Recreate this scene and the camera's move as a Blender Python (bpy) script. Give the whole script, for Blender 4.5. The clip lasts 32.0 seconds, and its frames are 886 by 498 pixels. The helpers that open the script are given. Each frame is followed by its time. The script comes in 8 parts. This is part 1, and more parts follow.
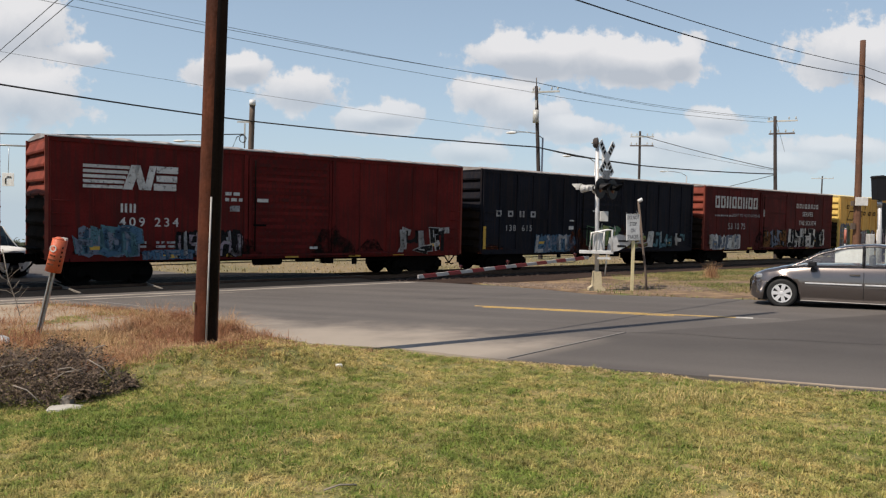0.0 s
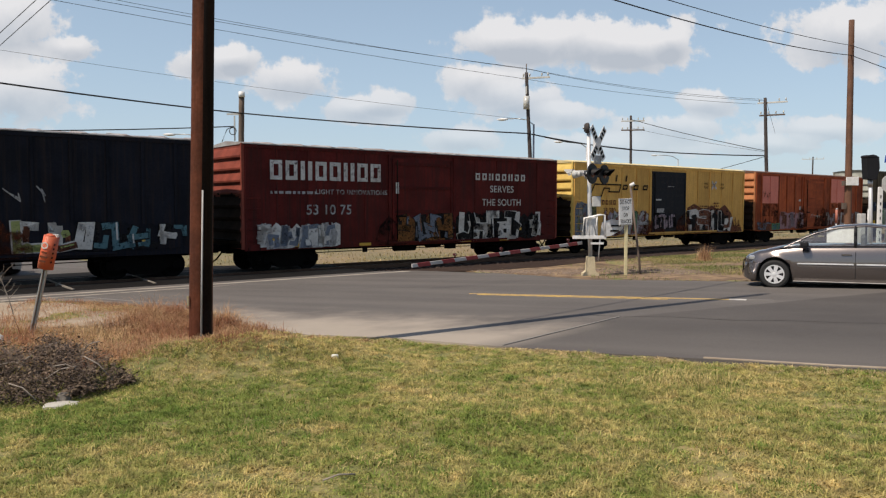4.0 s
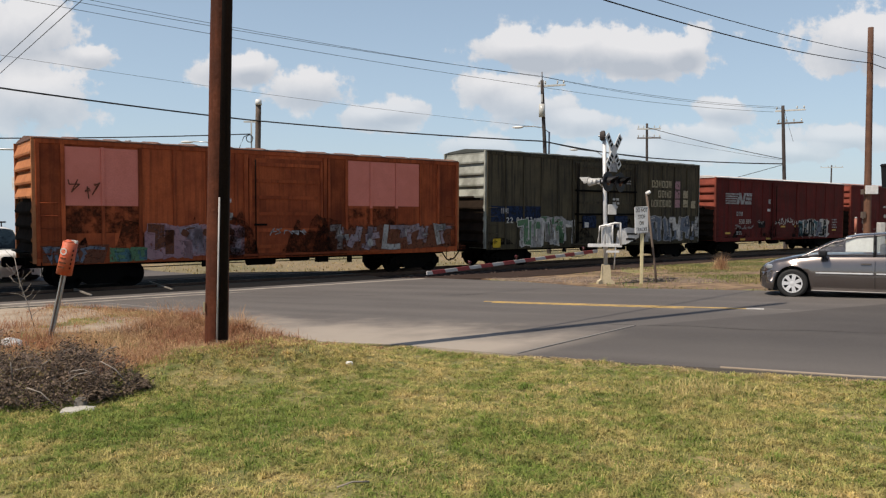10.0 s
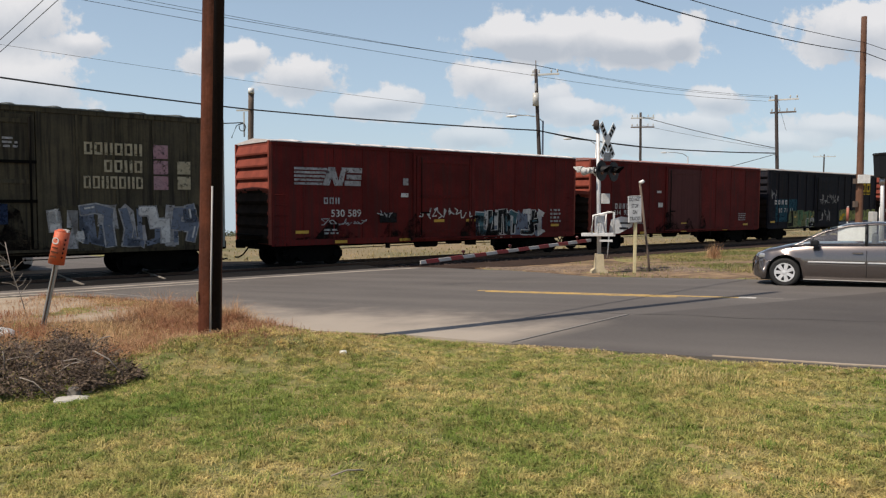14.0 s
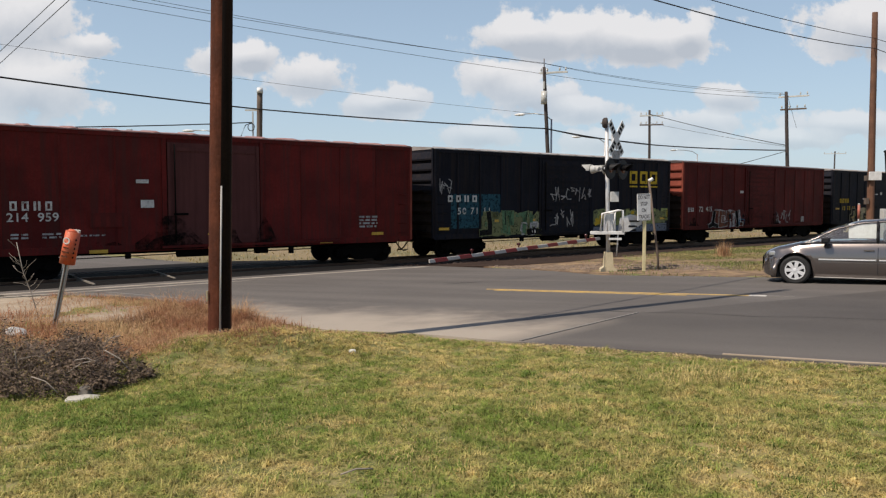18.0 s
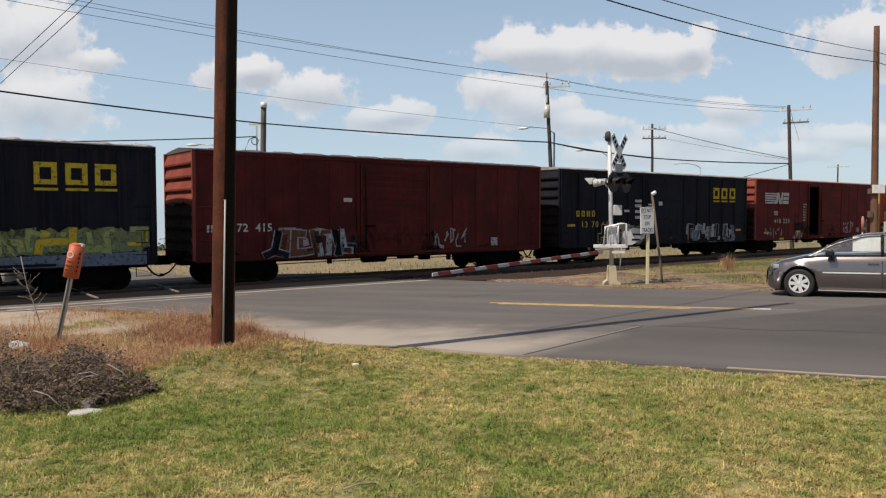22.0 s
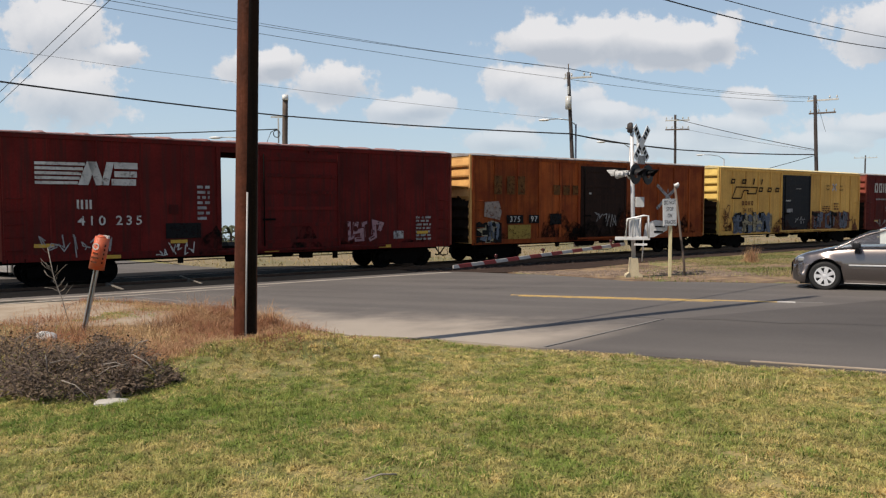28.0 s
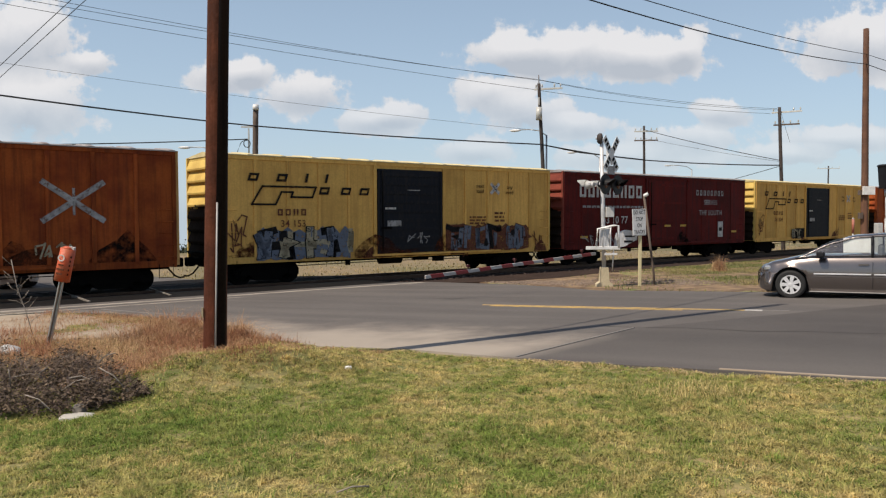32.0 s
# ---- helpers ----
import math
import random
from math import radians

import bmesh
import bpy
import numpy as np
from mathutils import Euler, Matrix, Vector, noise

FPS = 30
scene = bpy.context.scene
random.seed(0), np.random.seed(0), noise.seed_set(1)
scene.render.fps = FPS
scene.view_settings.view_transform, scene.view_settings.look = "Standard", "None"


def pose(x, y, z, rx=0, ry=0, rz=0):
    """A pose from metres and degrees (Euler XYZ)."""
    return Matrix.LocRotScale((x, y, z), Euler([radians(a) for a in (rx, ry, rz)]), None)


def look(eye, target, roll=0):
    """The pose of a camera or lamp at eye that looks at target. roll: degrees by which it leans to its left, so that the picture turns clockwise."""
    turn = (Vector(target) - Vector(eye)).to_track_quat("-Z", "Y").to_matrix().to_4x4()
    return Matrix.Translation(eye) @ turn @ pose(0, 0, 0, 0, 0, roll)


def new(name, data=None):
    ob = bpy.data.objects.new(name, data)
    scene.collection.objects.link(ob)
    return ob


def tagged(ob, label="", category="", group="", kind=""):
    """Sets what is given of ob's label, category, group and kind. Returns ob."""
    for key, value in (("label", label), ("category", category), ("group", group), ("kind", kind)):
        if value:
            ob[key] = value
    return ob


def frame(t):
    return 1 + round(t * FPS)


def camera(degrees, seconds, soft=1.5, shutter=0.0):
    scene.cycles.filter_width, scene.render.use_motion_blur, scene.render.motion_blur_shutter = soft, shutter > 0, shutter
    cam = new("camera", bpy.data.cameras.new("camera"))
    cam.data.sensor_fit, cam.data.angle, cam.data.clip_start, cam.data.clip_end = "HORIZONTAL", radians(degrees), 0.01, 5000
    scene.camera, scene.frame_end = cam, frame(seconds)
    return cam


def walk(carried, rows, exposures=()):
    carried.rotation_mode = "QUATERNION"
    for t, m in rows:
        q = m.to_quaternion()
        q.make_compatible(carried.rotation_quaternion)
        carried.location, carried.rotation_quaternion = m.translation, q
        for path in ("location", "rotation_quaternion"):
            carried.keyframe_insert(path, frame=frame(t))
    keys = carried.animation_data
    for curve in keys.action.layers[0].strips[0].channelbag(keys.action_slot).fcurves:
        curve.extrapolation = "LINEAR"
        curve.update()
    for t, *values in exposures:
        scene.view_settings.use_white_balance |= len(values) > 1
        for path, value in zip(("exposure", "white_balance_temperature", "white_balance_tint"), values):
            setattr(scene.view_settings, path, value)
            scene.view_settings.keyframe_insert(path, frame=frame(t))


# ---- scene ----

# ---- camera ----
cam = camera(60.63, 32.0, soft=1.25)
PATH = [
    (0.0, pose(0, 0, 2.423, 87.582, -1.29, -0.018)),
    (0.5, pose(0, 0, 2.423, 87.691, -1.20, -0.564)),
    (1.0, pose(0, 0, 2.423, 87.782, -0.87, -0.400)),
    (1.5, pose(0, 0, 2.423, 87.545, -0.76, -0.209)),
    (2.0, pose(0, 0, 2.423, 87.418, 0.26, -0.409)),
    (2.5, pose(0, 0, 2.423, 87.409, 0.23, -0.218)),
    (3.0, pose(0, 0, 2.423, 87.018, 0.16, -0.091)),
    (3.5, pose(0, 0, 2.423, 86.645, 0.04, -0.291)),
    (5.5, pose(0, 0, 2.423, 87.090, -0.20, -1.045)),
    (6.0, pose(0, 0, 2.423, 86.981, -0.18, -0.673)),
    (6.5, pose(0, 0, 2.423, 87.618, -0.13, -1.118)),
    (7.0, pose(0, 0, 2.423, 87.109, -0.21, -0.427)),
    (7.5, pose(0, 0, 2.423, 87.172, -0.12, -0.645)),
    (8.0, pose(0, 0, 2.423, 87.045, -0.09, -0.409)),
    (8.5, pose(0, 0, 2.423, 87.418, -0.24, -0.245)),
    (9.0, pose(0, 0, 2.423, 87.572, -0.25, 0.000)),
    (9.5, pose(0, 0, 2.423, 87.682, -0.05, 0.009)),
    (10.0, pose(0, 0, 2.423, 87.281, -0.26, 0.564)),
    (10.5, pose(0, 0, 2.423, 86.699, -0.71, 0.155)),
    (11.0, pose(0, 0, 2.423, 86.399, -0.91, -0.027)),
    (11.5, pose(0, 0, 2.423, 86.444, -1.00, -0.036)),
    (12.0, pose(0, 0, 2.423, 86.126, -1.23, 0.027)),
    (12.5, pose(0, 0, 2.423, 86.235, -0.95, 0.009)),
    (13.0, pose(0, 0, 2.423, 86.717, -0.65, -0.145)),
    (13.5, pose(0, 0, 2.423, 86.599, -0.41, -0.118)),
    (15.5, pose(0, 0, 2.423, 86.335, -0.21, 0.700)),
    (16.0, pose(0, 0, 2.423, 86.490, -0.54, 0.491)),
    (16.5, pose(0, 0, 2.423, 86.645, -0.56, -0.155)),
    (17.0, pose(0, 0, 2.423, 86.535, -0.51, 0.145)),
    (17.5, pose(0, 0, 2.423, 86.572, -0.04, 0.727)),
    (18.0, pose(0, 0, 2.423, 86.372, -0.04, 0.727)),
    (18.5, pose(0, 0, 2.423, 87.190, -0.16, 0.618)),
    (19.0, pose(0, 0, 2.423, 87.200, -0.19, 0.764)),
    (19.5, pose(0, 0, 2.423, 87.563, -0.10, 0.564)),
    (20.0, pose(0, 0, 2.423, 87.454, 0.04, 0.573)),
    (20.5, pose(0, 0, 2.423, 87.318, -0.00, 0.400)),
    (21.0, pose(0, 0, 2.423, 87.154, -0.03, 0.845)),
    (21.5, pose(0, 0, 2.423, 87.200, -0.08, 0.873)),
    (22.0, pose(0, 0, 2.423, 87.391, 0.02, 0.964)),
    (22.5, pose(0, 0, 2.423, 87.509, -0.12, 0.791)),
    (23.0, pose(0, 0, 2.423, 87.081, -0.06, 1.191)),
    (23.5, pose(0, 0, 2.423, 86.799, 0.01, 1.855)),
    (24.0, pose(0, 0, 2.423, 86.363, 0.20, 1.800)),
    (24.5, pose(0, 0, 2.423, 86.190, 0.28, 1.909)),
    (25.0, pose(0, 0, 2.423, 86.663, 0.28, 1.964)),
    (25.5, pose(0, 0, 2.423, 86.454, 0.26, 1.846)),
    (27.5, pose(0, 0, 2.423, 86.636, 0.02, 1.937)),
    (28.0, pose(0, 0, 2.423, 86.799, 0.06, 2.537)),
    (28.5, pose(0, 0, 2.423, 86.845, -0.12, 2.400)),
    (29.0, pose(0, 0, 2.423, 87.172, -0.04, 2.491)),
    (29.5, pose(0, 0, 2.423, 87.209, 0.21, 2.391)),
    (30.0, pose(0, 0, 2.423, 86.872, 0.23, 1.727)),
    (30.5, pose(0, 0, 2.423, 86.408, 0.22, 1.555)),
    (31.0, pose(0, 0, 2.423, 86.590, 0.21, 1.618)),
    (31.5, pose(0, 0, 2.423, 86.108, 0.34, 1.391)),
    (32.0, pose(0, 0, 2.423, 87.563, 0.15, 0.409)),
]
walk(cam, PATH, [(0.0, 0.0, 6950, 13), (32.0, 0.0, 6950, 13)])

# ---- world, sun, exposure ----
SUN_EL, SUN_AZ = radians(54), math.atan2(-0.822, -0.569)   # azimuth from +y towards +x
sun_dir = Vector((math.sin(SUN_AZ) * math.cos(SUN_EL), math.cos(SUN_AZ) * math.cos(SUN_EL), math.sin(SUN_EL)))
sun = new("sun", bpy.data.lights.new("sun", "SUN"))
sun.data.energy, sun.data.angle, sun.data.color = 5.0, radians(0.55), (1.0, 0.93, 0.82)
sun.matrix_world = look(sun_dir * 60, (0, 0, 0))

DEPTH = 1.10      # metres ahead of the eye for one unit of the plan's y; x and z are in metres
# Clouds as soft ellipses: tangent of bearing, tangent of height, half width, half height.
CLOUDS = [
    (0.198, 0.235, 0.162, 0.034), (0.109, 0.232, 0.065, 0.034), (0.288, 0.222, 0.077, 0.032), (0.340, 0.236, 0.026, 0.029),
    (0.073, 0.176, 0.061, 0.029), (0.183, 0.130, 0.051, 0.019), (0.118, 0.150, 0.065, 0.027), (-0.317, 0.203, 0.058, 0.024),
    (-0.280, 0.209, 0.031, 0.024), (-0.207, 0.177, 0.059, 0.029), (-0.102, 0.137, 0.065, 0.019), (-0.069, 0.148, 0.039, 0.018),
    (-0.520, 0.222, 0.041, 0.018), (-0.612, 0.260, 0.073, 0.060),
    (-0.598, 0.165, 0.085, 0.050), (0.590, 0.245, 0.085, 0.050), (0.395, 0.147, 0.045, 0.021), (0.338, 0.111, 0.082, 0.023),
    (0.567, 0.108, 0.077, 0.019), (0.037, 0.093, 0.057, 0.018), (0.257, 0.086, 0.106, 0.019), (0.486, 0.087, 0.098, 0.016)]


def build_world():
    w = bpy.data.worlds.new("sky")
    scene.world = w
    w.use_nodes = True
    nt = w.node_tree
    nt.nodes.clear()

    def nd(kind, **kw):
        n = nt.nodes.new(kind)
        for k, v in kw.items():
            n.inputs[int(k[1:])].default_value = v
        return n

    def mth(op, a, b=None, c=None):
        n = nt.nodes.new("ShaderNodeMath")
        n.operation = op
        for i, v in enumerate((a, b, c)):
            if v is None:
                continue
            if isinstance(v, (int, float)):
                n.inputs[i].default_value = v
            else:
                nt.links.new(v, n.inputs[i])
        return n.outputs[0]

    sky = nd("ShaderNodeTexSky")
    sky.sky_type, sky.sun_disc = "NISHITA", False
    sky.sun_elevation, sky.sun_rotation = SUN_EL, SUN_AZ
    sky.air_density, sky.dust_density, sky.ozone_density = 1.0, 0.8, 2.0
    tc = nd("ShaderNodeTexCoord")
    sep = nd("ShaderNodeSeparateXYZ")
    nt.links.new(tc.outputs["Generated"], sep.inputs[0])
    dx, dy, dz = sep.outputs
    level = nd("ShaderNodeCombineXYZ")
    for i, v in enumerate((dx, dy, mth("MAXIMUM", dz, 0.004))):
        nt.links.new(v, level.inputs[i])
    nt.links.new(level.outputs[0], sky.inputs[0])
    front = mth("GREATER_THAN", dy, 0.05)
    sy = mth("MAXIMUM", mth("ABSOLUTE", dy), 0.05)
    u, v = mth("MULTIPLY", mth("DIVIDE", dx, sy), DEPTH), mth("MULTIPLY", mth("DIVIDE", dz, sy), DEPTH)
    comb = nd("ShaderNodeCombineXYZ")
    nt.links.new(u, comb.inputs[0]), nt.links.new(v, comb.inputs[1])
    nt.links.new(front, comb.inputs[2])
    n1 = nd("ShaderNodeTexNoise")
    n1.inputs["Scale"].default_value, n1.inputs["Detail"].default_value, n1.inputs["Roughness"].default_value = 20.0, 8.0, 0.60
    nt.links.new(comb.outputs[0], n1.inputs["Vector"])
    n2 = nd("ShaderNodeTexNoise")
    n2.inputs["Scale"].default_value, n2.inputs["Detail"].default_value = 2.6, 5.0
    nt.links.new(comb.outputs[0], n2.inputs["Vector"])
    edge = mth("SUBTRACT", n1.outputs["Fac"], 0.5)
    edge2 = mth("SUBTRACT", n2.outputs["Fac"], 0.5)
    best, lift = None, None
    for cu, cv, ru, rv in CLOUDS:
        a = mth("MULTIPLY", mth("SUBTRACT", u, cu), 0.80 / ru)
        b = mth("MULTIPLY", mth("SUBTRACT", v, cv), 0.80 / rv)
        d = mth("SUBTRACT", 1.0, mth("SQRT", mth("ADD", mth("MULTIPLY", a, a), mth("MULTIPLY", b, b))))
        best = d if best is None else mth("SMOOTH_MAX", best, d, 0.25)
        bb = mth("MULTIPLY", b, mth("MAXIMUM", d, 0.0))
        lift = bb if lift is None else mth("ADD", lift, bb)
    rest = mth("SUBTRACT", mth("MULTIPLY", edge2, 3.0), 0.85)                      # behind the camera: loose cloud of the same kind
    field = mth("ADD", mth("MULTIPLY", best, front), mth("MULTIPLY", rest, mth("SUBTRACT", 1.0, front)))
    field = mth("ADD", field, mth("MULTIPLY", edge, 2.2))
    ramp = nd("ShaderNodeMapRange")
    ramp.interpolation_type = "SMOOTHSTEP"
    ramp.inputs[1].default_value, ramp.inputs[2].default_value = 0.02, 0.30
    nt.links.new(field, ramp.inputs[0])
    up = nd("ShaderNodeMapRange")
    up.inputs[1].default_value, up.inputs[2].default_value = -0.02, 0.19
    nt.links.new(v, up.inputs[0])
    mask = mth("MULTIPLY", ramp.outputs[0], mth("MULTIPLY", up.outputs[0], CLOUD_MIX))
    shade = nd("ShaderNodeMapRange")
    shade.inputs[1].default_value, shade.inputs[2].default_value = -0.30, 0.20
    nt.links.new(mth("ADD", lift, mth("MULTIPLY", edge, 0.5)), shade.inputs[0])
    ccol = nd("ShaderNodeMix")
    ccol.data_type = "RGBA"
    ccol.inputs[6].default_value, ccol.inputs[7].default_value = CLOUD_LOW, CLOUD_HIGH
    nt.links.new(shade.outputs[0], ccol.inputs[0])
    haze = nd("ShaderNodeMapRange")
    haze.inputs[1].default_value, haze.inputs[2].default_value, haze.inputs[3].default_value, haze.inputs[4].default_value = 0.0, 0.75, 0.62, 0.0
    nt.links.new(dz, haze.inputs[0])
    hz = nd("ShaderNodeMix")
    hz.data_type = "RGBA"
    hz.inputs[7].default_value = HAZE
    nt.links.new(haze.outputs[0], hz.inputs[0])
    nt.links.new(sky.outputs[0], hz.inputs[6])
    mix = nd("ShaderNodeMix")
    mix.data_type = "RGBA"
    nt.links.new(mask, mix.inputs[0])
    nt.links.new(hz.outputs[2], mix.inputs[6])
    nt.links.new(ccol.outputs[2], mix.inputs[7])
    bg = nd("ShaderNodeBackground")
    bg.inputs[1].default_value = SKY_STRENGTH
    nt.links.new(mix.outputs[2], bg.inputs[0])
    out = nd("ShaderNodeOutputWorld")
    nt.links.new(bg.outputs[0], out.inputs[0])


SKY_STRENGTH, CLOUD_MIX = 0.106, 0.92
CLOUD_LOW, CLOUD_HIGH, HAZE = (4.4, 5.0, 5.8, 1), (7.4, 7.7, 8.1, 1), (5.0, 6.9, 8.8, 1)
build_world()

# ---- helpers ----
TH, FACE, EYE = radians(53.94), 29.126, 2.423
ALONG, AWAY = Vector((math.sin(TH), math.cos(TH), 0)), Vector((-math.cos(TH), math.sin(TH), 0))
TRACK_TH = math.atan2(ALONG.x, ALONG.y * DEPTH)
TRACK_YAW = 90 - math.degrees(TRACK_TH)
TRACK_SCALE = math.hypot(ALONG.x, ALONG.y * DEPTH)      # metres along the track for one unit of the plan
FACE_P = FACE * math.sin(TH)          # distance of the cars' near side from the eye, square to the track


def track_pos(s, off, z=0.0):
    """s metres along the track, off metres behind the cars' near side."""
    return Vector((0, FACE, 0)) + ALONG * s + AWAY * off + Vector((0, 0, z))


def on_track(s, off):
    """The world place s plan units along the cars' near side and off metres square behind it."""
    p = track_pos(s, 0.0)
    return Vector((p.x - math.cos(TRACK_TH) * off, p.y * DEPTH + math.sin(TRACK_TH) * off, 0.0))


def placed(m):
    """A pose of the plan as a pose of the world."""
    m = m.copy()
    m.translation.y *= DEPTH
    return m


def near_of(x, y):
    """Distance in front of the cars' near side."""
    return FACE_P + math.cos(TH) * x - math.sin(TH) * y


def bank(x, y):
    """Height of the gentle bank that rises from the track to the eye."""
    return min(max(0.0, 0.04 * (near_of(x, y) - 1.0)), 1.6)


def part(name, geo, material, parent=None, label="", at=None):
    """Links a bmesh or a mesh as one object, under a thing or a part."""
    if isinstance(geo, bmesh.types.BMesh):
        me = bpy.data.meshes.new(name)
        geo.to_mesh(me)
        geo.free()
    else:
        me = geo
    if material is not None and not me.materials:
        me.materials.append(material)
    if parent is None and at is None:
        me.transform(Matrix.Diagonal((1, DEPTH, 1, 1)))
    ob = new(name, me)
    if parent is not None:
        ob.parent = parent
    if at is not None:
        ob.matrix_basis = at if parent is not None else placed(at)
    if label:
        tagged(ob, label)
    return ob


def thing(name, label, category, at=None, group="", kind=""):
    ob = new(name)
    if at is not None:
        ob.matrix_basis = placed(at)
    return tagged(ob, label, category, group, kind)


def mesh_of(name, verts, faces, material=None, smooth=False):
    me = bpy.data.meshes.new(name)
    me.from_pydata([tuple(v) for v in verts], [], faces)
    if material is not None:
        me.materials.append(material)
    if smooth:
        me.shade_smooth()
    return me


def box(bm, x0, x1, y0, y1, z0, z1, bev=0.0):
    vs = [bm.verts.new(p) for p in ((x0, y0, z0), (x1, y0, z0), (x1, y1, z0), (x0, y1, z0), (x0, y0, z1), (x1, y0, z1), (x1, y1, z1), (x0, y1, z1))]
    fs = [bm.faces.new([vs[i] for i in f]) for f in ((3, 2, 1, 0), (4, 5, 6, 7), (0, 1, 5, 4), (1, 2, 6, 5), (2, 3, 7, 6), (3, 0, 4, 7))]
    if bev:
        es = list({e for f in fs for e in f.edges})
        bmesh.ops.bevel(bm, geom=es, offset=bev, segments=1, affect="EDGES")
    return bm


def tube(bm, a, b, r0, r1=None, n=10, cap=True):
    a, b = Vector(a), Vector(b)
    r1 = r0 if r1 is None else r1
    q = (b - a).to_track_quat("Z", "Y")
    rings = []
    for p, r in ((a, r0), (b, r1)):
        rings.append([bm.verts.new(p + q @ Vector((r * math.cos(k * math.tau / n), r * math.sin(k * math.tau / n), 0))) for k in range(n)])
    for k in range(n):
        f = bm.faces.new((rings[0][k], rings[0][(k + 1) % n], rings[1][(k + 1) % n], rings[1][k]))
        f.smooth = True
    if cap:
        bm.faces.new(rings[0][::-1]), bm.faces.new(rings[1])
    return bm


def chain(bm, pts, r, n=6):
    """A bent rod through the points."""
    pts = [Vector(p) for p in pts]
    rings = []
    for i, p in enumerate(pts):
        d = (pts[min(i + 1, len(pts) - 1)] - pts[max(i - 1, 0)]).normalized()
        ref = Vector((0, 0, 1)) if abs(d.z) < 0.9 else Vector((1, 0, 0))
        u = d.cross(ref).normalized()
        v = d.cross(u)
        rings.append([bm.verts.new(p + (u * math.cos(a) + v * math.sin(a)) * r) for a in (math.tau * k / n for k in range(n))])
    for a, b in zip(rings, rings[1:]):
        for k in range(n):
            bm.faces.new((a[k], a[(k + 1) % n], b[(k + 1) % n], b[k])).smooth = True
    bm.faces.new(rings[0][::-1]), bm.faces.new(rings[-1])
    return bm


def prism(bm, pts, y0, y1):
    """A polygon in x and z, drawn out from y0 to y1."""
    a = [bm.verts.new((x, y0, z)) for x, z in pts]
    b = [bm.verts.new((x, y1, z)) for x, z in pts]
    bm.faces.new(a), bm.faces.new(b[::-1])
    for i in range(len(pts)):
        j = (i + 1) % len(pts)
        bm.faces.new((a[j], a[i], b[i], b[j]))
    bmesh.ops.recalc_face_normals(bm, faces=bm.faces)
    return bm


def bmn():
    return bmesh.new()


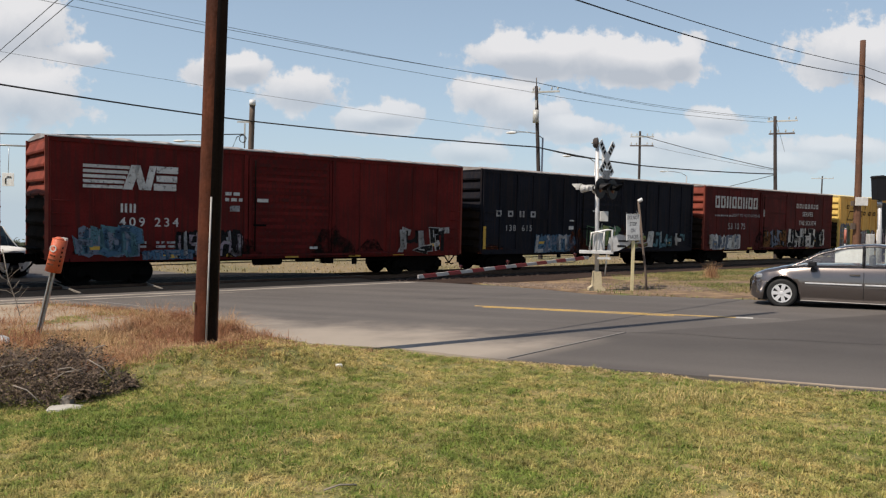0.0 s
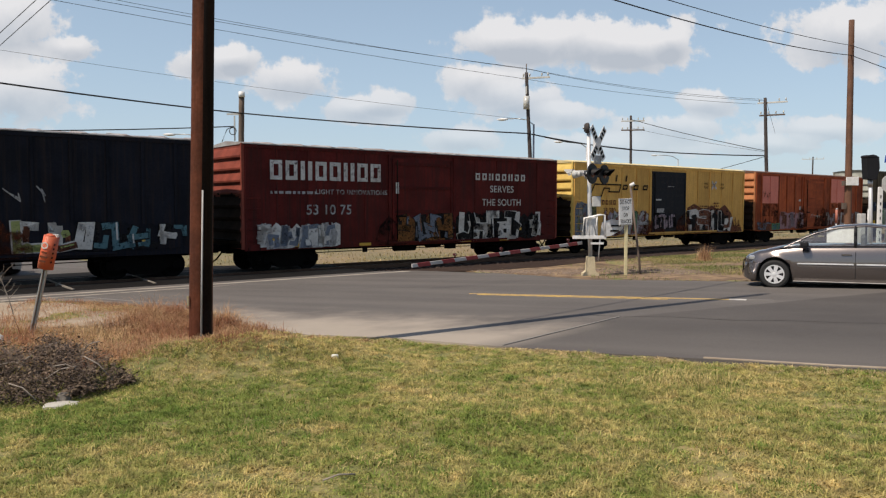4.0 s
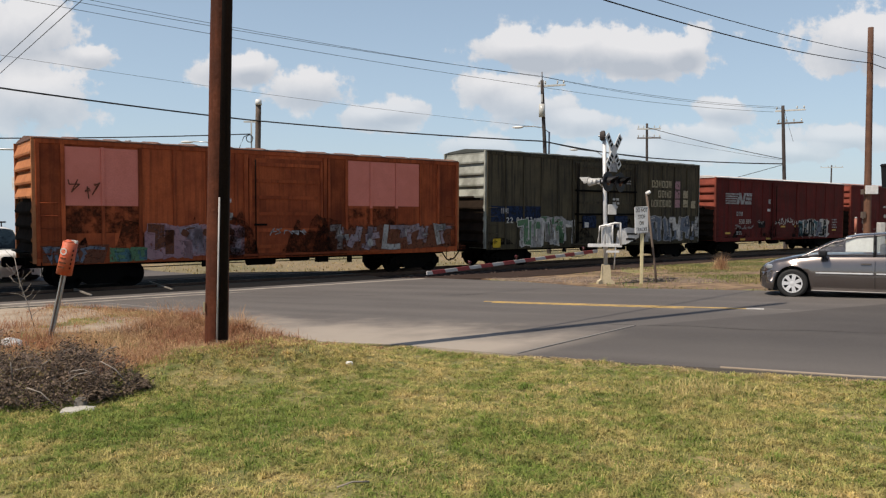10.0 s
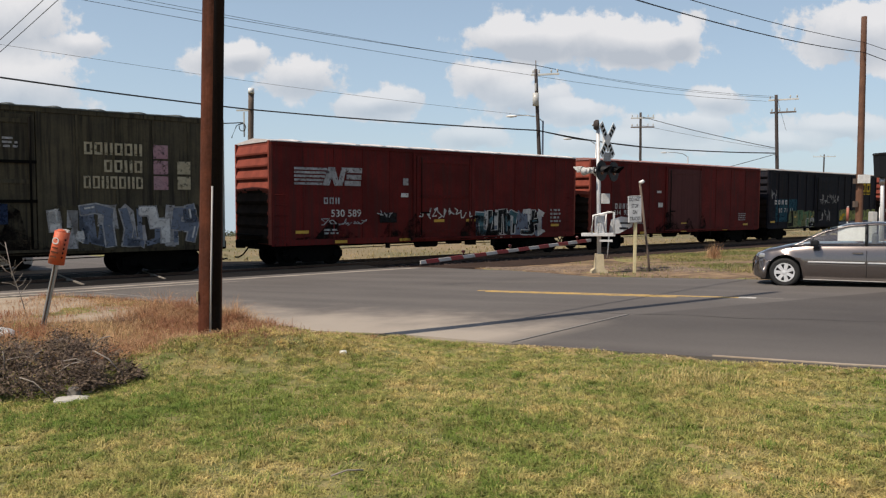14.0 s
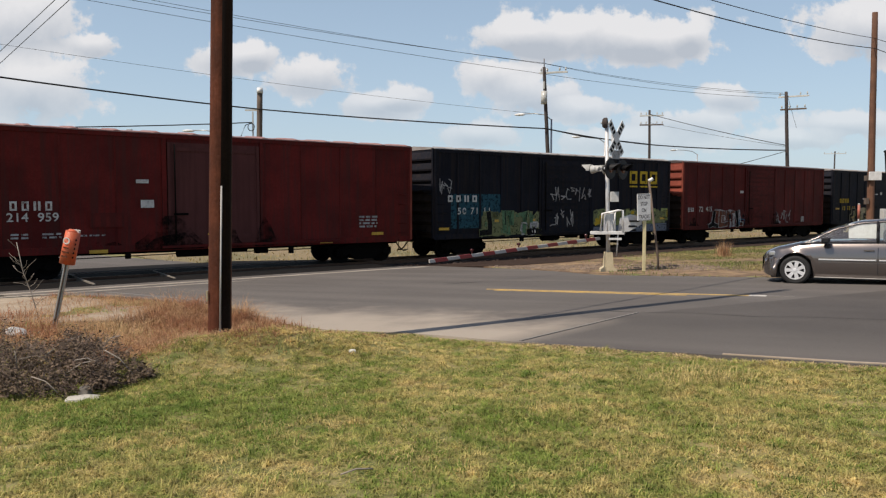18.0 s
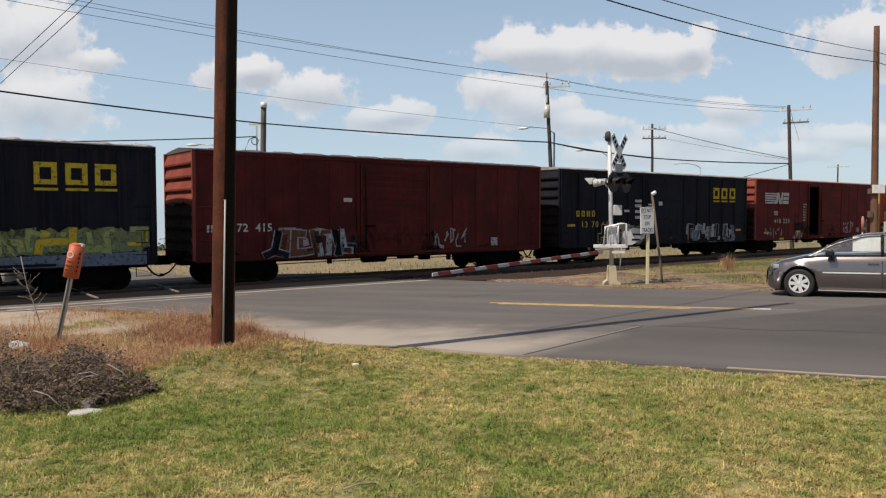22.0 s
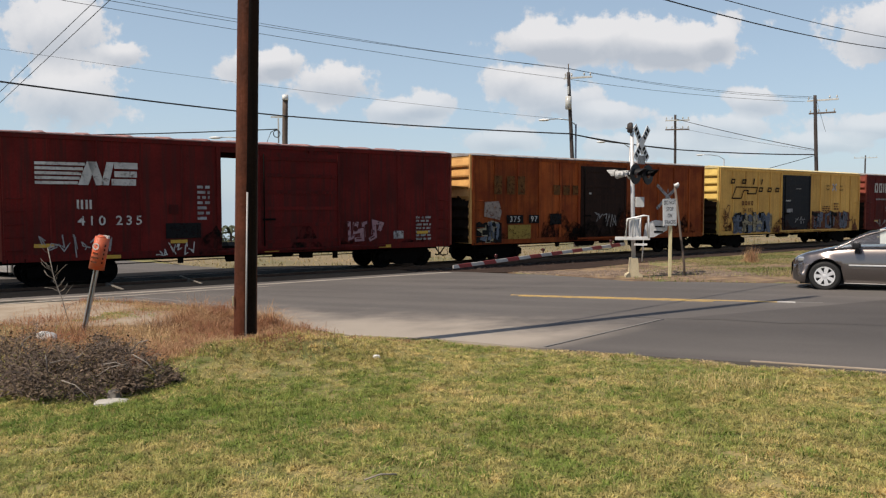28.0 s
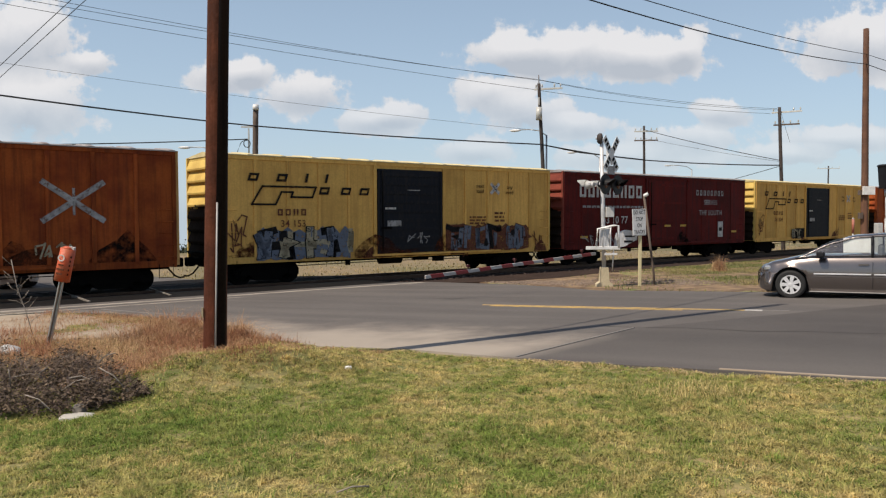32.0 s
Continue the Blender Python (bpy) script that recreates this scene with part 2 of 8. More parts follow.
# ---- materials ----
def mat(name, col, rough=0.7, metal=0.0, col2=None, scale=3.0, amount=0.5, fine=40.0, bump=0.15, streak=0.0, streak_col=None, island=0.0, rand=0.0, spec=0.5, obj_rand=0.0, worn=0.0):
    """Principled paint with variation at two scales, streaks that run down, and relief."""
    m = bpy.data.materials.new(name)
    m.use_nodes = True
    nt = m.node_tree
    b = nt.nodes["Principled BSDF"]
    b.inputs["Roughness"].default_value, b.inputs["Metallic"].default_value = rough, metal
    b.inputs["Specular IOR Level"].default_value = spec
    tc = nt.nodes.new("ShaderNodeTexCoord")
    info = nt.nodes.new("ShaderNodeObjectInfo")
    off = nt.nodes.new("ShaderNodeVectorMath")
    off.operation = "MULTIPLY_ADD"
    off.inputs[1].default_value, off.inputs[2].default_value = (1, 1, 1), (0, 0, 0)
    nt.links.new(tc.outputs["Object"], off.inputs[0])
    cx = nt.nodes.new("ShaderNodeCombineXYZ")
    sc = nt.nodes.new("ShaderNodeMath")
    sc.operation = "MULTIPLY"
    sc.inputs[1].default_value = 40.0
    nt.links.new(info.outputs["Random"], sc.inputs[0])
    for i in range(3):
        nt.links.new(sc.outputs[0], cx.inputs[i])
    nt.links.new(cx.outputs[0], off.inputs[2])

    def noise_tex(s, detail=6.0, vec=None, ro=0.6):
        n = nt.nodes.new("ShaderNodeTexNoise")
        n.inputs["Scale"].default_value, n.inputs["Detail"].default_value, n.inputs["Roughness"].default_value = s, detail, ro
        nt.links.new(vec if vec is not None else off.outputs[0], n.inputs["Vector"])
        return n.outputs["Fac"]

    def span(val, lo, hi, a=0.0, z=1.0):
        r = nt.nodes.new("ShaderNodeMapRange")
        for i, x in enumerate((lo, hi, a, z)):
            r.inputs[i + 1].default_value = x
        nt.links.new(val, r.inputs[0])
        return r.outputs[0]

    def blend(fac, a, c, kind="MIX"):
        x = nt.nodes.new("ShaderNodeMix")
        x.data_type, x.blend_type = "RGBA", kind
        for i, v in ((0, fac), (6, a), (7, c)):
            if isinstance(v, tuple):
                x.inputs[i].default_value = v
            elif isinstance(v, float):
                x.inputs[i].default_value = v
            else:
                nt.links.new(v, x.inputs[i])
        return x.outputs[2]

    c1 = (*col, 1)
    c2 = (*(col2 if col2 else tuple(c * 0.6 for c in col)), 1)
    big = noise_tex(scale)
    f = span(big, 0.38, 0.62, 0.0, amount)
    out = blend(f, c1, c2)
    small = noise_tex(fine, 4.0)
    out = blend(span(small, 0.3, 0.7, 0.0, 0.35), out, (0.45 * c1[0], 0.45 * c1[1], 0.45 * c1[2], 1))
    if streak:
        mp = nt.nodes.new("ShaderNodeMapping")
        mp.inputs["Scale"].default_value = (5.0, 5.0, 0.22)
        nt.links.new(off.outputs[0], mp.inputs[0])
        s = noise_tex(1.6, 6.0, mp.outputs[0], 0.65)
        sc2 = (*(streak_col if streak_col else tuple(c * 0.35 for c in col)), 1)
        out = blend(span(s, 0.46, 0.64, 0.0, streak), out, sc2)
    if island or obj_rand:
        src = info.outputs["Random"] if obj_rand else nt.nodes.new("ShaderNodeNewGeometry").outputs["Random Per Island"]
        k = island or obj_rand
        hv = nt.nodes.new("ShaderNodeHueSaturation")
        nt.links.new(span(src, 0, 1, 1 - k, 1 + k), hv.inputs["Value"])
        nt.links.new(out, hv.inputs["Color"])
        out = hv.outputs[0]
    nt.links.new(out, b.inputs["Base Color"])
    nt.links.new(span(small, 0.3, 0.7, max(rough - 0.12, 0.03), min(rough + 0.12, 1)), b.inputs["Roughness"])
    if worn:
        wn = noise_tex(7.0 if worn < 1 else 2.2, 9.0, None, 0.72)
        nt.links.new(span(wn, 0.34 if worn < 1 else 0.42, 0.50 if worn < 1 else 0.60, 1.0 - worn, 1.0 if worn < 1 else 0.92), b.inputs["Alpha"])
    if bump:
        bp = nt.nodes.new("ShaderNodeBump")
        bp.inputs["Strength"].default_value, bp.inputs["Distance"].default_value = bump, 0.02
        nt.links.new(noise_tex(fine, 5.0), bp.inputs["Height"])
        nt.links.new(bp.outputs[0], b.inputs["Normal"])
    return m


M = {}
def paint(key, col, **kw):
    if key.startswith("decal_"):
        kw.setdefault("worn", 0.75)
        kw["spec"], kw["rough"] = 0.10, 0.85
    M[key] = mat(key, col, **kw)
    return M[key]


paint("asphalt", (0.106, 0.095, 0.088), rough=0.9, spec=0.25, col2=(0.122, 0.110, 0.102), scale=0.35, amount=0.9, fine=60, bump=0.25)
def road_mat():
    """Asphalt with lengthwise wear and pale dust blown along its near edge."""
    m = M["asphalt"]
    nt = m.node_tree
    b = nt.nodes["Principled BSDF"]
    base = b.inputs["Base Color"].links[0].from_socket
    tc = nt.nodes.new("ShaderNodeTexCoord")

    def dot(v):
        n = nt.nodes.new("ShaderNodeVectorMath")
        n.operation = "DOT_PRODUCT"
        n.inputs[1].default_value = v
        nt.links.new(tc.outputs["Object"], n.inputs[0])
        return n.outputs["Value"]
    a, c = dot((0.90, -0.436 / DEPTH, 0)), dot((0.436, 0.90 / DEPTH, 0))
    cb = nt.nodes.new("ShaderNodeCombineXYZ")
    for src, k, i in ((a, 0.12, 0), (c, 1.1, 1)):
        ml = nt.nodes.new("ShaderNodeMath")
        ml.operation = "MULTIPLY"
        ml.inputs[1].default_value = k
        nt.links.new(src, ml.inputs[0])
        nt.links.new(ml.outputs[0], cb.inputs[i])
    lanes = nt.nodes.new("ShaderNodeTexNoise")
    lanes.inputs["Scale"].default_value, lanes.inputs["Detail"].default_value = 1.0, 5.0
    nt.links.new(cb.outputs[0], lanes.inputs["Vector"])
    lr = nt.nodes.new("ShaderNodeMapRange")
    lr.inputs[1].default_value, lr.inputs[2].default_value, lr.inputs[4].default_value = 0.42, 0.66, 0.50
    nt.links.new(lanes.outputs["Fac"], lr.inputs[0])
    mx = nt.nodes.new("ShaderNodeMix")
    mx.data_type = "RGBA"
    mx.inputs[7].default_value = (0.150, 0.135, 0.122, 1)
    nt.links.new(lr.outputs[0], mx.inputs[0])
    nt.links.new(base, mx.inputs[6])
    pn = nt.nodes.new("ShaderNodeTexNoise")
    pn.inputs["Scale"].default_value, pn.inputs["Detail"].default_value, pn.inputs["Roughness"].default_value = 0.8, 8.0, 0.65
    nt.links.new(tc.outputs["Object"], pn.inputs["Vector"])
    ad = nt.nodes.new("ShaderNodeMath")
    ad.operation = "MULTIPLY_ADD"
    ad.inputs[1].default_value = -4.2
    nt.links.new(pn.outputs["Fac"], ad.inputs[0])
    nt.links.new(c, ad.inputs[2])
    dr = nt.nodes.new("ShaderNodeMapRange")
    dr.interpolation_type = "SMOOTHSTEP"
    for i, v in enumerate((9.2, 6.4, 0.0, 0.85)):
        dr.inputs[i + 1].default_value = v
    nt.links.new(ad.outputs[0], dr.inputs[0])
    mx2 = nt.nodes.new("ShaderNodeMix")
    mx2.data_type = "RGBA"
    mx2.inputs[7].default_value = (0.36, 0.31, 0.255, 1)
    seam = nt.nodes.new("ShaderNodeMapRange")
    for i, v in enumerate((-2.3, -3.1, 0.0, 1.0)):
        seam.inputs[i + 1].default_value = v
    sm = nt.nodes.new("ShaderNodeMath")
    sm.operation = "MULTIPLY_ADD"
    sm.inputs[1].default_value = -0.35
    nt.links.new(c, sm.inputs[0])
    nt.links.new(a, sm.inputs[2])
    off = nt.nodes.new("ShaderNodeMath")
    off.operation = "ADD"
    off.inputs[1].default_value = 0.35 * 9.5
    nt.links.new(sm.outputs[0], off.inputs[0])
    nt.links.new(off.outputs[0], seam.inputs[0])
    old = nt.nodes.new("ShaderNodeMath")
    old.operation = "MULTIPLY"
    nt.links.new(seam.outputs[0], old.inputs[0])
    nt.links.new(dr.outputs[0], old.inputs[1])
    nt.links.new(old.outputs[0], mx2.inputs[0])

    def math_node(op, p, q):
        n = nt.nodes.new("ShaderNodeMath")
        n.operation = op
        for i, v in enumerate((p, q)):
            if isinstance(v, float):
                n.inputs[i].default_value = v
            else:
                nt.links.new(v, n.inputs[i])
        return n.outputs[0]

    def ramp_of(val, lo, hi, p, q):
        r = nt.nodes.new("ShaderNodeMapRange")
        r.interpolation_type = "SMOOTHSTEP"
        for i, v in enumerate((lo, hi, p, q)):
            r.inputs[i + 1].default_value = v
        nt.links.new(val, r.inputs[0])
        return r.outputs[0]

    # newer, darker asphalt laid on one side of the joint, worn paler along its near edge
    bent = math_node("MULTIPLY", math_node("MAXIMUM", math_node("SUBTRACT", c, 11.3), 0.0), 0.55)
    joint_side = math_node("SUBTRACT", math_node("SUBTRACT", a, math_node("MULTIPLY", c, 0.28)), bent)
    joint_side = math_node("ADD", joint_side, math_node("MULTIPLY", pn.outputs["Fac"], 0.20))
    newer = ramp_of(joint_side, -5.26, -5.14, 0.0, 1.0)
    newer = math_node("MULTIPLY", newer, ramp_of(math_node("ADD", c, math_node("MULTIPLY", lanes.outputs["Fac"], 1.2)), 9.0, 11.2, 0.30, 1.0))
    mx3 = nt.nodes.new("ShaderNodeMix")
    mx3.data_type = "RGBA"
    mx3.inputs[7].default_value = (0.056, 0.050, 0.047, 1)
    nt.links.new(math_node("MULTIPLY", newer, math_node("MULTIPLY", ramp_of(pn.outputs["Fac"], 0.3, 0.7, 1.0, 0.72), ramp_of(a, -3.0, 5.0, 0.50, 1.0))), mx3.inputs[0])
    nt.links.new(mx.outputs[2], mx3.inputs[6])
    nt.links.new(mx3.outputs[2], mx2.inputs[6])
    nt.links.new(mx2.outputs[2], b.inputs["Base Color"])


road_mat()
paint("dirt", (0.105, 0.062, 0.038), rough=0.95, col2=(0.32, 0.215, 0.115), scale=1.6, amount=1.0, fine=14, bump=0.7)
paint("dry_soil", (0.24, 0.175, 0.095), rough=0.95, col2=(0.14, 0.13, 0.055), scale=0.16, amount=1.0, fine=6, bump=0.4)
paint("sand", (0.40, 0.33, 0.25), rough=0.95, col2=(0.28, 0.21, 0.14), scale=1.2, amount=0.9, fine=12, bump=0.5)
paint("conduit_grey", (0.42, 0.40, 0.38), rough=0.6, bump=0.05)
paint("old_asphalt", (0.27, 0.245, 0.22), rough=0.9, col2=(0.16, 0.15, 0.14), scale=0.9, amount=0.9, fine=50, bump=0.3)
# crack filler; on the crossing it also carries the train's shade
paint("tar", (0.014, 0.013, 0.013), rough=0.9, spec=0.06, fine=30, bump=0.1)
paint("road_yellow", (0.56, 0.36, 0.11), rough=0.75, col2=(0.30, 0.22, 0.12), scale=5, amount=0.9)
paint("road_white", (0.62, 0.60, 0.56), rough=0.75, col2=(0.3, 0.28, 0.26), scale=5, amount=0.8)
paint("concrete", (0.25, 0.225, 0.195), rough=0.9, spec=0.2, col2=(0.14, 0.125, 0.11), scale=2.0, amount=0.8, bump=0.3)
paint("apron", (0.40, 0.355, 0.30), rough=0.9, spec=0.2, col2=(0.24, 0.21, 0.18), scale=1.5, amount=0.9, bump=0.3)
paint("soil", (0.13, 0.145, 0.042), rough=0.95, col2=(0.36, 0.27, 0.12), scale=2.6, amount=0.9, fine=22, bump=0.6)
paint("track_stone", (0.085, 0.055, 0.042), rough=0.95, col2=(0.05, 0.033, 0.026), scale=4, island=0.35)
paint("ballast", (0.055, 0.036, 0.028), rough=0.95, spec=0.1, col2=(0.032, 0.022, 0.018), scale=1.2, amount=0.8, fine=14, bump=1.0)
paint("stone", (0.22, 0.165, 0.125), rough=0.95, col2=(0.15, 0.105, 0.08), scale=4, island=0.35)
paint("wood_tie", (0.06, 0.045, 0.035), rough=0.9, scale=4, fine=30, obj_rand=0.3)
paint("rail", (0.10, 0.055, 0.035), rough=0.6, metal=0.5, col2=(0.16, 0.10, 0.07), scale=6)
paint("pole_wood", (0.115, 0.034, 0.016), rough=0.85, spec=0.2, col2=(0.05, 0.015, 0.008), scale=3.0, amount=0.8, fine=26, bump=0.5, streak=0.7)
paint("pole_grey", (0.15, 0.11, 0.085), rough=0.9, col2=(0.08, 0.06, 0.05), scale=2, streak=0.5)
paint("galvanised", (0.46, 0.47, 0.48), rough=0.45, metal=0.75, col2=(0.35, 0.35, 0.35), scale=6, bump=0.05)
paint("mast_silver", (0.62, 0.63, 0.64), rough=0.5, metal=0.2, col2=(0.42, 0.41, 0.40), scale=5, bump=0.05)
paint("white_paint", (0.78, 0.78, 0.76), rough=0.6, col2=(0.55, 0.53, 0.5), scale=5, bump=0.05)
paint("arm_white", (0.48, 0.46, 0.44), rough=0.65, col2=(0.36, 0.33, 0.31), scale=3, amount=0.9, bump=0.05)
paint("dull_white", (0.50, 0.50, 0.48), rough=0.7, col2=(0.35, 0.34, 0.33), scale=8, bump=0.0)
paint("signal_red", (0.27, 0.022, 0.020), rough=0.5, col2=(0.22, 0.03, 0.03), scale=6, bump=0.0)
paint("black_paint", (0.012, 0.012, 0.014), rough=0.55, spec=0.25, scale=4, bump=0.05)
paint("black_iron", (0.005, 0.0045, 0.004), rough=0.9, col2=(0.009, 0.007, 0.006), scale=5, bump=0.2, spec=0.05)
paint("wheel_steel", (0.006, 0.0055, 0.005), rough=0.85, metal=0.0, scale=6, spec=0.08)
paint("cable", (0.012, 0.012, 0.014), rough=0.7, bump=0.0)
paint("insulator", (0.55, 0.55, 0.52), rough=0.3, bump=0.0)
paint("marker_orange", (0.60, 0.09, 0.025), rough=0.6, col2=(0.42, 0.12, 0.06), scale=9, amount=0.8)
paint("marker_faded", (0.34, 0.085, 0.05), rough=0.7, col2=(0.42, 0.2, 0.15), scale=9, amount=0.8)
paint("yellow_plate", (0.62, 0.36, 0.03), rough=0.5, col2=(0.4, 0.22, 0.03), scale=8, bump=0.0)
paint("decal_white", (0.66, 0.64, 0.60), rough=0.6, col2=(0.42, 0.38, 0.34), scale=3.5, amount=0.7, bump=0.0)
paint("decal_grey", (0.42, 0.41, 0.40), rough=0.6, col2=(0.22, 0.2, 0.19), scale=3, amount=0.8, bump=0.0)
paint("decal_yellow", (0.62, 0.42, 0.04), rough=0.6, col2=(0.4, 0.26, 0.04), scale=3.5, bump=0.0)
paint("decal_black", (0.015, 0.014, 0.014), rough=0.6, bump=0.0, worn=0.35)
paint("decal_grime", (0.012, 0.007, 0.005), rough=0.8, bump=0.0, worn=1.0)
paint("decal_rust", (0.09, 0.024, 0.010), rough=0.8, col2=(0.05, 0.014, 0.007), bump=0.0, worn=1.0)
paint("decal_blue", (0.07, 0.14, 0.21), rough=0.6, col2=(0.06, 0.11, 0.16), scale=2.5, amount=0.8, bump=0.0)
paint("decal_teal", (0.08, 0.17, 0.19), rough=0.6, col2=(0.08, 0.15, 0.18), scale=2.5, amount=0.8, bump=0.0)
paint("decal_green", (0.12, 0.22, 0.12), rough=0.6, col2=(0.08, 0.16, 0.09), scale=2.5, amount=0.8, bump=0.0)
paint("decal_lime", (0.32, 0.34, 0.13), rough=0.6, col2=(0.25, 0.30, 0.10), scale=2.5, amount=0.8, bump=0.0)
paint("decal_pink", (0.36, 0.22, 0.23), rough=0.6, col2=(0.34, 0.18, 0.2), scale=2.0, amount=0.8, bump=0.0)
paint("decal_lilac", (0.32, 0.25, 0.28), rough=0.6, col2=(0.22, 0.17, 0.18), scale=2.5, amount=0.8, bump=0.0)
paint("decal_slate", (0.16, 0.18, 0.22), rough=0.6, col2=(0.12, 0.14, 0.18), scale=2.5, amount=0.8, bump=0.0)
paint("decal_brown", (0.16, 0.06, 0.035), rough=0.6, bump=0.0)

CAR_PAINT = {
    "ns_red": ((0.152, 0.0150, 0.0125), (0.090, 0.0105, 0.009), (0.050, 0.016, 0.013)),
    "dark_red": ((0.116, 0.0165, 0.0135), (0.066, 0.0105, 0.009), (0.040, 0.014, 0.012)),
    "bright_red": ((0.136, 0.0158, 0.0132), (0.082, 0.011, 0.0095), (0.056, 0.018, 0.015)),
    "maroon": ((0.142, 0.014, 0.011), (0.088, 0.011, 0.009), (0.044, 0.014, 0.014)),
    "csx_blue": ((0.0115, 0.0130, 0.0205), (0.007, 0.008, 0.012), (0.022, 0.016, 0.015)),
    "csx_dark": ((0.0105, 0.0122, 0.0195), (0.007, 0.0075, 0.011), (0.020, 0.015, 0.014)),
    "box_yellow": ((0.78, 0.455, 0.125), (0.66, 0.37, 0.100), (0.40, 0.20, 0.060)),
    "rust_orange": ((0.36, 0.082, 0.019), (0.20, 0.037, 0.012), (0.06, 0.019, 0.010)),
    "faded_orange": ((0.44, 0.098, 0.034), (0.23, 0.047, 0.019), (0.075, 0.022, 0.012)),
    "olive": ((0.098, 0.080, 0.048), (0.056, 0.048, 0.033), (0.015, 0.013, 0.012)),
}
for k, (a, b2, s2) in CAR_PAINT.items():
    paint(k, a, rough=0.7, col2=b2, scale=0.8, amount=1.0, fine=16, bump=0.06, streak={"box_yellow": 0.4, "faded_orange": 0.45, "rust_orange": 0.5}.get(k, 0.75), streak_col=s2, spec=0.09, obj_rand=0.30 if "orange" in k else 0.14)
paint("roof_steel", (0.42, 0.40, 0.38), rough=0.5, metal=0.3, col2=(0.22, 0.13, 0.09), scale=1.2, amount=0.7, bump=0.1)
paint("rust_roof", (0.20, 0.10, 0.06), rough=0.7, metal=0.2, col2=(0.09, 0.04, 0.03), scale=1.2, amount=0.8, bump=0.1)
paint("olive_roof", (0.06, 0.065, 0.055), rough=0.6, scale=1.2, bump=0.1)
paint("dark_roof", (0.09, 0.06, 0.055), rough=0.6, scale=1.2, bump=0.1)
paint("red_roof", (0.30, 0.15, 0.13), rough=0.6, col2=(0.2, 0.09, 0.08), scale=1.2, bump=0.1)
paint("pale_roof", (0.62, 0.60, 0.58), rough=0.5, col2=(0.35, 0.25, 0.22), scale=1.5, bump=0.1)
paint("yellow_roof", (0.66, 0.55, 0.28), rough=0.6, col2=(0.4, 0.3, 0.14), scale=1.2, bump=0.1)
paint("door_brown", (0.105, 0.036, 0.032), rough=0.75, spec=0.1, col2=(0.08, 0.028, 0.025), scale=1, streak=0.3, bump=0.05)
paint("decal_olive", (0.20, 0.21, 0.10), rough=0.6, col2=(0.12, 0.13, 0.07), scale=2.5, bump=0.0)
paint("decal_tan", (0.42, 0.36, 0.24), rough=0.6, col2=(0.32, 0.26, 0.17), scale=3, amount=0.8, bump=0.0)
paint("decal_navy", (0.018, 0.03, 0.065), rough=0.6, col2=(0.014, 0.02, 0.035), scale=2.5, bump=0.0)
paint("decal_petrol", (0.022, 0.075, 0.10), rough=0.6, col2=(0.016, 0.05, 0.07), scale=2.0, bump=0.0)
paint("decal_pasted", (0.28, 0.21, 0.18), rough=0.8, col2=(0.4, 0.36, 0.32), scale=3, bump=0.0)
paint("decal_mustard", (0.34, 0.24, 0.06), rough=0.7, col2=(0.22, 0.13, 0.04), scale=3, bump=0.0)
paint("decal_fade", (0.10, 0.050, 0.020), rough=0.7, col2=(0.2, 0.08, 0.025), scale=4, amount=0.9, bump=0.0)
paint("door_umber", (0.028, 0.014, 0.010), rough=0.75, scale=1, streak=0.5, streak_col=(0.05, 0.022, 0.014), bump=0.05, spec=0.12)
paint("door_navy", (0.010, 0.012, 0.018), rough=0.65, scale=1, streak=0.5, streak_col=(0.03, 0.024, 0.02), bump=0.05, spec=0.15)
# next four: copies of the side paints with the ends' sunlight in the colour
paint("lit_end_yellow", (0.66, 0.47, 0.14), rough=0.8, spec=0.1, col2=(0.46, 0.30, 0.09), scale=1.5, amount=0.7, bump=0.05)
paint("lit_end_amber", (0.64, 0.36, 0.13), rough=0.8, spec=0.1, col2=(0.45, 0.22, 0.08), scale=1.5, amount=0.7, bump=0.05)
paint("lit_end_red", (0.25, 0.062, 0.042), rough=0.8, spec=0.1, col2=(0.14, 0.036, 0.026), scale=1.5, amount=0.8, bump=0.05)
paint("lit_end_orange", (0.46, 0.19, 0.085), rough=0.8, spec=0.1, col2=(0.30, 0.11, 0.05), scale=1.5, amount=0.7, bump=0.05)
paint("end_grey", (0.34, 0.35, 0.31), rough=0.9, spec=0.05, col2=(0.16, 0.16, 0.14), scale=1.5, amount=0.8, bump=0.05)
# near-black paint for the neighbouring car's shade on the lower ends
paint("end_shade", (0.022, 0.016, 0.012), rough=0.95, spec=0.03, col2=(0.045, 0.030, 0.022), scale=2.5, bump=0.1)
paint("patch_pink", (0.74, 0.215, 0.155), rough=0.7, col2=(0.60, 0.155, 0.10), scale=1.5, bump=0.0)

paint("pole_bright", (0.17, 0.080, 0.045), rough=0.85, col2=(0.095, 0.042, 0.026), scale=2.0, amount=0.8, fine=26, bump=0.4, streak=0.5)
paint("guard_black", (0.014, 0.010, 0.010), rough=0.8, spec=0.1, scale=3, streak=0.4, streak_col=(0.04, 0.018, 0.012), bump=0.1)
paint("pole_dark", (0.055, 0.042, 0.038), rough=0.85, scale=2.0, bump=0.2)
paint("base_yellow", (0.56, 0.48, 0.32), rough=0.8, col2=(0.36, 0.30, 0.2), scale=5)
paint("post_yellow", (0.62, 0.55, 0.33), rough=0.8, col2=(0.45, 0.38, 0.22), scale=5)
paint("lens_red", (0.07, 0.010, 0.010), rough=0.2, bump=0.0)
paint("sign_blue", (0.02, 0.07, 0.38), rough=0.4, bump=0.0)
paint("sign_dark", (0.03, 0.05, 0.06), rough=0.5, bump=0.0)
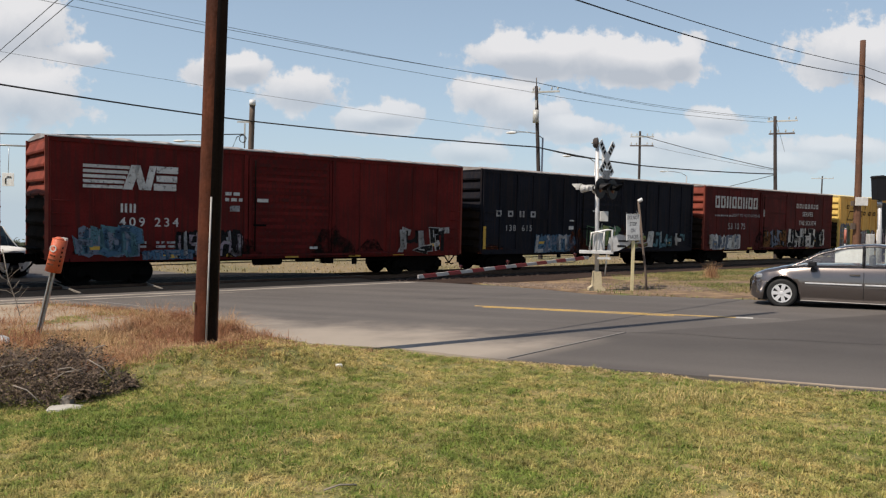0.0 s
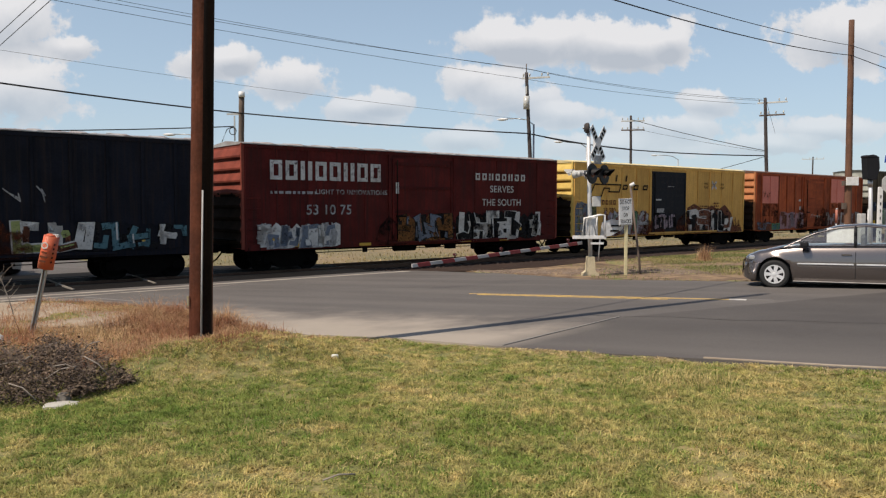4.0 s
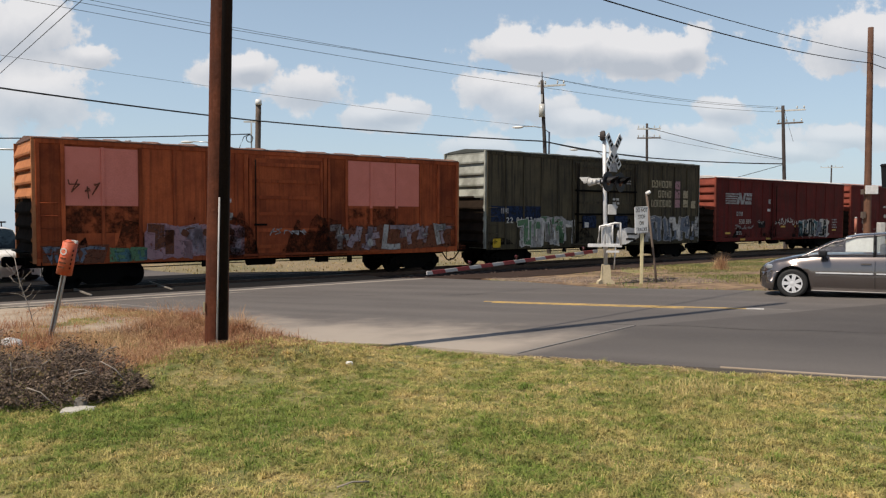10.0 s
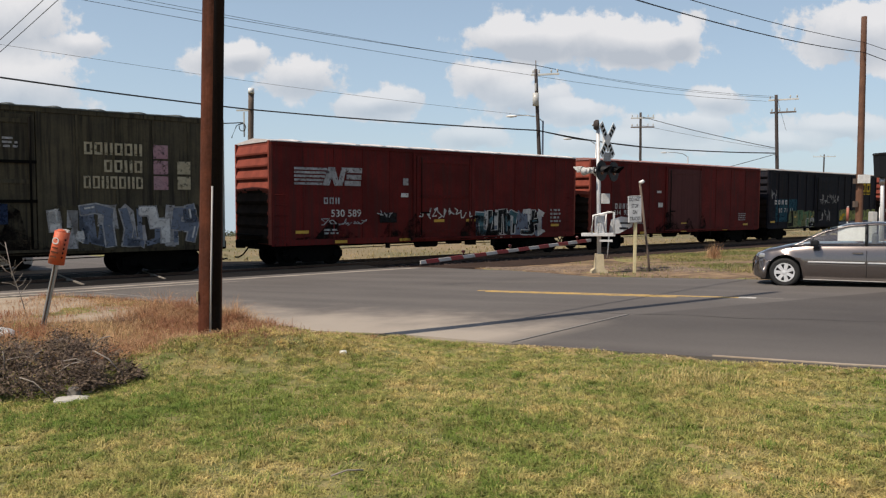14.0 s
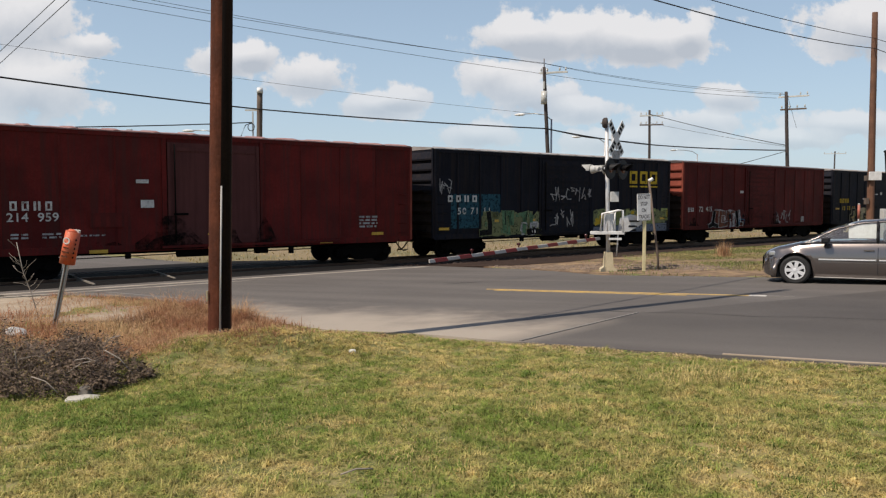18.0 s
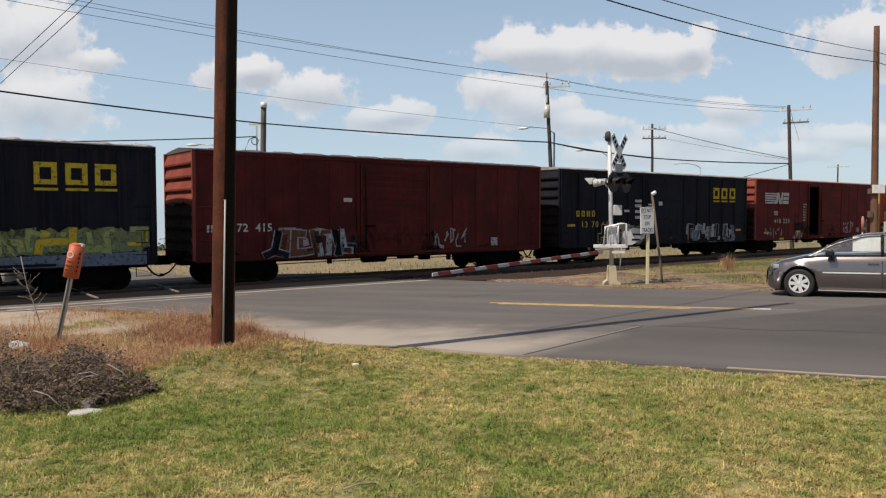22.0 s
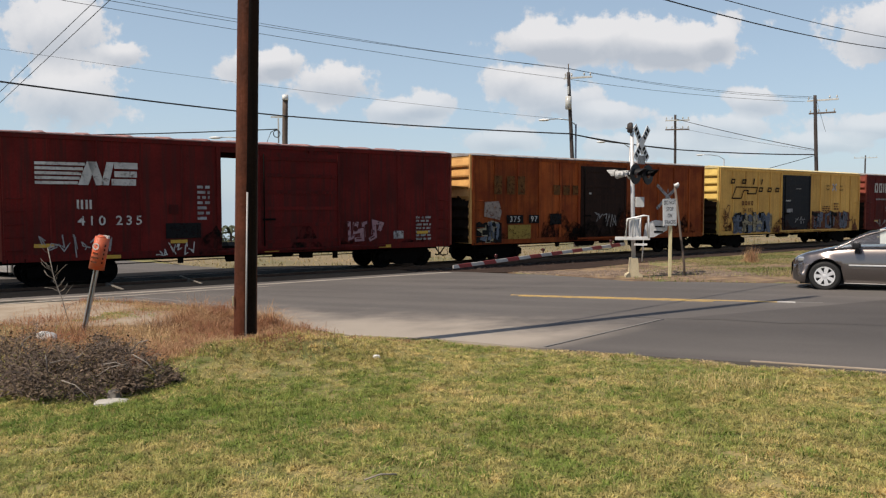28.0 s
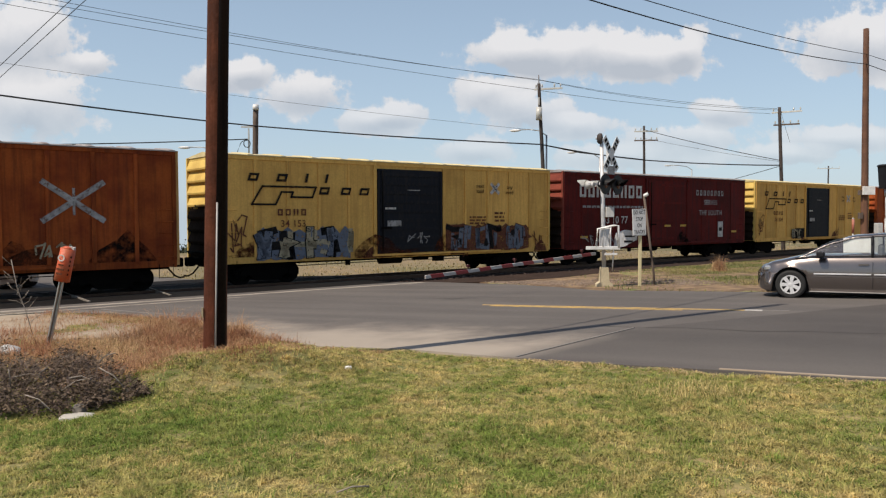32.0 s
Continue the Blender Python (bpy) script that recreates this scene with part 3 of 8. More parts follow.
paint("rubber", (0.014, 0.014, 0.014), rough=0.8, fine=60, bump=0.1)
paint("rim_silver", (0.74, 0.74, 0.75), rough=0.4, metal=0.3, bump=0.0)
paint("seat_grey", (0.09, 0.10, 0.10), rough=0.9)
paint("black_gloss", (0.012, 0.012, 0.013), rough=0.2, bump=0.0)
paint("twig", (0.26, 0.19, 0.155), rough=0.95, scale=5, island=0.3, bump=0.0)
paint("pale_twig", (0.30, 0.26, 0.22), rough=0.95, bump=0.0)
paint("dead_leaf", (0.12, 0.088, 0.066), rough=0.95, spec=0.1, col2=(0.16, 0.12, 0.075), scale=3, island=0.5, bump=0.0)
paint("far_leaf", (0.075, 0.09, 0.05), rough=0.95, scale=0.05, island=0.3, bump=0.0)
paint("concrete_pale", (0.46, 0.44, 0.39), rough=0.9, col2=(0.45, 0.42, 0.36), scale=6, bump=0.2)


def grass_mat(name, green, straw, lo, hi, scale, mid=7.0, amp=0.55, clump=13.0):
    """Blades whose colour drifts from green to straw over the ground, from tuft to tuft and from blade to blade."""
    m = bpy.data.materials.new(name)
    m.use_nodes = True
    nt = m.node_tree
    b = nt.nodes["Principled BSDF"]
    b.inputs["Roughness"].default_value, b.inputs["Specular IOR Level"].default_value = 0.7, 0.2
    tc, geo = nt.nodes.new("ShaderNodeTexCoord"), nt.nodes.new("ShaderNodeNewGeometry")

    def drift(s, detail):
        n = nt.nodes.new("ShaderNodeTexNoise")
        n.inputs["Scale"].default_value, n.inputs["Detail"].default_value = s, detail
        n.inputs["Roughness"].default_value = 0.62
        nt.links.new(tc.outputs["Object"], n.inputs["Vector"])
        return n.outputs["Fac"]

    def scaled(src, k, add):
        n = nt.nodes.new("ShaderNodeMath")
        n.operation = "MULTIPLY_ADD"
        n.inputs[1].default_value = k
        nt.links.new(src, n.inputs[0])
        if isinstance(add, float):
            n.inputs[2].default_value = add
        else:
            nt.links.new(add, n.inputs[2])
        return n.outputs[0]
    tuft = drift(mid, 3.0)
    val = scaled(tuft, amp, scaled(geo.outputs["Random Per Island"], 0.08, scaled(drift(scale, 5.0), 1.0, -amp / 2)))
    r = nt.nodes.new("ShaderNodeMapRange")
    r.inputs[1].default_value, r.inputs[2].default_value = lo, hi
    nt.links.new(val, r.inputs[0])
    x = nt.nodes.new("ShaderNodeMix")
    x.data_type = "RGBA"
    x.inputs[6].default_value, x.inputs[7].default_value = (*green, 1), (*straw, 1)
    nt.links.new(r.outputs[0], x.inputs[0])
    hv = nt.nodes.new("ShaderNodeHueSaturation")
    v = nt.nodes.new("ShaderNodeMapRange")
    v.inputs[1].default_value, v.inputs[2].default_value = 0.30, 0.70
    v.inputs[3].default_value, v.inputs[4].default_value = 0.50, 1.45
    nt.links.new(scaled(geo.outputs["Random Per Island"], 0.10, scaled(drift(clump, 2.0), 1.0, -0.05)), v.inputs[0])
    nt.links.new(v.outputs[0], hv.inputs["Value"])
    nt.links.new(x.outputs[2], hv.inputs["Color"])
    nt.links.new(hv.outputs[0], b.inputs["Base Color"])
    thin, mixer = nt.nodes.new("ShaderNodeBsdfTranslucent"), nt.nodes.new("ShaderNodeMixShader")
    nt.links.new(hv.outputs[0], thin.inputs[0])
    mixer.inputs[0].default_value = 0.35
    nt.links.new(b.outputs[0], mixer.inputs[1])
    nt.links.new(thin.outputs[0], mixer.inputs[2])
    nt.links.new(mixer.outputs[0], nt.nodes["Material Output"].inputs[0])
    M[name] = m


grass_mat("grass", (0.190, 0.250, 0.055), (0.60, 0.465, 0.20), 0.42, 0.78, 0.7, 5.0, 0.85)
grass_mat("lush", (0.136, 0.216, 0.041), (0.36, 0.36, 0.11), 0.42, 0.85, 0.9, 5.0, 0.6)
grass_mat("straw_blades", (0.20, 0.205, 0.055), (0.56, 0.45, 0.20), 0.34, 0.62, 1.3)
grass_mat("straw", (0.40, 0.29, 0.14), (0.64, 0.51, 0.29), 0.35, 0.7, 1.5)
grass_mat("dry_grass", (0.30, 0.13, 0.075), (0.56, 0.40, 0.22), 0.40, 0.76, 1.2, 4.0, 0.6)
grass_mat("verge", (0.15, 0.19, 0.058), (0.40, 0.31, 0.145), 0.44, 0.74, 0.35, 1.5, 0.4)
grass_mat("field", (0.21, 0.205, 0.09), (0.42, 0.32, 0.17), 0.38, 0.64, 0.10, 0.6, 0.5, 2.0)


def glass_mat():
    m = bpy.data.materials.new("car_glass")
    m.use_nodes = True
    b = m.node_tree.nodes["Principled BSDF"]
    b.inputs["Base Color"].default_value = (0.55, 0.62, 0.62, 1)
    b.inputs["Roughness"].default_value, b.inputs["Transmission Weight"].default_value, b.inputs["IOR"].default_value = 0.02, 1.0, 1.1
    b.inputs["Specular IOR Level"].default_value = 1.0
    # a thin pane: clear, with the sky's reflection on it
    nt = m.node_tree
    nt.nodes.remove(b)
    clear, gloss, mixer = nt.nodes.new("ShaderNodeBsdfTransparent"), nt.nodes.new("ShaderNodeBsdfGlossy"), nt.nodes.new("ShaderNodeMixShader")
    clear.inputs[0].default_value = (0.88, 0.93, 0.91, 1)
    gloss.inputs["Roughness"].default_value, mixer.inputs[0].default_value = 0.02, 0.16
    nt.links.new(clear.outputs[0], mixer.inputs[1])
    nt.links.new(gloss.outputs[0], mixer.inputs[2])
    nt.links.new(mixer.outputs[0], nt.nodes["Material Output"].inputs[0])
    M["car_glass"] = m
    m = m.copy()
    m.name = "tinted_glass"
    m.node_tree.nodes["Transparent BSDF"].inputs[0].default_value = (0.16, 0.19, 0.20, 1)
    m.node_tree.nodes["Mix Shader"].inputs[0].default_value = 0.06
    M["tinted_glass"] = m
    m = bpy.data.materials.new("lamp_glass")
    m.use_nodes = True
    b = m.node_tree.nodes["Principled BSDF"]
    b.inputs["Base Color"].default_value = (0.5, 0.52, 0.55, 1)
    b.inputs["Roughness"].default_value, b.inputs["Metallic"].default_value = 0.12, 0.6
    M["lamp_glass"] = m
    m = bpy.data.materials.new("sedan_paint")
    m.use_nodes = True
    nt = m.node_tree
    b = nt.nodes["Principled BSDF"]
    b.inputs["Base Color"].default_value = (0.17, 0.148, 0.14, 1)
    b.inputs["Roughness"].default_value, b.inputs["Metallic"].default_value = 0.33, 0.75
    b.inputs["Coat Weight"].default_value, b.inputs["Coat Roughness"].default_value = 1.0, 0.03
    n = nt.nodes.new("ShaderNodeTexNoise")
    n.inputs["Scale"].default_value = 220
    r = nt.nodes.new("ShaderNodeMapRange")
    r.inputs[3].default_value, r.inputs[4].default_value = 0.17, 0.30
    nt.links.new(n.outputs["Fac"], r.inputs[0])
    nt.links.new(r.outputs[0], b.inputs["Roughness"])
    M["sedan_paint"] = m


glass_mat()

# ---- ground, road, track ----
def axis(spans):
    out = [spans[0][0]]
    for a, b, step in spans:
        n = max(1, round((b - a) / step))
        out += [a + (b - a) * (i + 1) / n for i in range(n)]
    return out


def lawn_edge(x):
    """y of the lawn's border with the road at x."""
    pts = [(-11.5, 16.7), (-7.84, 15.7), (-5.2, 13.7), (-3.66, 11.4), (-1.84, 9.92), (-0.67, 9.5), (0.84, 8.56), (2.09, 7.90), (3.19, 7.38), (4.13, 6.88), (9.0, 4.2), (60.0, -20.5)]
    for (x0, y0), (x1, y1) in zip(pts, pts[1:]):
        if x0 <= x <= x1:
            return y0 + (y1 - y0) * (x - x0) / (x1 - x0)
    return 99.0


def under_road(x, y):
    b = 0.436 * x + 0.90 * y
    return y > lawn_edge(x) + 0.12 and (x < 1.2 or b < 18.3)


def ridge(x, y):
    """A low grassy ridge on the near side of the pole, running out along the lawn's rim."""
    across, t = (x + 2.86) * -0.533 + (y - 8.31) * 0.846, (x + 2.86) * 0.846 + (y - 8.31) * 0.533
    height = float(np.interp(t, (-2.6, -1.4, -0.5, 0.4, 1.2, 2.0, 2.7), (0.0, 0.10, 0.32, 0.34, 0.20, 0.09, 0.0)))
    return height * math.exp(-((across + 0.55) / 0.62) ** 2)


def ground_z(x, y):
    """The bank by the road, the flat by the track, and the slope that falls away beyond it."""
    p, d = near_of(x, y), math.hypot(x, y)
    brow = 54.0 + 150.0 * min(max((x + 12.0) / 24.0, 0.0), 1.0)
    if p < 4.0 and d > brow:
        k = min((4.0 - p) / 8.0, 1.0)
        return -0.36 - 0.06 * (d - brow) * k * min((d - brow) / 10.0, 1.0)
    if p > 1.2 and under_road(x, y):
        return bank(x, y) - 0.14
    if p > 5.0:
        return bank(x, y) + ridge(x, y) + 0.05 * noise.noise((x * 0.5, y * 0.5, 0)) + 0.025 * noise.noise((x * 1.9, y * 1.9, 3)) - 0.035 + 0.03 * math.exp(-((y - lawn_edge(x)) / 0.4) ** 2)
    if p > 1.2:
        k = (p - 1.2) / 3.8
        return bank(x, y) * k * k - 0.36 * (1 - k) - 0.03 * k
    return -0.36 + 0.04 * noise.noise((x * 0.2, y * 0.2, 5))


def ground_sheet():
    xs = axis([(-3000, -400, 520), (-400, -160, 48), (-160, -60, 10), (-60, -12, 3), (-12, 12, 0.2), (12, 60, 2), (60, 160, 8), (160, 400, 40), (400, 3000, 520)])
    ys = axis([(-3000, -200, 560), (-200, -10, 30), (-10, 2, 1.5), (2, 22, 0.2), (22, 70, 1.0), (70, 160, 6), (160, 400, 40), (400, 3000, 520)])
    vs = [(x, y, ground_z(x, y)) for y in ys for x in xs]
    n = len(xs)
    fs = [(j * n + i, j * n + i + 1, (j + 1) * n + i + 1, (j + 1) * n + i) for j in range(len(ys) - 1) for i in range(n - 1)]
    ob = part("ground", mesh_of("ground", vs, fs, M["soil"], True), None)
    tagged(ob, "uneven grassy ground, green and dry, rising from the track", "ground", kind="structure")


def sheet(name, pts, lift, material, label, category, kind="structure", thick=0.0):
    """A flat paved piece laid on the bank."""
    bm = bmn()
    top = [bm.verts.new((x, y, 0.04 * (near_of(x, y) - 1.0) * (1 if near_of(x, y) > 1 else 0) + lift)) for x, y in pts]
    f = bm.faces.new(top)
    if f.normal.z < 0 or (f.normal_update() or f.normal.z < 0):
        f.normal_flip()
    r = bmesh.ops.extrude_face_region(bm, geom=[f])
    for v in r["geom"]:
        if isinstance(v, bmesh.types.BMVert):
            v.co.z -= 0.25
    bmesh.ops.recalc_face_normals(bm, faces=bm.faces)
    bmesh.ops.triangulate(bm, faces=[g for g in bm.faces if len(g.verts) > 4])
    return tagged(part(name, bm, material), label, category, kind=kind)


RD = Vector((0.90, -0.436, 0)).normalized()
RN = Vector((0.436, 0.90, 0)).normalized()


def road_pt(a, b):
    v = RD * a + RN * b
    return (v.x, v.y)


def edge_on_face(x, off):
    return track_pos(x, -off).xy[:]


def roads():
    near = [road_pt(60, 8.55), road_pt(9, 8.55), (4.13, 6.95), (3.19, 7.45), (2.09, 7.97), (0.84, 8.64), (-0.67, 9.60), (-1.84, 10.0), (-3.66, 11.5), (-5.2, 13.9), (-7.84, 15.9), (-11.5, 16.9)]
    left = [edge_on_face(-34, 8.0), edge_on_face(-34, 2.3)]
    far = [edge_on_face(-4.0, 2.3), edge_on_face(-3.2, 3.2), (1.9, 22.4), (3.05, 20.9), (4.15, 18.94), (6.18, 18.03), (7.39, 17.37), road_pt(20, 18.6), road_pt(60, 18.6)]
    sheet("road", near + left + far, 0.0, M["asphalt"], "grey worn asphalt road that leads to the level crossing", "road")
    sheet("crossing_apron", [edge_on_face(-34, 3.45), edge_on_face(-34, 3.1), edge_on_face(-3.6, 3.1), edge_on_face(-3.5, 3.45)], 0.006, M["apron"], "pale concrete strip along the level crossing", "pavement")
    sheet("crossing_apron", [edge_on_face(-34, 4.6), edge_on_face(-34, 4.35), edge_on_face(-11, 4.0), edge_on_face(-10, 4.2)], 0.006, M["apron"], "pale concrete strip along the level crossing", "pavement")
    sheet("sand_patch", [(-9.6, 16.3), (-8.3, 15.6), (-6.6, 13.9), (-4.9, 12.7), (-5.3, 11.6), (-7.4, 11.5), (-9.6, 13.0), (-11.5, 15.6)], 0.0, M["sand"], "pale sandy patch beside the road", "ground")
    sheet("dirt_patch", [(3.2, 21.1), (4.3, 19.2), (6.3, 18.3), (8.2, 17.4), road_pt(20, 18.7), road_pt(60, 18.7), edge_on_face(60, 3.9), edge_on_face(-2.2, 3.9), (2.2, 23.2)], -0.02, M["dirt"], "brown bare dirt with straw beside the crossing", "ground")
    sheet("track_shoulder", [edge_on_face(-3.4, 2.4), edge_on_face(-3.0, 4.0), edge_on_face(-1.2, 5.2), edge_on_face(1.2, 5.4), edge_on_face(4.5, 4.6), edge_on_face(12, 3.9), edge_on_face(30, 3.5), edge_on_face(30, 2.4)], -0.008, M["ballast"], "dark brown gravel shoulder beside the track", "ground")
    ss, oo = axis([(-9, 60, 1.5), (60, 150, 5)]), axis([(4.6, 40, 1.5), (40, 90, 5)])
    spots = [track_pos(s - (off - 4.6) * 0.10, off) for off in oo for s in ss]
    n = len(ss)
    field = mesh_of("dry_field", [(v.x, v.y, ground_z(v.x, v.y) + 0.05) for v in spots], [(j * n + i, j * n + i + 1, (j + 1) * n + i + 1, (j + 1) * n + i) for j in range(len(oo) - 1) for i in range(n - 1)], M["dry_soil"], True)
    tagged(part("dry_field", field, None), "pale dry field beyond the railway track", "ground", kind="structure")
    # the road on the far side
    sheet("far_road", [edge_on_face(-60, -4.0), edge_on_face(-9, -4.0), edge_on_face(-13, -14.0), edge_on_face(-60, -26.0)], -0.06, M["asphalt"], "grey asphalt road beyond the railway track", "road")
    # near-black crossing asphalt: dark paving plus the train's shade, put into the colour
    sheet("crossing_panel", [edge_on_face(-34, 2.3), edge_on_face(-34, 1.0), edge_on_face(-34, 0.0), edge_on_face(-4.0, 0.0), edge_on_face(-4.0, 1.0), edge_on_face(-4.0, 2.3)], -0.012, M["tar"], "dark asphalt beside the rails, with train shade in its colour", "pavement")
    sheet("crossing_middle", [edge_on_face(-34, -0.85), edge_on_face(-34, -2.15), edge_on_face(-4.0, -2.15), edge_on_face(-4.0, -0.85)], -0.012, M["tar"], "dark asphalt between the rails, with train shade in its colour", "pavement")
    sheet("crossing_back", [edge_on_face(-34, -2.3), edge_on_face(-34, -4.1), edge_on_face(-8.0, -4.1), edge_on_face(-4.0, -2.3)], -0.012, M["tar"], "asphalt behind the rails, coloured dark for the train's shade", "pavement")

    def stripe(name, a, b, w, material, label, lift=0.010):
        a, b = Vector(a), Vector(b)
        d = (b - a).normalized()
        s = Vector((-d.y, d.x)) * w / 2
        sheet(name, [tuple(a + s), tuple(b + s), tuple(b - s), tuple(a - s)], lift, material, label, "road marking")

    stripe("yellow_line", (0.79, 15.62), (5.9, 13.14), 0.11, M["road_yellow"], "worn yellow centre line on the asphalt")
    stripe("yellow_line", (0.95, 15.36), (4.6, 13.52), 0.09, M["road_yellow"], "worn yellow centre line on the asphalt", 0.011)
    stripe("line_end", (5.70, 13.24), (5.98, 13.11), 0.13, M["road_white"], "pale chipped end of the centre line", 0.012)
    stripe("white_line", (5.98, 13.10), (6.40, 12.93), 0.06, M["old_asphalt"], "worn white end of the centre line")
    stripe("crossing_mark", (-12.65, 22.46), (-10.28, 19.58), 0.05, M["concrete"], "worn pale mark on the crossing", 0.012)
    stripe("crossing_mark", (-10.44, 23.78), (-8.66, 21.33), 0.05, M["concrete"], "worn pale mark on the crossing", 0.012)
    for a, b in (((3.0, 7.60), (4.15, 7.02)), ((4.15, 7.02), (11.9, 3.84))):
        stripe("edge_strip", a, b, 0.055, M["sand"], "thin pale concrete edge along the asphalt", 0.009)
    def crack(a, b, seed, w=0.007):
        """A thin wandering crack filled with tar."""
        rnd = random.Random(seed)
        a, b = Vector(a), Vector(b)
        side = Vector((-(b - a).y, (b - a).x)).normalized()
        bm, last = bmn(), None
        for k in range(25):
            p = a.lerp(b, k / 24) + side * (0.16 * noise.noise((k * 0.35, seed, 0)) + rnd.uniform(-0.03, 0.03))
            ww = w * rnd.uniform(0.5, 1.6)
            pair = [bm.verts.new((q.x, q.y, 0.04 * (near_of(q.x, q.y) - 1.0) + 0.004)) for q in (p + side * ww, p - side * ww)]
            if last:
                bm.faces.new((last[0], last[1], pair[1], pair[0]))
            last = pair
        tagged(part("road_crack", bm, M["tar"]), "thin dark tar-filled crack in the asphalt", "road crack", kind="structure")
    for i, (a, b) in enumerate((((2.6, 11.4), (9.5, 8.4)), ((-2.5, 17.8), (3.5, 17.2)))):
        crack(a, b, 60 + i)
    stripe("joint", (0.86, 8.7), (3.0, 11.12), 0.035, M["old_asphalt"], "thin pale joint in the asphalt", 0.012)
    stripe("edge_line", (-8.6, 16.9), (-4.9, 14.2), 0.10, M["old_asphalt"], "worn pale edge line", 0.010)


def railway():
    rail_prof = [(-0.07, -0.16), (0.07, -0.16), (0.07, -0.145), (0.012, -0.12), (0.012, -0.045), (0.037, -0.035), (0.037, 0.0), (-0.037, 0.0), (-0.037, -0.035), (-0.012, -0.045), (-0.012, -0.12), (-0.07, -0.145)]
    tr = thing("railway_track", "rusty steel rails on dark wooden ties and gravel", "railway track", kind="structure")
    tr.matrix_basis = pose(*on_track(0, 1.5), 0, 0, TRACK_YAW) @ Matrix.Diagonal((TRACK_SCALE, 1, 1, 1))
    for y in (-0.755, 0.755):
        bm = bmn()
        a = [bm.verts.new((-260, y + py, pz)) for py, pz in rail_prof]
        b = [bm.verts.new((320, y + py, pz)) for py, pz in rail_prof]
        for i in range(len(a)):
            j = (i + 1) % len(a)
            bm.faces.new((a[i], a[j], b[j], b[i]))
        bmesh.ops.recalc_face_normals(bm, faces=bm.faces)
        part("rail", bm, M["rail"], tr)
    bed = bmn()
    prof = [(-4.5, -0.40), (-3.2, -0.34), (-1.75, -0.20), (1.75, -0.20), (3.0, -0.40)]
    for x0, x1 in ((-260, -34.2), (-3.9, 320)):
        a = [bed.verts.new((x0, y, z)) for y, z in prof]
        b = [bed.verts.new((x1, y, z)) for y, z in prof]
        for i in range(len(prof) - 1):
            bed.faces.new((a[i], b[i], b[i + 1], a[i + 1]))
    bmesh.ops.recalc_face_normals(bed, faces=bed.faces)
    part("gravel_bed", bed, M["ballast"], tr)
    tie = bmn()
    box(tie, -0.11, 0.11, -1.3, 1.3, -0.30, -0.155, 0.012)
    me = bpy.data.meshes.new("tie")
    tie.to_mesh(me), tie.free()
    me.materials.append(M["wood_tie"])
    for i in range(150):
        part("tie", me, None, tr, at=pose(-3.4 + i * 0.55, random.uniform(-0.04, 0.04), 0, 0, 0, random.uniform(-1, 1)))


ground_sheet()
roads()
railway()

# ---- freight cars ----
CAR_LEN, SILL = 15.5, 0.86
CACHE = {}


def cached(key, make, material):
    if key not in CACHE:
        bm = make()
        me = bpy.data.meshes.new(key)
        bm.to_mesh(me), bm.free()
        me.materials.append(material)
        CACHE[key] = me
    return CACHE[key]


def lathe(bm, prof, n=24, y_axis=True):
    """Turns a profile of (distance along y, radius) round the y axis."""
    rings = [[bm.verts.new((r * math.cos(k * math.tau / n), y, r * math.sin(k * math.tau / n))) for k in range(n)] for y, r in prof]
    for a, b in zip(rings, rings[1:]):
        for k in range(n):
            bm.faces.new((a[k], a[(k + 1) % n], b[(k + 1) % n], b[k]))
    bmesh.ops.recalc_face_normals(bm, faces=bm.faces)
    return bm


def wheelset_mesh():
    bm = bmn()
    for s in (-1, 1):
        y = 0.755 * s
        lathe(bm, [(y - 0.02 * s, 0.0), (y + 0.08 * s, 0.09), (y + 0.06 * s, 0.12), (y + 0.02 * s, 0.30), (y + 0.06 * s, 0.345), (y + 0.07 * s, 0.405), (y + 0.06 * s, 0.419), (y - 0.05 * s, 0.419), (y - 0.06 * s, 0.445), (y - 0.085 * s, 0.44), (y - 0.09 * s, 0.35), (y - 0.02 * s, 0.30), (y - 0.06 * s, 0.0)], 22)
    lathe(bm, [(-1.05, 0.0), (-1.05, 0.085), (1.05, 0.085), (1.05, 0.0)], 10)
    return bm


def sideframe_mesh():
    bm = bmn()
    outer = [(-1.20, 0.32), (-1.20, 0.56), (-0.78, 0.70), (-0.34, 0.80), (0.34, 0.80), (0.78, 0.70), (1.20, 0.56), (1.20, 0.32), (1.02, 0.28), (0.66, 0.36), (0.42, 0.15), (-0.42, 0.15), (-0.66, 0.36), (-1.02, 0.28)]
    prism(bm, outer, -0.07, 0.07)
    for i in range(4):
        tube(bm, (-0.18 + 0.12 * i, -0.02, 0.24), (-0.18 + 0.12 * i, -0.02, 0.56), 0.055, n=8)
    for x in (-0.9, 0.9):
        tube(bm, (x, -0.15, 0.42), (x, 0.02, 0.42), 0.12, n=10)
    return bm


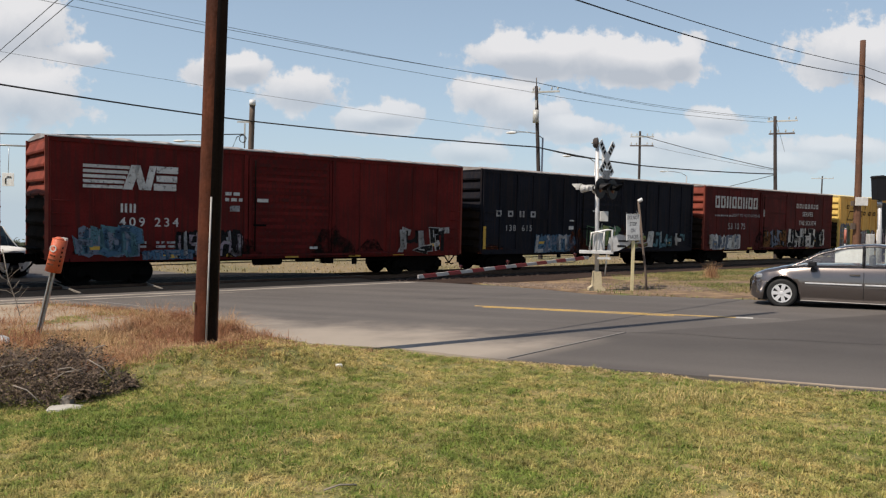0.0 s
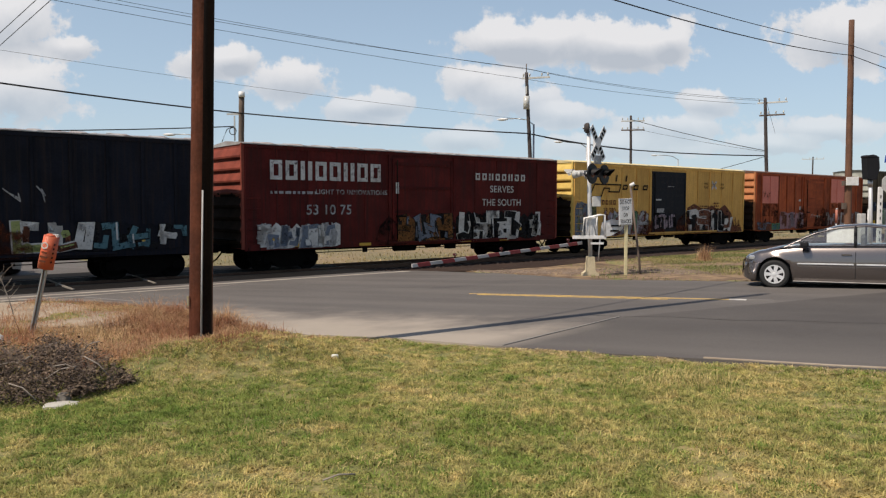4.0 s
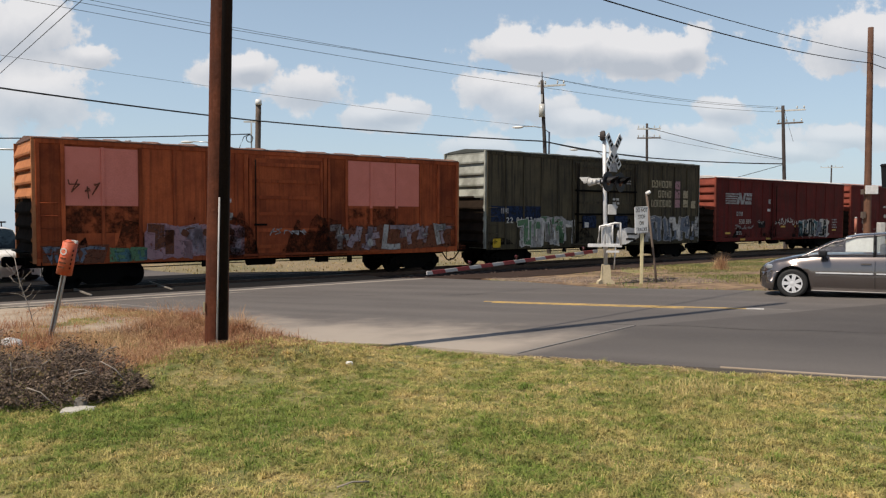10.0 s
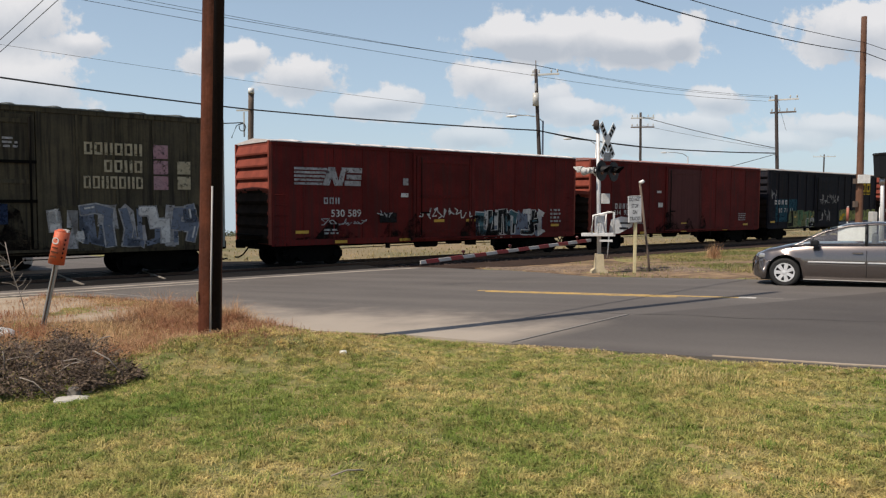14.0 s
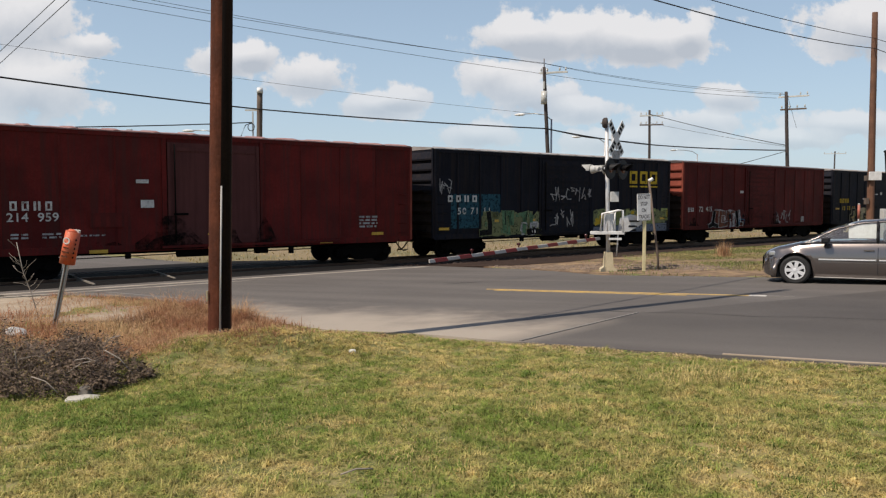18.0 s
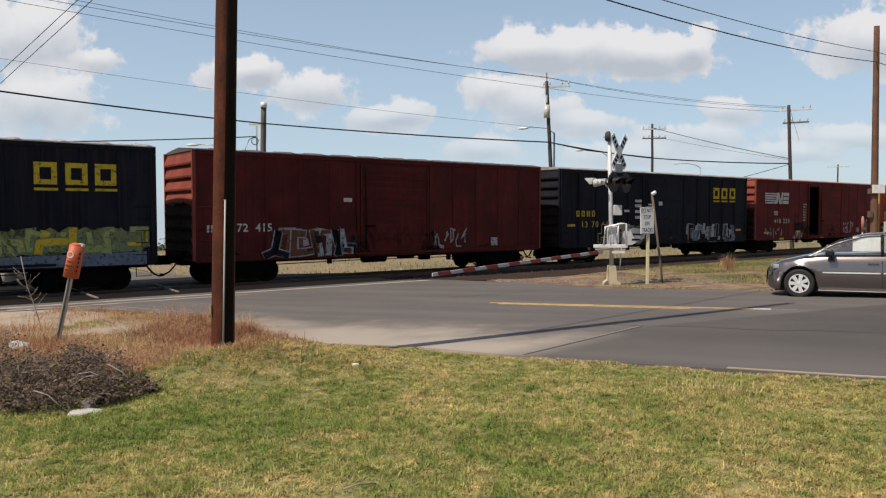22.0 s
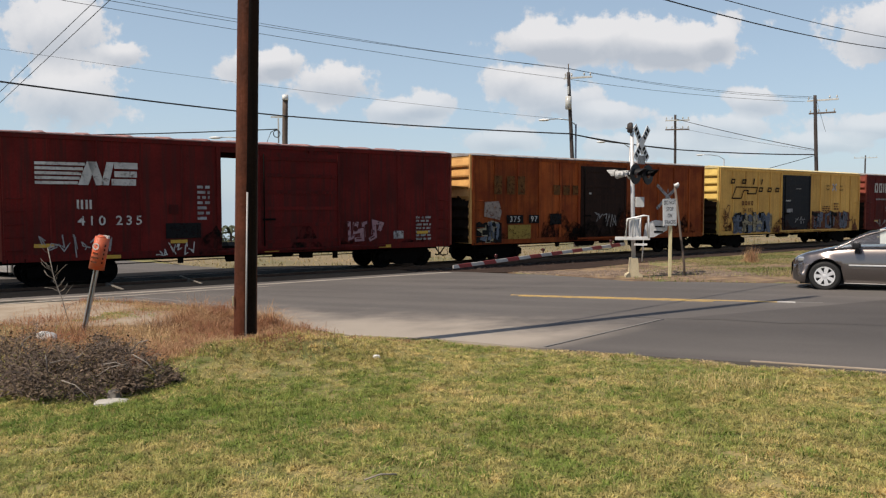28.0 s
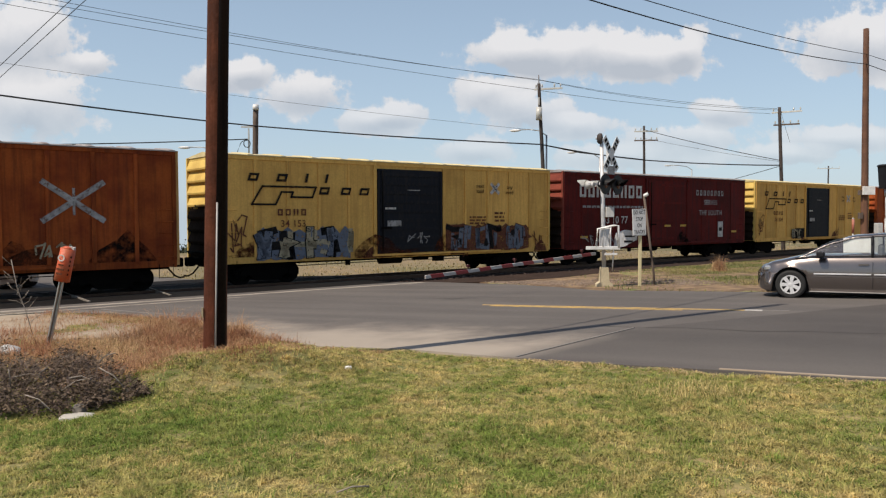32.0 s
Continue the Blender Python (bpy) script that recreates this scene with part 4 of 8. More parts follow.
def rigging_mesh():
    """Brake beams, levers and rods between the wheels of a truck."""
    bm = bmn()
    for x in (-0.52, 0.52):
        box(bm, x - 0.07, x + 0.07, -0.92, 0.92, 0.26, 0.44, 0.01)
        box(bm, x - 0.05, x + 0.05, -0.45, -0.35, 0.30, 0.80)
        box(bm, x - 0.05, x + 0.05, 0.35, 0.45, 0.30, 0.80)
    for y in (-0.58, 0.0, 0.58):
        box(bm, -1.28, 1.28, y - 0.05, y + 0.05, 0.46, 0.66, 0.01)
    box(bm, -0.44, 0.44, -0.80, 0.80, 0.16, 0.40, 0.02)
    box(bm, -1.30, -0.30, -0.50, 0.50, 0.62, 0.80, 0.01)
    box(bm, 0.30, 1.30, -0.50, 0.50, 0.62, 0.80, 0.01)
    return bm


def end_wall(bm, x, sgn, H):
    """A pressed steel end with level ribs, on the outside of x."""
    n = 8
    zs, out = [], []
    for i in range(n):
        a, b = SILL + 0.12 + (H - SILL - 0.25) * i / n, SILL + 0.12 + (H - SILL - 0.25) * (i + 1) / n
        h = b - a
        for k, o in ((0.02, 0.0), (0.15, 0.0), (0.20, 0.10), (0.34, 0.115), (0.90, 0.02), (0.98, 0.0)):
            zs.append(a + h * k), out.append(o)
    zs, out = [SILL] + zs + [H - 0.02], [0.0] + out + [0.0]
    rows = []
    for z, o in zip(zs, out):
        rows.append([bm.verts.new((x + sgn * oo, y, z)) for y, oo in ((-1.46, 0.0), (-1.36, o), (1.36, o), (1.46, 0.0))])
    top = [bm.verts.new((x, y, z)) for y, z in ((-1.46, H + 0.0), (-0.7, H + 0.09), (0.7, H + 0.09), (1.46, H + 0.0))]
    rows.append(top)
    for a, b in zip(rows, rows[1:]):
        for k in range(3):
            bm.faces.new((a[k], a[k + 1], b[k + 1], b[k]))
    lo, hi = sorted((x - 0.06 * sgn, x + 0.09 * sgn))
    box(bm, lo, hi, -1.465, -1.37, SILL, H)
    box(bm, lo, hi, 1.37, 1.465, SILL, H)
    bmesh.ops.recalc_face_normals(bm, faces=bm.faces)
    return bm


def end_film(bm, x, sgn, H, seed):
    """Painted shade of the next car: a ragged dark layer on the lower ribs of an end."""
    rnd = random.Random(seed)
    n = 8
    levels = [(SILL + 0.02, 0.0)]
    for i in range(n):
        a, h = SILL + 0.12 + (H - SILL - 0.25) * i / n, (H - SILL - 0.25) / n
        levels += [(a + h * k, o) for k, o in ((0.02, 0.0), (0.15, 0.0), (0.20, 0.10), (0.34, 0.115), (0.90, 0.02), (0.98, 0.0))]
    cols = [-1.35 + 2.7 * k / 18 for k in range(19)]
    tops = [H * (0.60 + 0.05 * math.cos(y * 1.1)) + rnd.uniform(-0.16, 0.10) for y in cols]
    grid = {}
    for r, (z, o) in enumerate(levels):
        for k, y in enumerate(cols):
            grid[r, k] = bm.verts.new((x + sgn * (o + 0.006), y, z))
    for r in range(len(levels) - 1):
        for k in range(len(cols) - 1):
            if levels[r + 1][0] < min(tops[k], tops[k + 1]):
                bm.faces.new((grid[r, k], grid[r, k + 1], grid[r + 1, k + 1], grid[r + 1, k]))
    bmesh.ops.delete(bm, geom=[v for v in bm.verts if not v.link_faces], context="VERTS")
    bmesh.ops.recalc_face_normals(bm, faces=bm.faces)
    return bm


def roof_mesh(bm, H, rise=0.15, seams=13):
    hl = CAR_LEN / 2
    xs, up = [-hl - 0.03], [0.0]
    for i in range(seams):
        a, w = -hl + CAR_LEN * i / seams, CAR_LEN / seams
        for k, z in ((0.06, 0.0), (0.44, 0.012), (0.80, 0.0), (0.86, 0.042), (0.97, 0.042), (1.0, 0.0)):
            xs.append(a + w * k), up.append(z)
    xs.append(hl + 0.03), up.append(0.0)
    prof = ((-1.53, -0.03), (-1.53, 0.0), (-1.1, 0.06), (0.0, rise), (1.1, 0.06), (1.53, 0.0), (1.53, -0.03))
    rows = [[bm.verts.new((x, y, H + z + (u if abs(y) < 1.5 else u * 0.5 * (z >= 0)))) for y, z in prof] for x, u in zip(xs, up)]
    for a, b in zip(rows, rows[1:]):
        for k in range(len(prof) - 1):
            bm.faces.new((a[k], b[k], b[k + 1], a[k + 1]))
    bm.faces.new(rows[0][::-1]), bm.faces.new(rows[-1])
    bmesh.ops.recalc_face_normals(bm, faces=bm.faces)
    return bm


def font_mesh(text, size, material, squeeze=1.0, gap=1.05):
    key = ("font", text, size, material.name, squeeze, gap)
    if key not in CACHE:
        cu = bpy.data.curves.new("lettering", "FONT")
        cu.body, cu.size, cu.align_x, cu.align_y, cu.space_character = text, size, "CENTER", "CENTER", gap
        cu.offset = 0.012 * size
        ob = bpy.data.objects.new("lettering", cu)
        me = bpy.data.meshes.new_from_object(ob)
        bpy.data.objects.remove(ob)
        for v in me.vertices:
            v.co.x *= squeeze
        me.materials.clear()
        me.materials.append(material)
        CACHE[key] = me
    return CACHE[key]


NEAR_Y = -1.512


def letter(car, text, x, z, size, material, squeeze=1.0, y=None, name="lettering", gap=1.05):
    return part(name, font_mesh(text, size, material, squeeze, gap), None, car, at=pose(x, NEAR_Y if y is None else y, z, 90, 0, 0))


def flat(car, name, pts, material, y=None, label=""):
    """A painted shape on the near side: polygon in x and z."""
    bm = bmn()
    yy = NEAR_Y if y is None else y
    bm.faces.new([bm.verts.new((x, yy, z)) for x, z in pts])
    bmesh.ops.triangulate(bm, faces=bm.faces)
    bmesh.ops.recalc_face_normals(bm, faces=bm.faces)
    for f in bm.faces:
        if f.normal.y > 0:
            f.normal_flip()
    return part(name, bm, material, car, label)


def rect(x0, x1, z0, z1, slant=0.0):
    return [(x0, z0), (x1, z0), (x1 + slant, z1), (x0 + slant, z1)]


def open_frame(car, name, x0, x1, z0, z1, th, material, slant=0.0, y=None):
    """A slanted hollow frame of four bars, one part."""
    yy = NEAR_Y if y is None else y
    h = z1 - z0
    skew = lambda z: slant * (z - z0) / h
    outer = [(x0, z0), (x1, z0), (x1 + slant, z1), (x0 + slant, z1)]
    inner = [(x0 + th + skew(z0 + th), z0 + th), (x1 - th + skew(z0 + th), z0 + th), (x1 - th + skew(z1 - th), z1 - th), (x0 + th + skew(z1 - th), z1 - th)]
    bm = bmn()
    a, b = [bm.verts.new((x, yy, z)) for x, z in outer], [bm.verts.new((x, yy, z)) for x, z in inner]
    for i in range(4):
        bm.faces.new((a[i], a[(i + 1) % 4], b[(i + 1) % 4], b[i]))
    return part(name, bm, material, car)


def blocks(car, name, x0, x1, z0, z1, n, material, gap=0.28, slant=0.0, y=None, label=""):
    """A row of n plain frames and bars in the size and colour of a painted word."""
    w = (x1 - x0) / n
    for i in range(n):
        a, e = x0 + w * i, w * (1 - gap)
        if i % 3 != 2 and n > 2:
            open_frame(car, name, a, a + e, z0, z1, min(0.30 * e, 0.28 * (z1 - z0)), material, slant, y)
            continue
        for p, q in ((0.0, 0.36), (0.64, 1.0)):
            flat(car, name, rect(a + e * p, a + e * q, z0, z1, slant), material, y)


def small_print(car, x0, x1, z0, z1, rows, material, seed=1, y=None):
    """Unreadable small print: short bars in rows."""
    rnd = random.Random(seed)
    bm = bmn()
    yy = NEAR_Y if y is None else y
    h = (z1 - z0) / rows
    for r in range(rows):
        x = x0
        while x < x1 - 0.05:
            w = rnd.uniform(0.08, 0.3)
            e = min(x + w, x1)
            bm.faces.new([bm.verts.new((a, yy, b)) for a, b in rect(x, e, z0 + h * r, z0 + h * (r + 0.55))])
            x = e + 0.07
    return tagged(part("small_print", bm, material, car), kind="stuff")


def ribbon(bm, pts, w, y, zmin):
    """A flat band of width w through points in x and z, with round ends and joints."""
    for (ax, az), (bx, bz) in zip(pts, pts[1:]):
        d = Vector((bx - ax, bz - az))
        if d.length < 1e-4:
            continue
        s = Vector((-d.y, d.x)).normalized() * w / 2
        bm.faces.new([bm.verts.new((px, y, max(pz, zmin))) for px, pz in ((ax - s.x, az - s.y), (bx - s.x, bz - s.y), (bx + s.x, bz + s.y), (ax + s.x, az + s.y))])
    for k, (ax, az) in enumerate(pts):
        bm.faces.new([bm.verts.new((ax + w / 2 * math.cos(t), y - 0.0004, max(az + w / 2 * math.sin(t), zmin))) for t in (math.tau * q / 9 for q in range(9))])


def shard(rnd, cx, cz, rx, rz, n=9):
    """A crooked outline round a middle: points in x and z, some far out and some cut deep."""
    tilt = rnd.uniform(-0.35, 0.35)
    out = []
    for k in range(n):
        t = math.tau * (k + rnd.uniform(-0.25, 0.25)) / n
        r = rnd.choice((1.0, 0.95, 0.85, 0.62))
        c, s = math.cos(t), math.sin(t)
        m = max(abs(c), abs(s)) ** 0.6
        out.append((cx + rx * r * c / m + tilt * rz * r * s / m, cz + rz * r * s / m))
    return out


def chisel(bm, pts, w, y, z0, z1):
    """A flat band with mitred corners and square ends through points in x and z."""
    pts = [Vector(p) for p in pts]
    left, right = [], []
    for i, p in enumerate(pts):
        d0 = (p - pts[i - 1]).normalized() if i else (pts[1] - p).normalized()
        d1 = (pts[i + 1] - p).normalized() if i < len(pts) - 1 else d0
        n0, n1 = Vector((-d0.y, d0.x)), Vector((-d1.y, d1.x))
        m = n0 + n1
        m = n1 if m.length < 0.3 else m.normalized() / max(m.normalized().dot(n1), 0.55)
        ext = d0 * (-w * 0.3 if i == 0 else w * 0.3 if i == len(pts) - 1 else 0)
        left.append(p + m * w / 2 + ext), right.append(p - m * w / 2 + ext)
    fit = lambda q: bm.verts.new((q.x, y, min(max(q.y, z0), z1)))
    a, b = [fit(q) for q in left], [fit(q) for q in right]
    for i in range(len(pts) - 1):
        bm.faces.new((a[i], a[i + 1], b[i + 1], b[i]))
    return bm


def tangle(rnd, cx, z0, w, h):
    """A bent run of strokes over a loose grid of three by three."""
    xs, zs = (-0.36, 0.0, 0.36), (0.16, 0.5, 0.84)
    col, row = rnd.choice((0, 0, 2)), rnd.choice((0, 2))
    out = []
    for _ in range(rnd.choice((4, 5, 5, 6))):
        out.append((cx + w * (xs[col] + rnd.uniform(-0.10, 0.10)), z0 + h * (zs[row] + rnd.uniform(-0.07, 0.07))))
        c0, r0 = col, row
        while (col, row) == (c0, r0):
            if rnd.random() < 0.55:
                row = rnd.choice((0, 1, 2))
            else:
                col = min(max(col + rnd.choice((-1, 1)), 0), 2)
    return out


def graffiti(car, x0, x1, z0, z1, n, fill, line, seed=1, y=None, fill2=None, cloud=None):
    """Sprayed tangle of chiselled overlapping strokes on a scalloped cloud, no words; each shape is a part."""
    rnd = random.Random(seed)
    yy = (NEAR_Y if y is None else y) - 0.004
    w, h = (x1 - x0) / n, z1 - z0
    m = 4 * n
    top = [(x1 - (x1 - x0) * k / m, z1 - h * (rnd.uniform(0.0, 0.10) if k % 2 else rnd.uniform(0.10, 0.26))) for k in range(m + 1)]
    low_edge = [(x0 + (x1 - x0) * k / m, z0 + h * rnd.uniform(0.0, 0.10)) for k in range(m + 1)]
    flat(car, "spray_cloud", low_edge + top, cloud or (fill2 if fill2 and rnd.random() < 0.4 else line), yy)
    for i in range(n):
        cx = x0 + w * (i + 0.5 + rnd.uniform(-0.08, 0.08))
        dep = 0.0014 * (i % 4)
        fat = min(w * 0.30, h * 0.22) * rnd.uniform(0.85, 1.2)
        paint_fill = fill if i % 3 or not fill2 else fill2
        back = part("spray_outline", chisel(bmn(), tangle(rnd, cx + 0.2 * w, z0, w * 1.1, h), fat * 0.8 + 0.07, yy - 0.0015 - dep, z0, z1), line, car)
        part("spray_fill", chisel(bmn(), tangle(rnd, cx + 0.2 * w, z0 + 0.05 * h, w * 0.9, h * 0.9), fat * 0.7, yy - 0.0022 - dep, z0, z1), fill, back)
        pts = tangle(rnd, cx, z0, w * 1.15, h)
        shape = part("spray_outline", chisel(bmn(), pts, fat + 0.085, yy - 0.003 - dep, z0, z1), line, car)
        part("spray_fill", chisel(bmn(), pts, fat, yy - 0.009 - dep, z0, z1), paint_fill, shape)
        if rnd.random() < 0.7:
            k = rnd.randrange(len(pts) - 1)
            (ax, az), (bx, bz) = pts[k], pts[k + 1]
            o = fat * 0.22
            part("spray_glint", chisel(bmn(), [(ax + o, az + o), (ax + (bx - ax) * 0.7 + o, az + (bz - az) * 0.7 + o)], 0.03 + fat * 0.10, yy - 0.014 - dep, z0, z1), fill2 or line, shape)
        if rnd.random() < 0.5:
            sx, sz = cx + rnd.uniform(-0.4, 0.4) * w, (z0 + z1) / 2 + rnd.uniform(-0.3, 0.3) * h
            flat(shape, "spray_shard", [(px, min(max(pz, z0), z1)) for px, pz in shard(rnd, sx, sz, w * 0.18, h * 0.14, 6)], fill2 or line, yy - 0.012 - dep)


def scrawl(car, x0, x1, z0, z1, n, material, seed=1, y=None, th=0.035):
    """Thin sprayed line that runs to and fro."""
    rnd = random.Random(seed)
    yy = (NEAR_Y if y is None else y) - 0.006
    for i in range(n):
        cx = x0 + (x1 - x0) * (i + 0.5) / n
        w = (x1 - x0) / n
        bm = bmn()
        ribbon(bm, [(cx + rnd.uniform(-0.6, 0.6) * w, rnd.uniform(z0, z1)) for _ in range(5)], th, yy, z0)
        part("spray_line", bm, material, car)


def boxcar(label, colour, H=4.6, door=(-0.3, 2.8), door_colour=None, roof="roof_steel", posts=13, post_at=None, post_w=0.09, post_d=0.045, opened=False, ribs=7, second_door=None, header=0.34, end_colour=None):
    """A boxcar with x along the track, its near side at y = -1.5 and the rail tops at z = 0."""
    car = thing("boxcar", label, "freight car", group="boxcars of the train")
    hl = CAR_LEN / 2
    c = M[colour]
    dc = M[door_colour or colour]
    d0, d1 = door
    e1 = second_door if second_door else d1
    for side in (-1, 1):
        y0, y1 = sorted((side * 1.46, side * 1.40))
        for a, b in ((-hl, d0), (e1, hl)):
            if side > 0:
                part("side_wall", box(bmn(), a, b, y0, y1, SILL, H), c, car)
                continue
            bays = max(2, round((b - a) / (CAR_LEN / posts)))
            for k in range(bays):
                part("side_panel", box(bmn(), a + (b - a) * k / bays, a + (b - a) * (k + 1) / bays, y0, y1, SILL, H), c, car)
        part("door_header", box(bmn(), d0, e1, y0, y1, H - header, H), c, car)
        part("side_sill", box(bmn(), -hl, hl, *sorted((side * 1.475, side * 1.44)), SILL - 0.06, SILL + 0.16, 0.006), c, car)
        part("eave_rail", box(bmn(), -hl, hl, *sorted((side * 1.50, side * 1.462)), H - 0.16, H - 0.02, 0.006), c, car)
    pm = cached(f"post_{colour}_{post_w}_{post_d}_{H}", lambda: box(bmn(), -post_w / 2, post_w / 2, -1.46 - post_d, -1.455, SILL + 0.16, H - 0.16, 0.008), c)
    for a, b in ((-hl, d0), (e1, hl)):
        bays = max(2, round((b - a) / (CAR_LEN / posts)))
        if post_at:
            break
        for k in range(bays + 1):
            x = min(max(a + (b - a) * k / bays, -hl + post_w / 2), hl - post_w / 2)
            if d0 - 0.2 < x < e1 + 0.2:
                continue
            part("post", pm, None, car, at=pose(x, 0, 0))
    for x in post_at or ():
        part("post", pm, None, car, at=pose(x, 0, 0))
    for x in (d0 - 0.08, e1 + 0.08):
        part("door_post", box(bmn(), x - 0.07, x + 0.07, -1.525, -1.455, SILL + 0.1, H - 0.16, 0.008), c, car)
    # doors
    spans = [(d0, d1)] + ([(d1, e1)] if second_door else [])
    for a, b in spans:
        for side in (-1, 1):
            if opened:
                shift = 1.21 if side < 0 else -(b - a) * 0.99
                aa, bb = a + shift, b + shift
            else:
                aa, bb = a + 0.02, b - 0.02
            bm = bmn()
            ys = (-1.535, -1.49) if opened else (-1.50, -1.45)
            box(bm, aa, bb, *sorted((side * -ys[0], side * -ys[1])), SILL + 0.12, H - header + 0.06)
            dr = part("door", bm, dc, car)
            if side > 0:
                continue
            yy = ys[0]
            for k in range(ribs):
                z = SILL + 0.35 + (H - SILL - header - 0.5) * k / max(ribs - 1, 1)
                rb = cached(f"door_rib_{door_colour or colour}_{round(bb - aa, 2)}_{yy}", lambda: prism(bmn(), [(-0.5 * (bb - aa) + 0.12, -0.06), (0.5 * (bb - aa) - 0.12, -0.06), (0.5 * (bb - aa) - 0.16, 0.06), (-0.5 * (bb - aa) + 0.16, 0.06)], yy - 0.03, yy + 0.001), dc)
                part("door_rib", rb, None, dr, at=pose((aa + bb) / 2, 0, z))
            for x in (aa + 0.05, bb - 0.05):
                part("door_stile", box(bmn(), x - 0.05, x + 0.05, yy - 0.035, yy + 0.001, SILL + 0.14, H - header + 0.04, 0.006), dc, dr)
            part("locking_bar", tube(bmn(), (aa + 0.22, yy - 0.05, SILL + 0.2), (aa + 0.22, yy - 0.05, H - header), 0.022, n=6), M["black_iron"], dr)
            part("door_handle", box(bmn(), aa + 0.16, aa + 0.62, yy - 0.075, yy - 0.045, 1.95, 2.02), M["black_iron"], dr)
    part("door_track", box(bmn(), d0 - 0.2, min(e1 + (d1 - d0), hl - 0.2), -1.56, -1.46, SILL + 0.02, SILL + 0.10, 0.006), c, car)
    for sgn in (-1, 1):
        part("end_wall", end_wall(bmn(), sgn * hl, sgn, H), M[end_colour or ("lit_end_red" if "red" in colour or colour == "maroon" else colour)], car)
        part("dust_film", cached(f"dust_film_{H}_{sgn}", lambda: end_film(bmn(), sgn * hl, sgn, H, 7), M["end_shade"]), None, car, "ragged dark layer that paints the next car's shade on the lower end")
    part("roof", roof_mesh(bmn(), H), M[roof], car)
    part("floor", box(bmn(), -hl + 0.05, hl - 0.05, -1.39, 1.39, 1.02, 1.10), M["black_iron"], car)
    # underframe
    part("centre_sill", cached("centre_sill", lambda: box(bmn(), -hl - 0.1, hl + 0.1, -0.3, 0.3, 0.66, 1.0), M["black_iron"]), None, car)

    def bearers():
        bm = bmn()
        for x in (-3.4, -1.7, 0.0, 1.7, 3.4):
            box(bm, x - 0.06, x + 0.06, -1.4, 1.4, 0.78, 1.0)
        return bm
    part("cross_bearers", cached("cross_bearers", bearers, M["black_iron"]), None, car)

    def brake():
        bm = bmn()
        tube(bm, (-1.2, -1.0, 0.70), (-0.2, -1.0, 0.70), 0.17, n=12)
        tube(bm, (0.5, -0.9, 0.74), (1.2, -0.9, 0.74), 0.13, n=12)
        box(bm, 1.5, 1.9, -1.15, -0.85, 0.55, 0.82)
        chain(bm, [(-5.2, -1.15, 0.62), (-1.2, -1.1, 0.66), (2.5, -1.1, 0.63), (5.0, -1.15, 0.66)], 0.018)
        box(bm, 2.6, 2.75, -1.42, -1.30, 0.52, 0.84)
        box(bm, -2.9, -2.75, -1.42, -1.30, 0.58, 0.84)
        return bm
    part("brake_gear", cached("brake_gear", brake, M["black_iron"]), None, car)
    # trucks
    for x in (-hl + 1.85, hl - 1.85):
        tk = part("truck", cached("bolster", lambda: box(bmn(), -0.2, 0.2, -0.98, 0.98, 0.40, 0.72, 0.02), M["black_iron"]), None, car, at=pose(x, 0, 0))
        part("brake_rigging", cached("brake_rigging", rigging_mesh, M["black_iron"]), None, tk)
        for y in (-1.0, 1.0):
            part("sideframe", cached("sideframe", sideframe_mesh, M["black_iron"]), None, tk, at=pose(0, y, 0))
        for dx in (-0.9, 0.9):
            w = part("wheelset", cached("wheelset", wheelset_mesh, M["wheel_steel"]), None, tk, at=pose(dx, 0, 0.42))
            WHEELSETS.append((w, dx))
    # couplers, hoses, steps, ladders
    for sgn in (-1, 1):
        def coup():
            bm = bmn()
            box(bm, 0.0, 0.38, -0.09, 0.09, 0.74, 0.98, 0.02)
            box(bm, 0.36, 0.66, -0.16, 0.14, 0.70, 1.02, 0.04)
            box(bm, 0.55, 0.70, 0.02, 0.16, 0.72, 1.0, 0.03)
            return bm
        part("coupler", cached("coupler", coup, M["black_iron"]), None, car, at=pose(sgn * hl, 0, 0, 0, 0, 0 if sgn > 0 else 180))

        def hose():
            return chain(bmn(), [(0.0, -0.35, 0.85), (0.12, -0.36, 0.62), (0.30, -0.34, 0.42), (0.48, -0.30, 0.34), (0.64, -0.25, 0.36)], 0.03, 8)
        part("brake_hose", cached("brake_hose", hose, M["black_iron"]), None, car, at=pose(sgn * hl, 0, 0, 0, 0, 0 if sgn > 0 else 180))

        def stirrup():
            bm = bmn()
            chain(bm, [(-0.22, -1.47, 0.9), (-0.22, -1.47, 0.46), (0.22, -1.47, 0.46), (0.22, -1.47, 0.9)], 0.016, 6)
            return bm
        part("sill_step", cached("sill_step", stirrup, M["black_iron"]), None, car, at=pose(sgn * (hl - 0.34), 0, 0))

        def ladder():
            return chain(bmn(), [(-0.22, -1.465, 0), (-0.22, -1.55, 0), (0.22, -1.55, 0), (0.22, -1.465, 0)], 0.012, 5)
        for k in range(5):
            part("rung", cached(f"rung_{colour}", ladder, c), None, car, at=pose(sgn * (hl - 0.34), 0, 1.15 + 0.38 * k))
    part("end_platform", cached("end_platform", lambda: box(bmn(), -0.28, 0.0, -1.0, 1.0, 1.16, 1.20), M["black_iron"]), None, car, at=pose(-hl, 0, 0))
    return car


WHEELSETS, CARS = [], {}


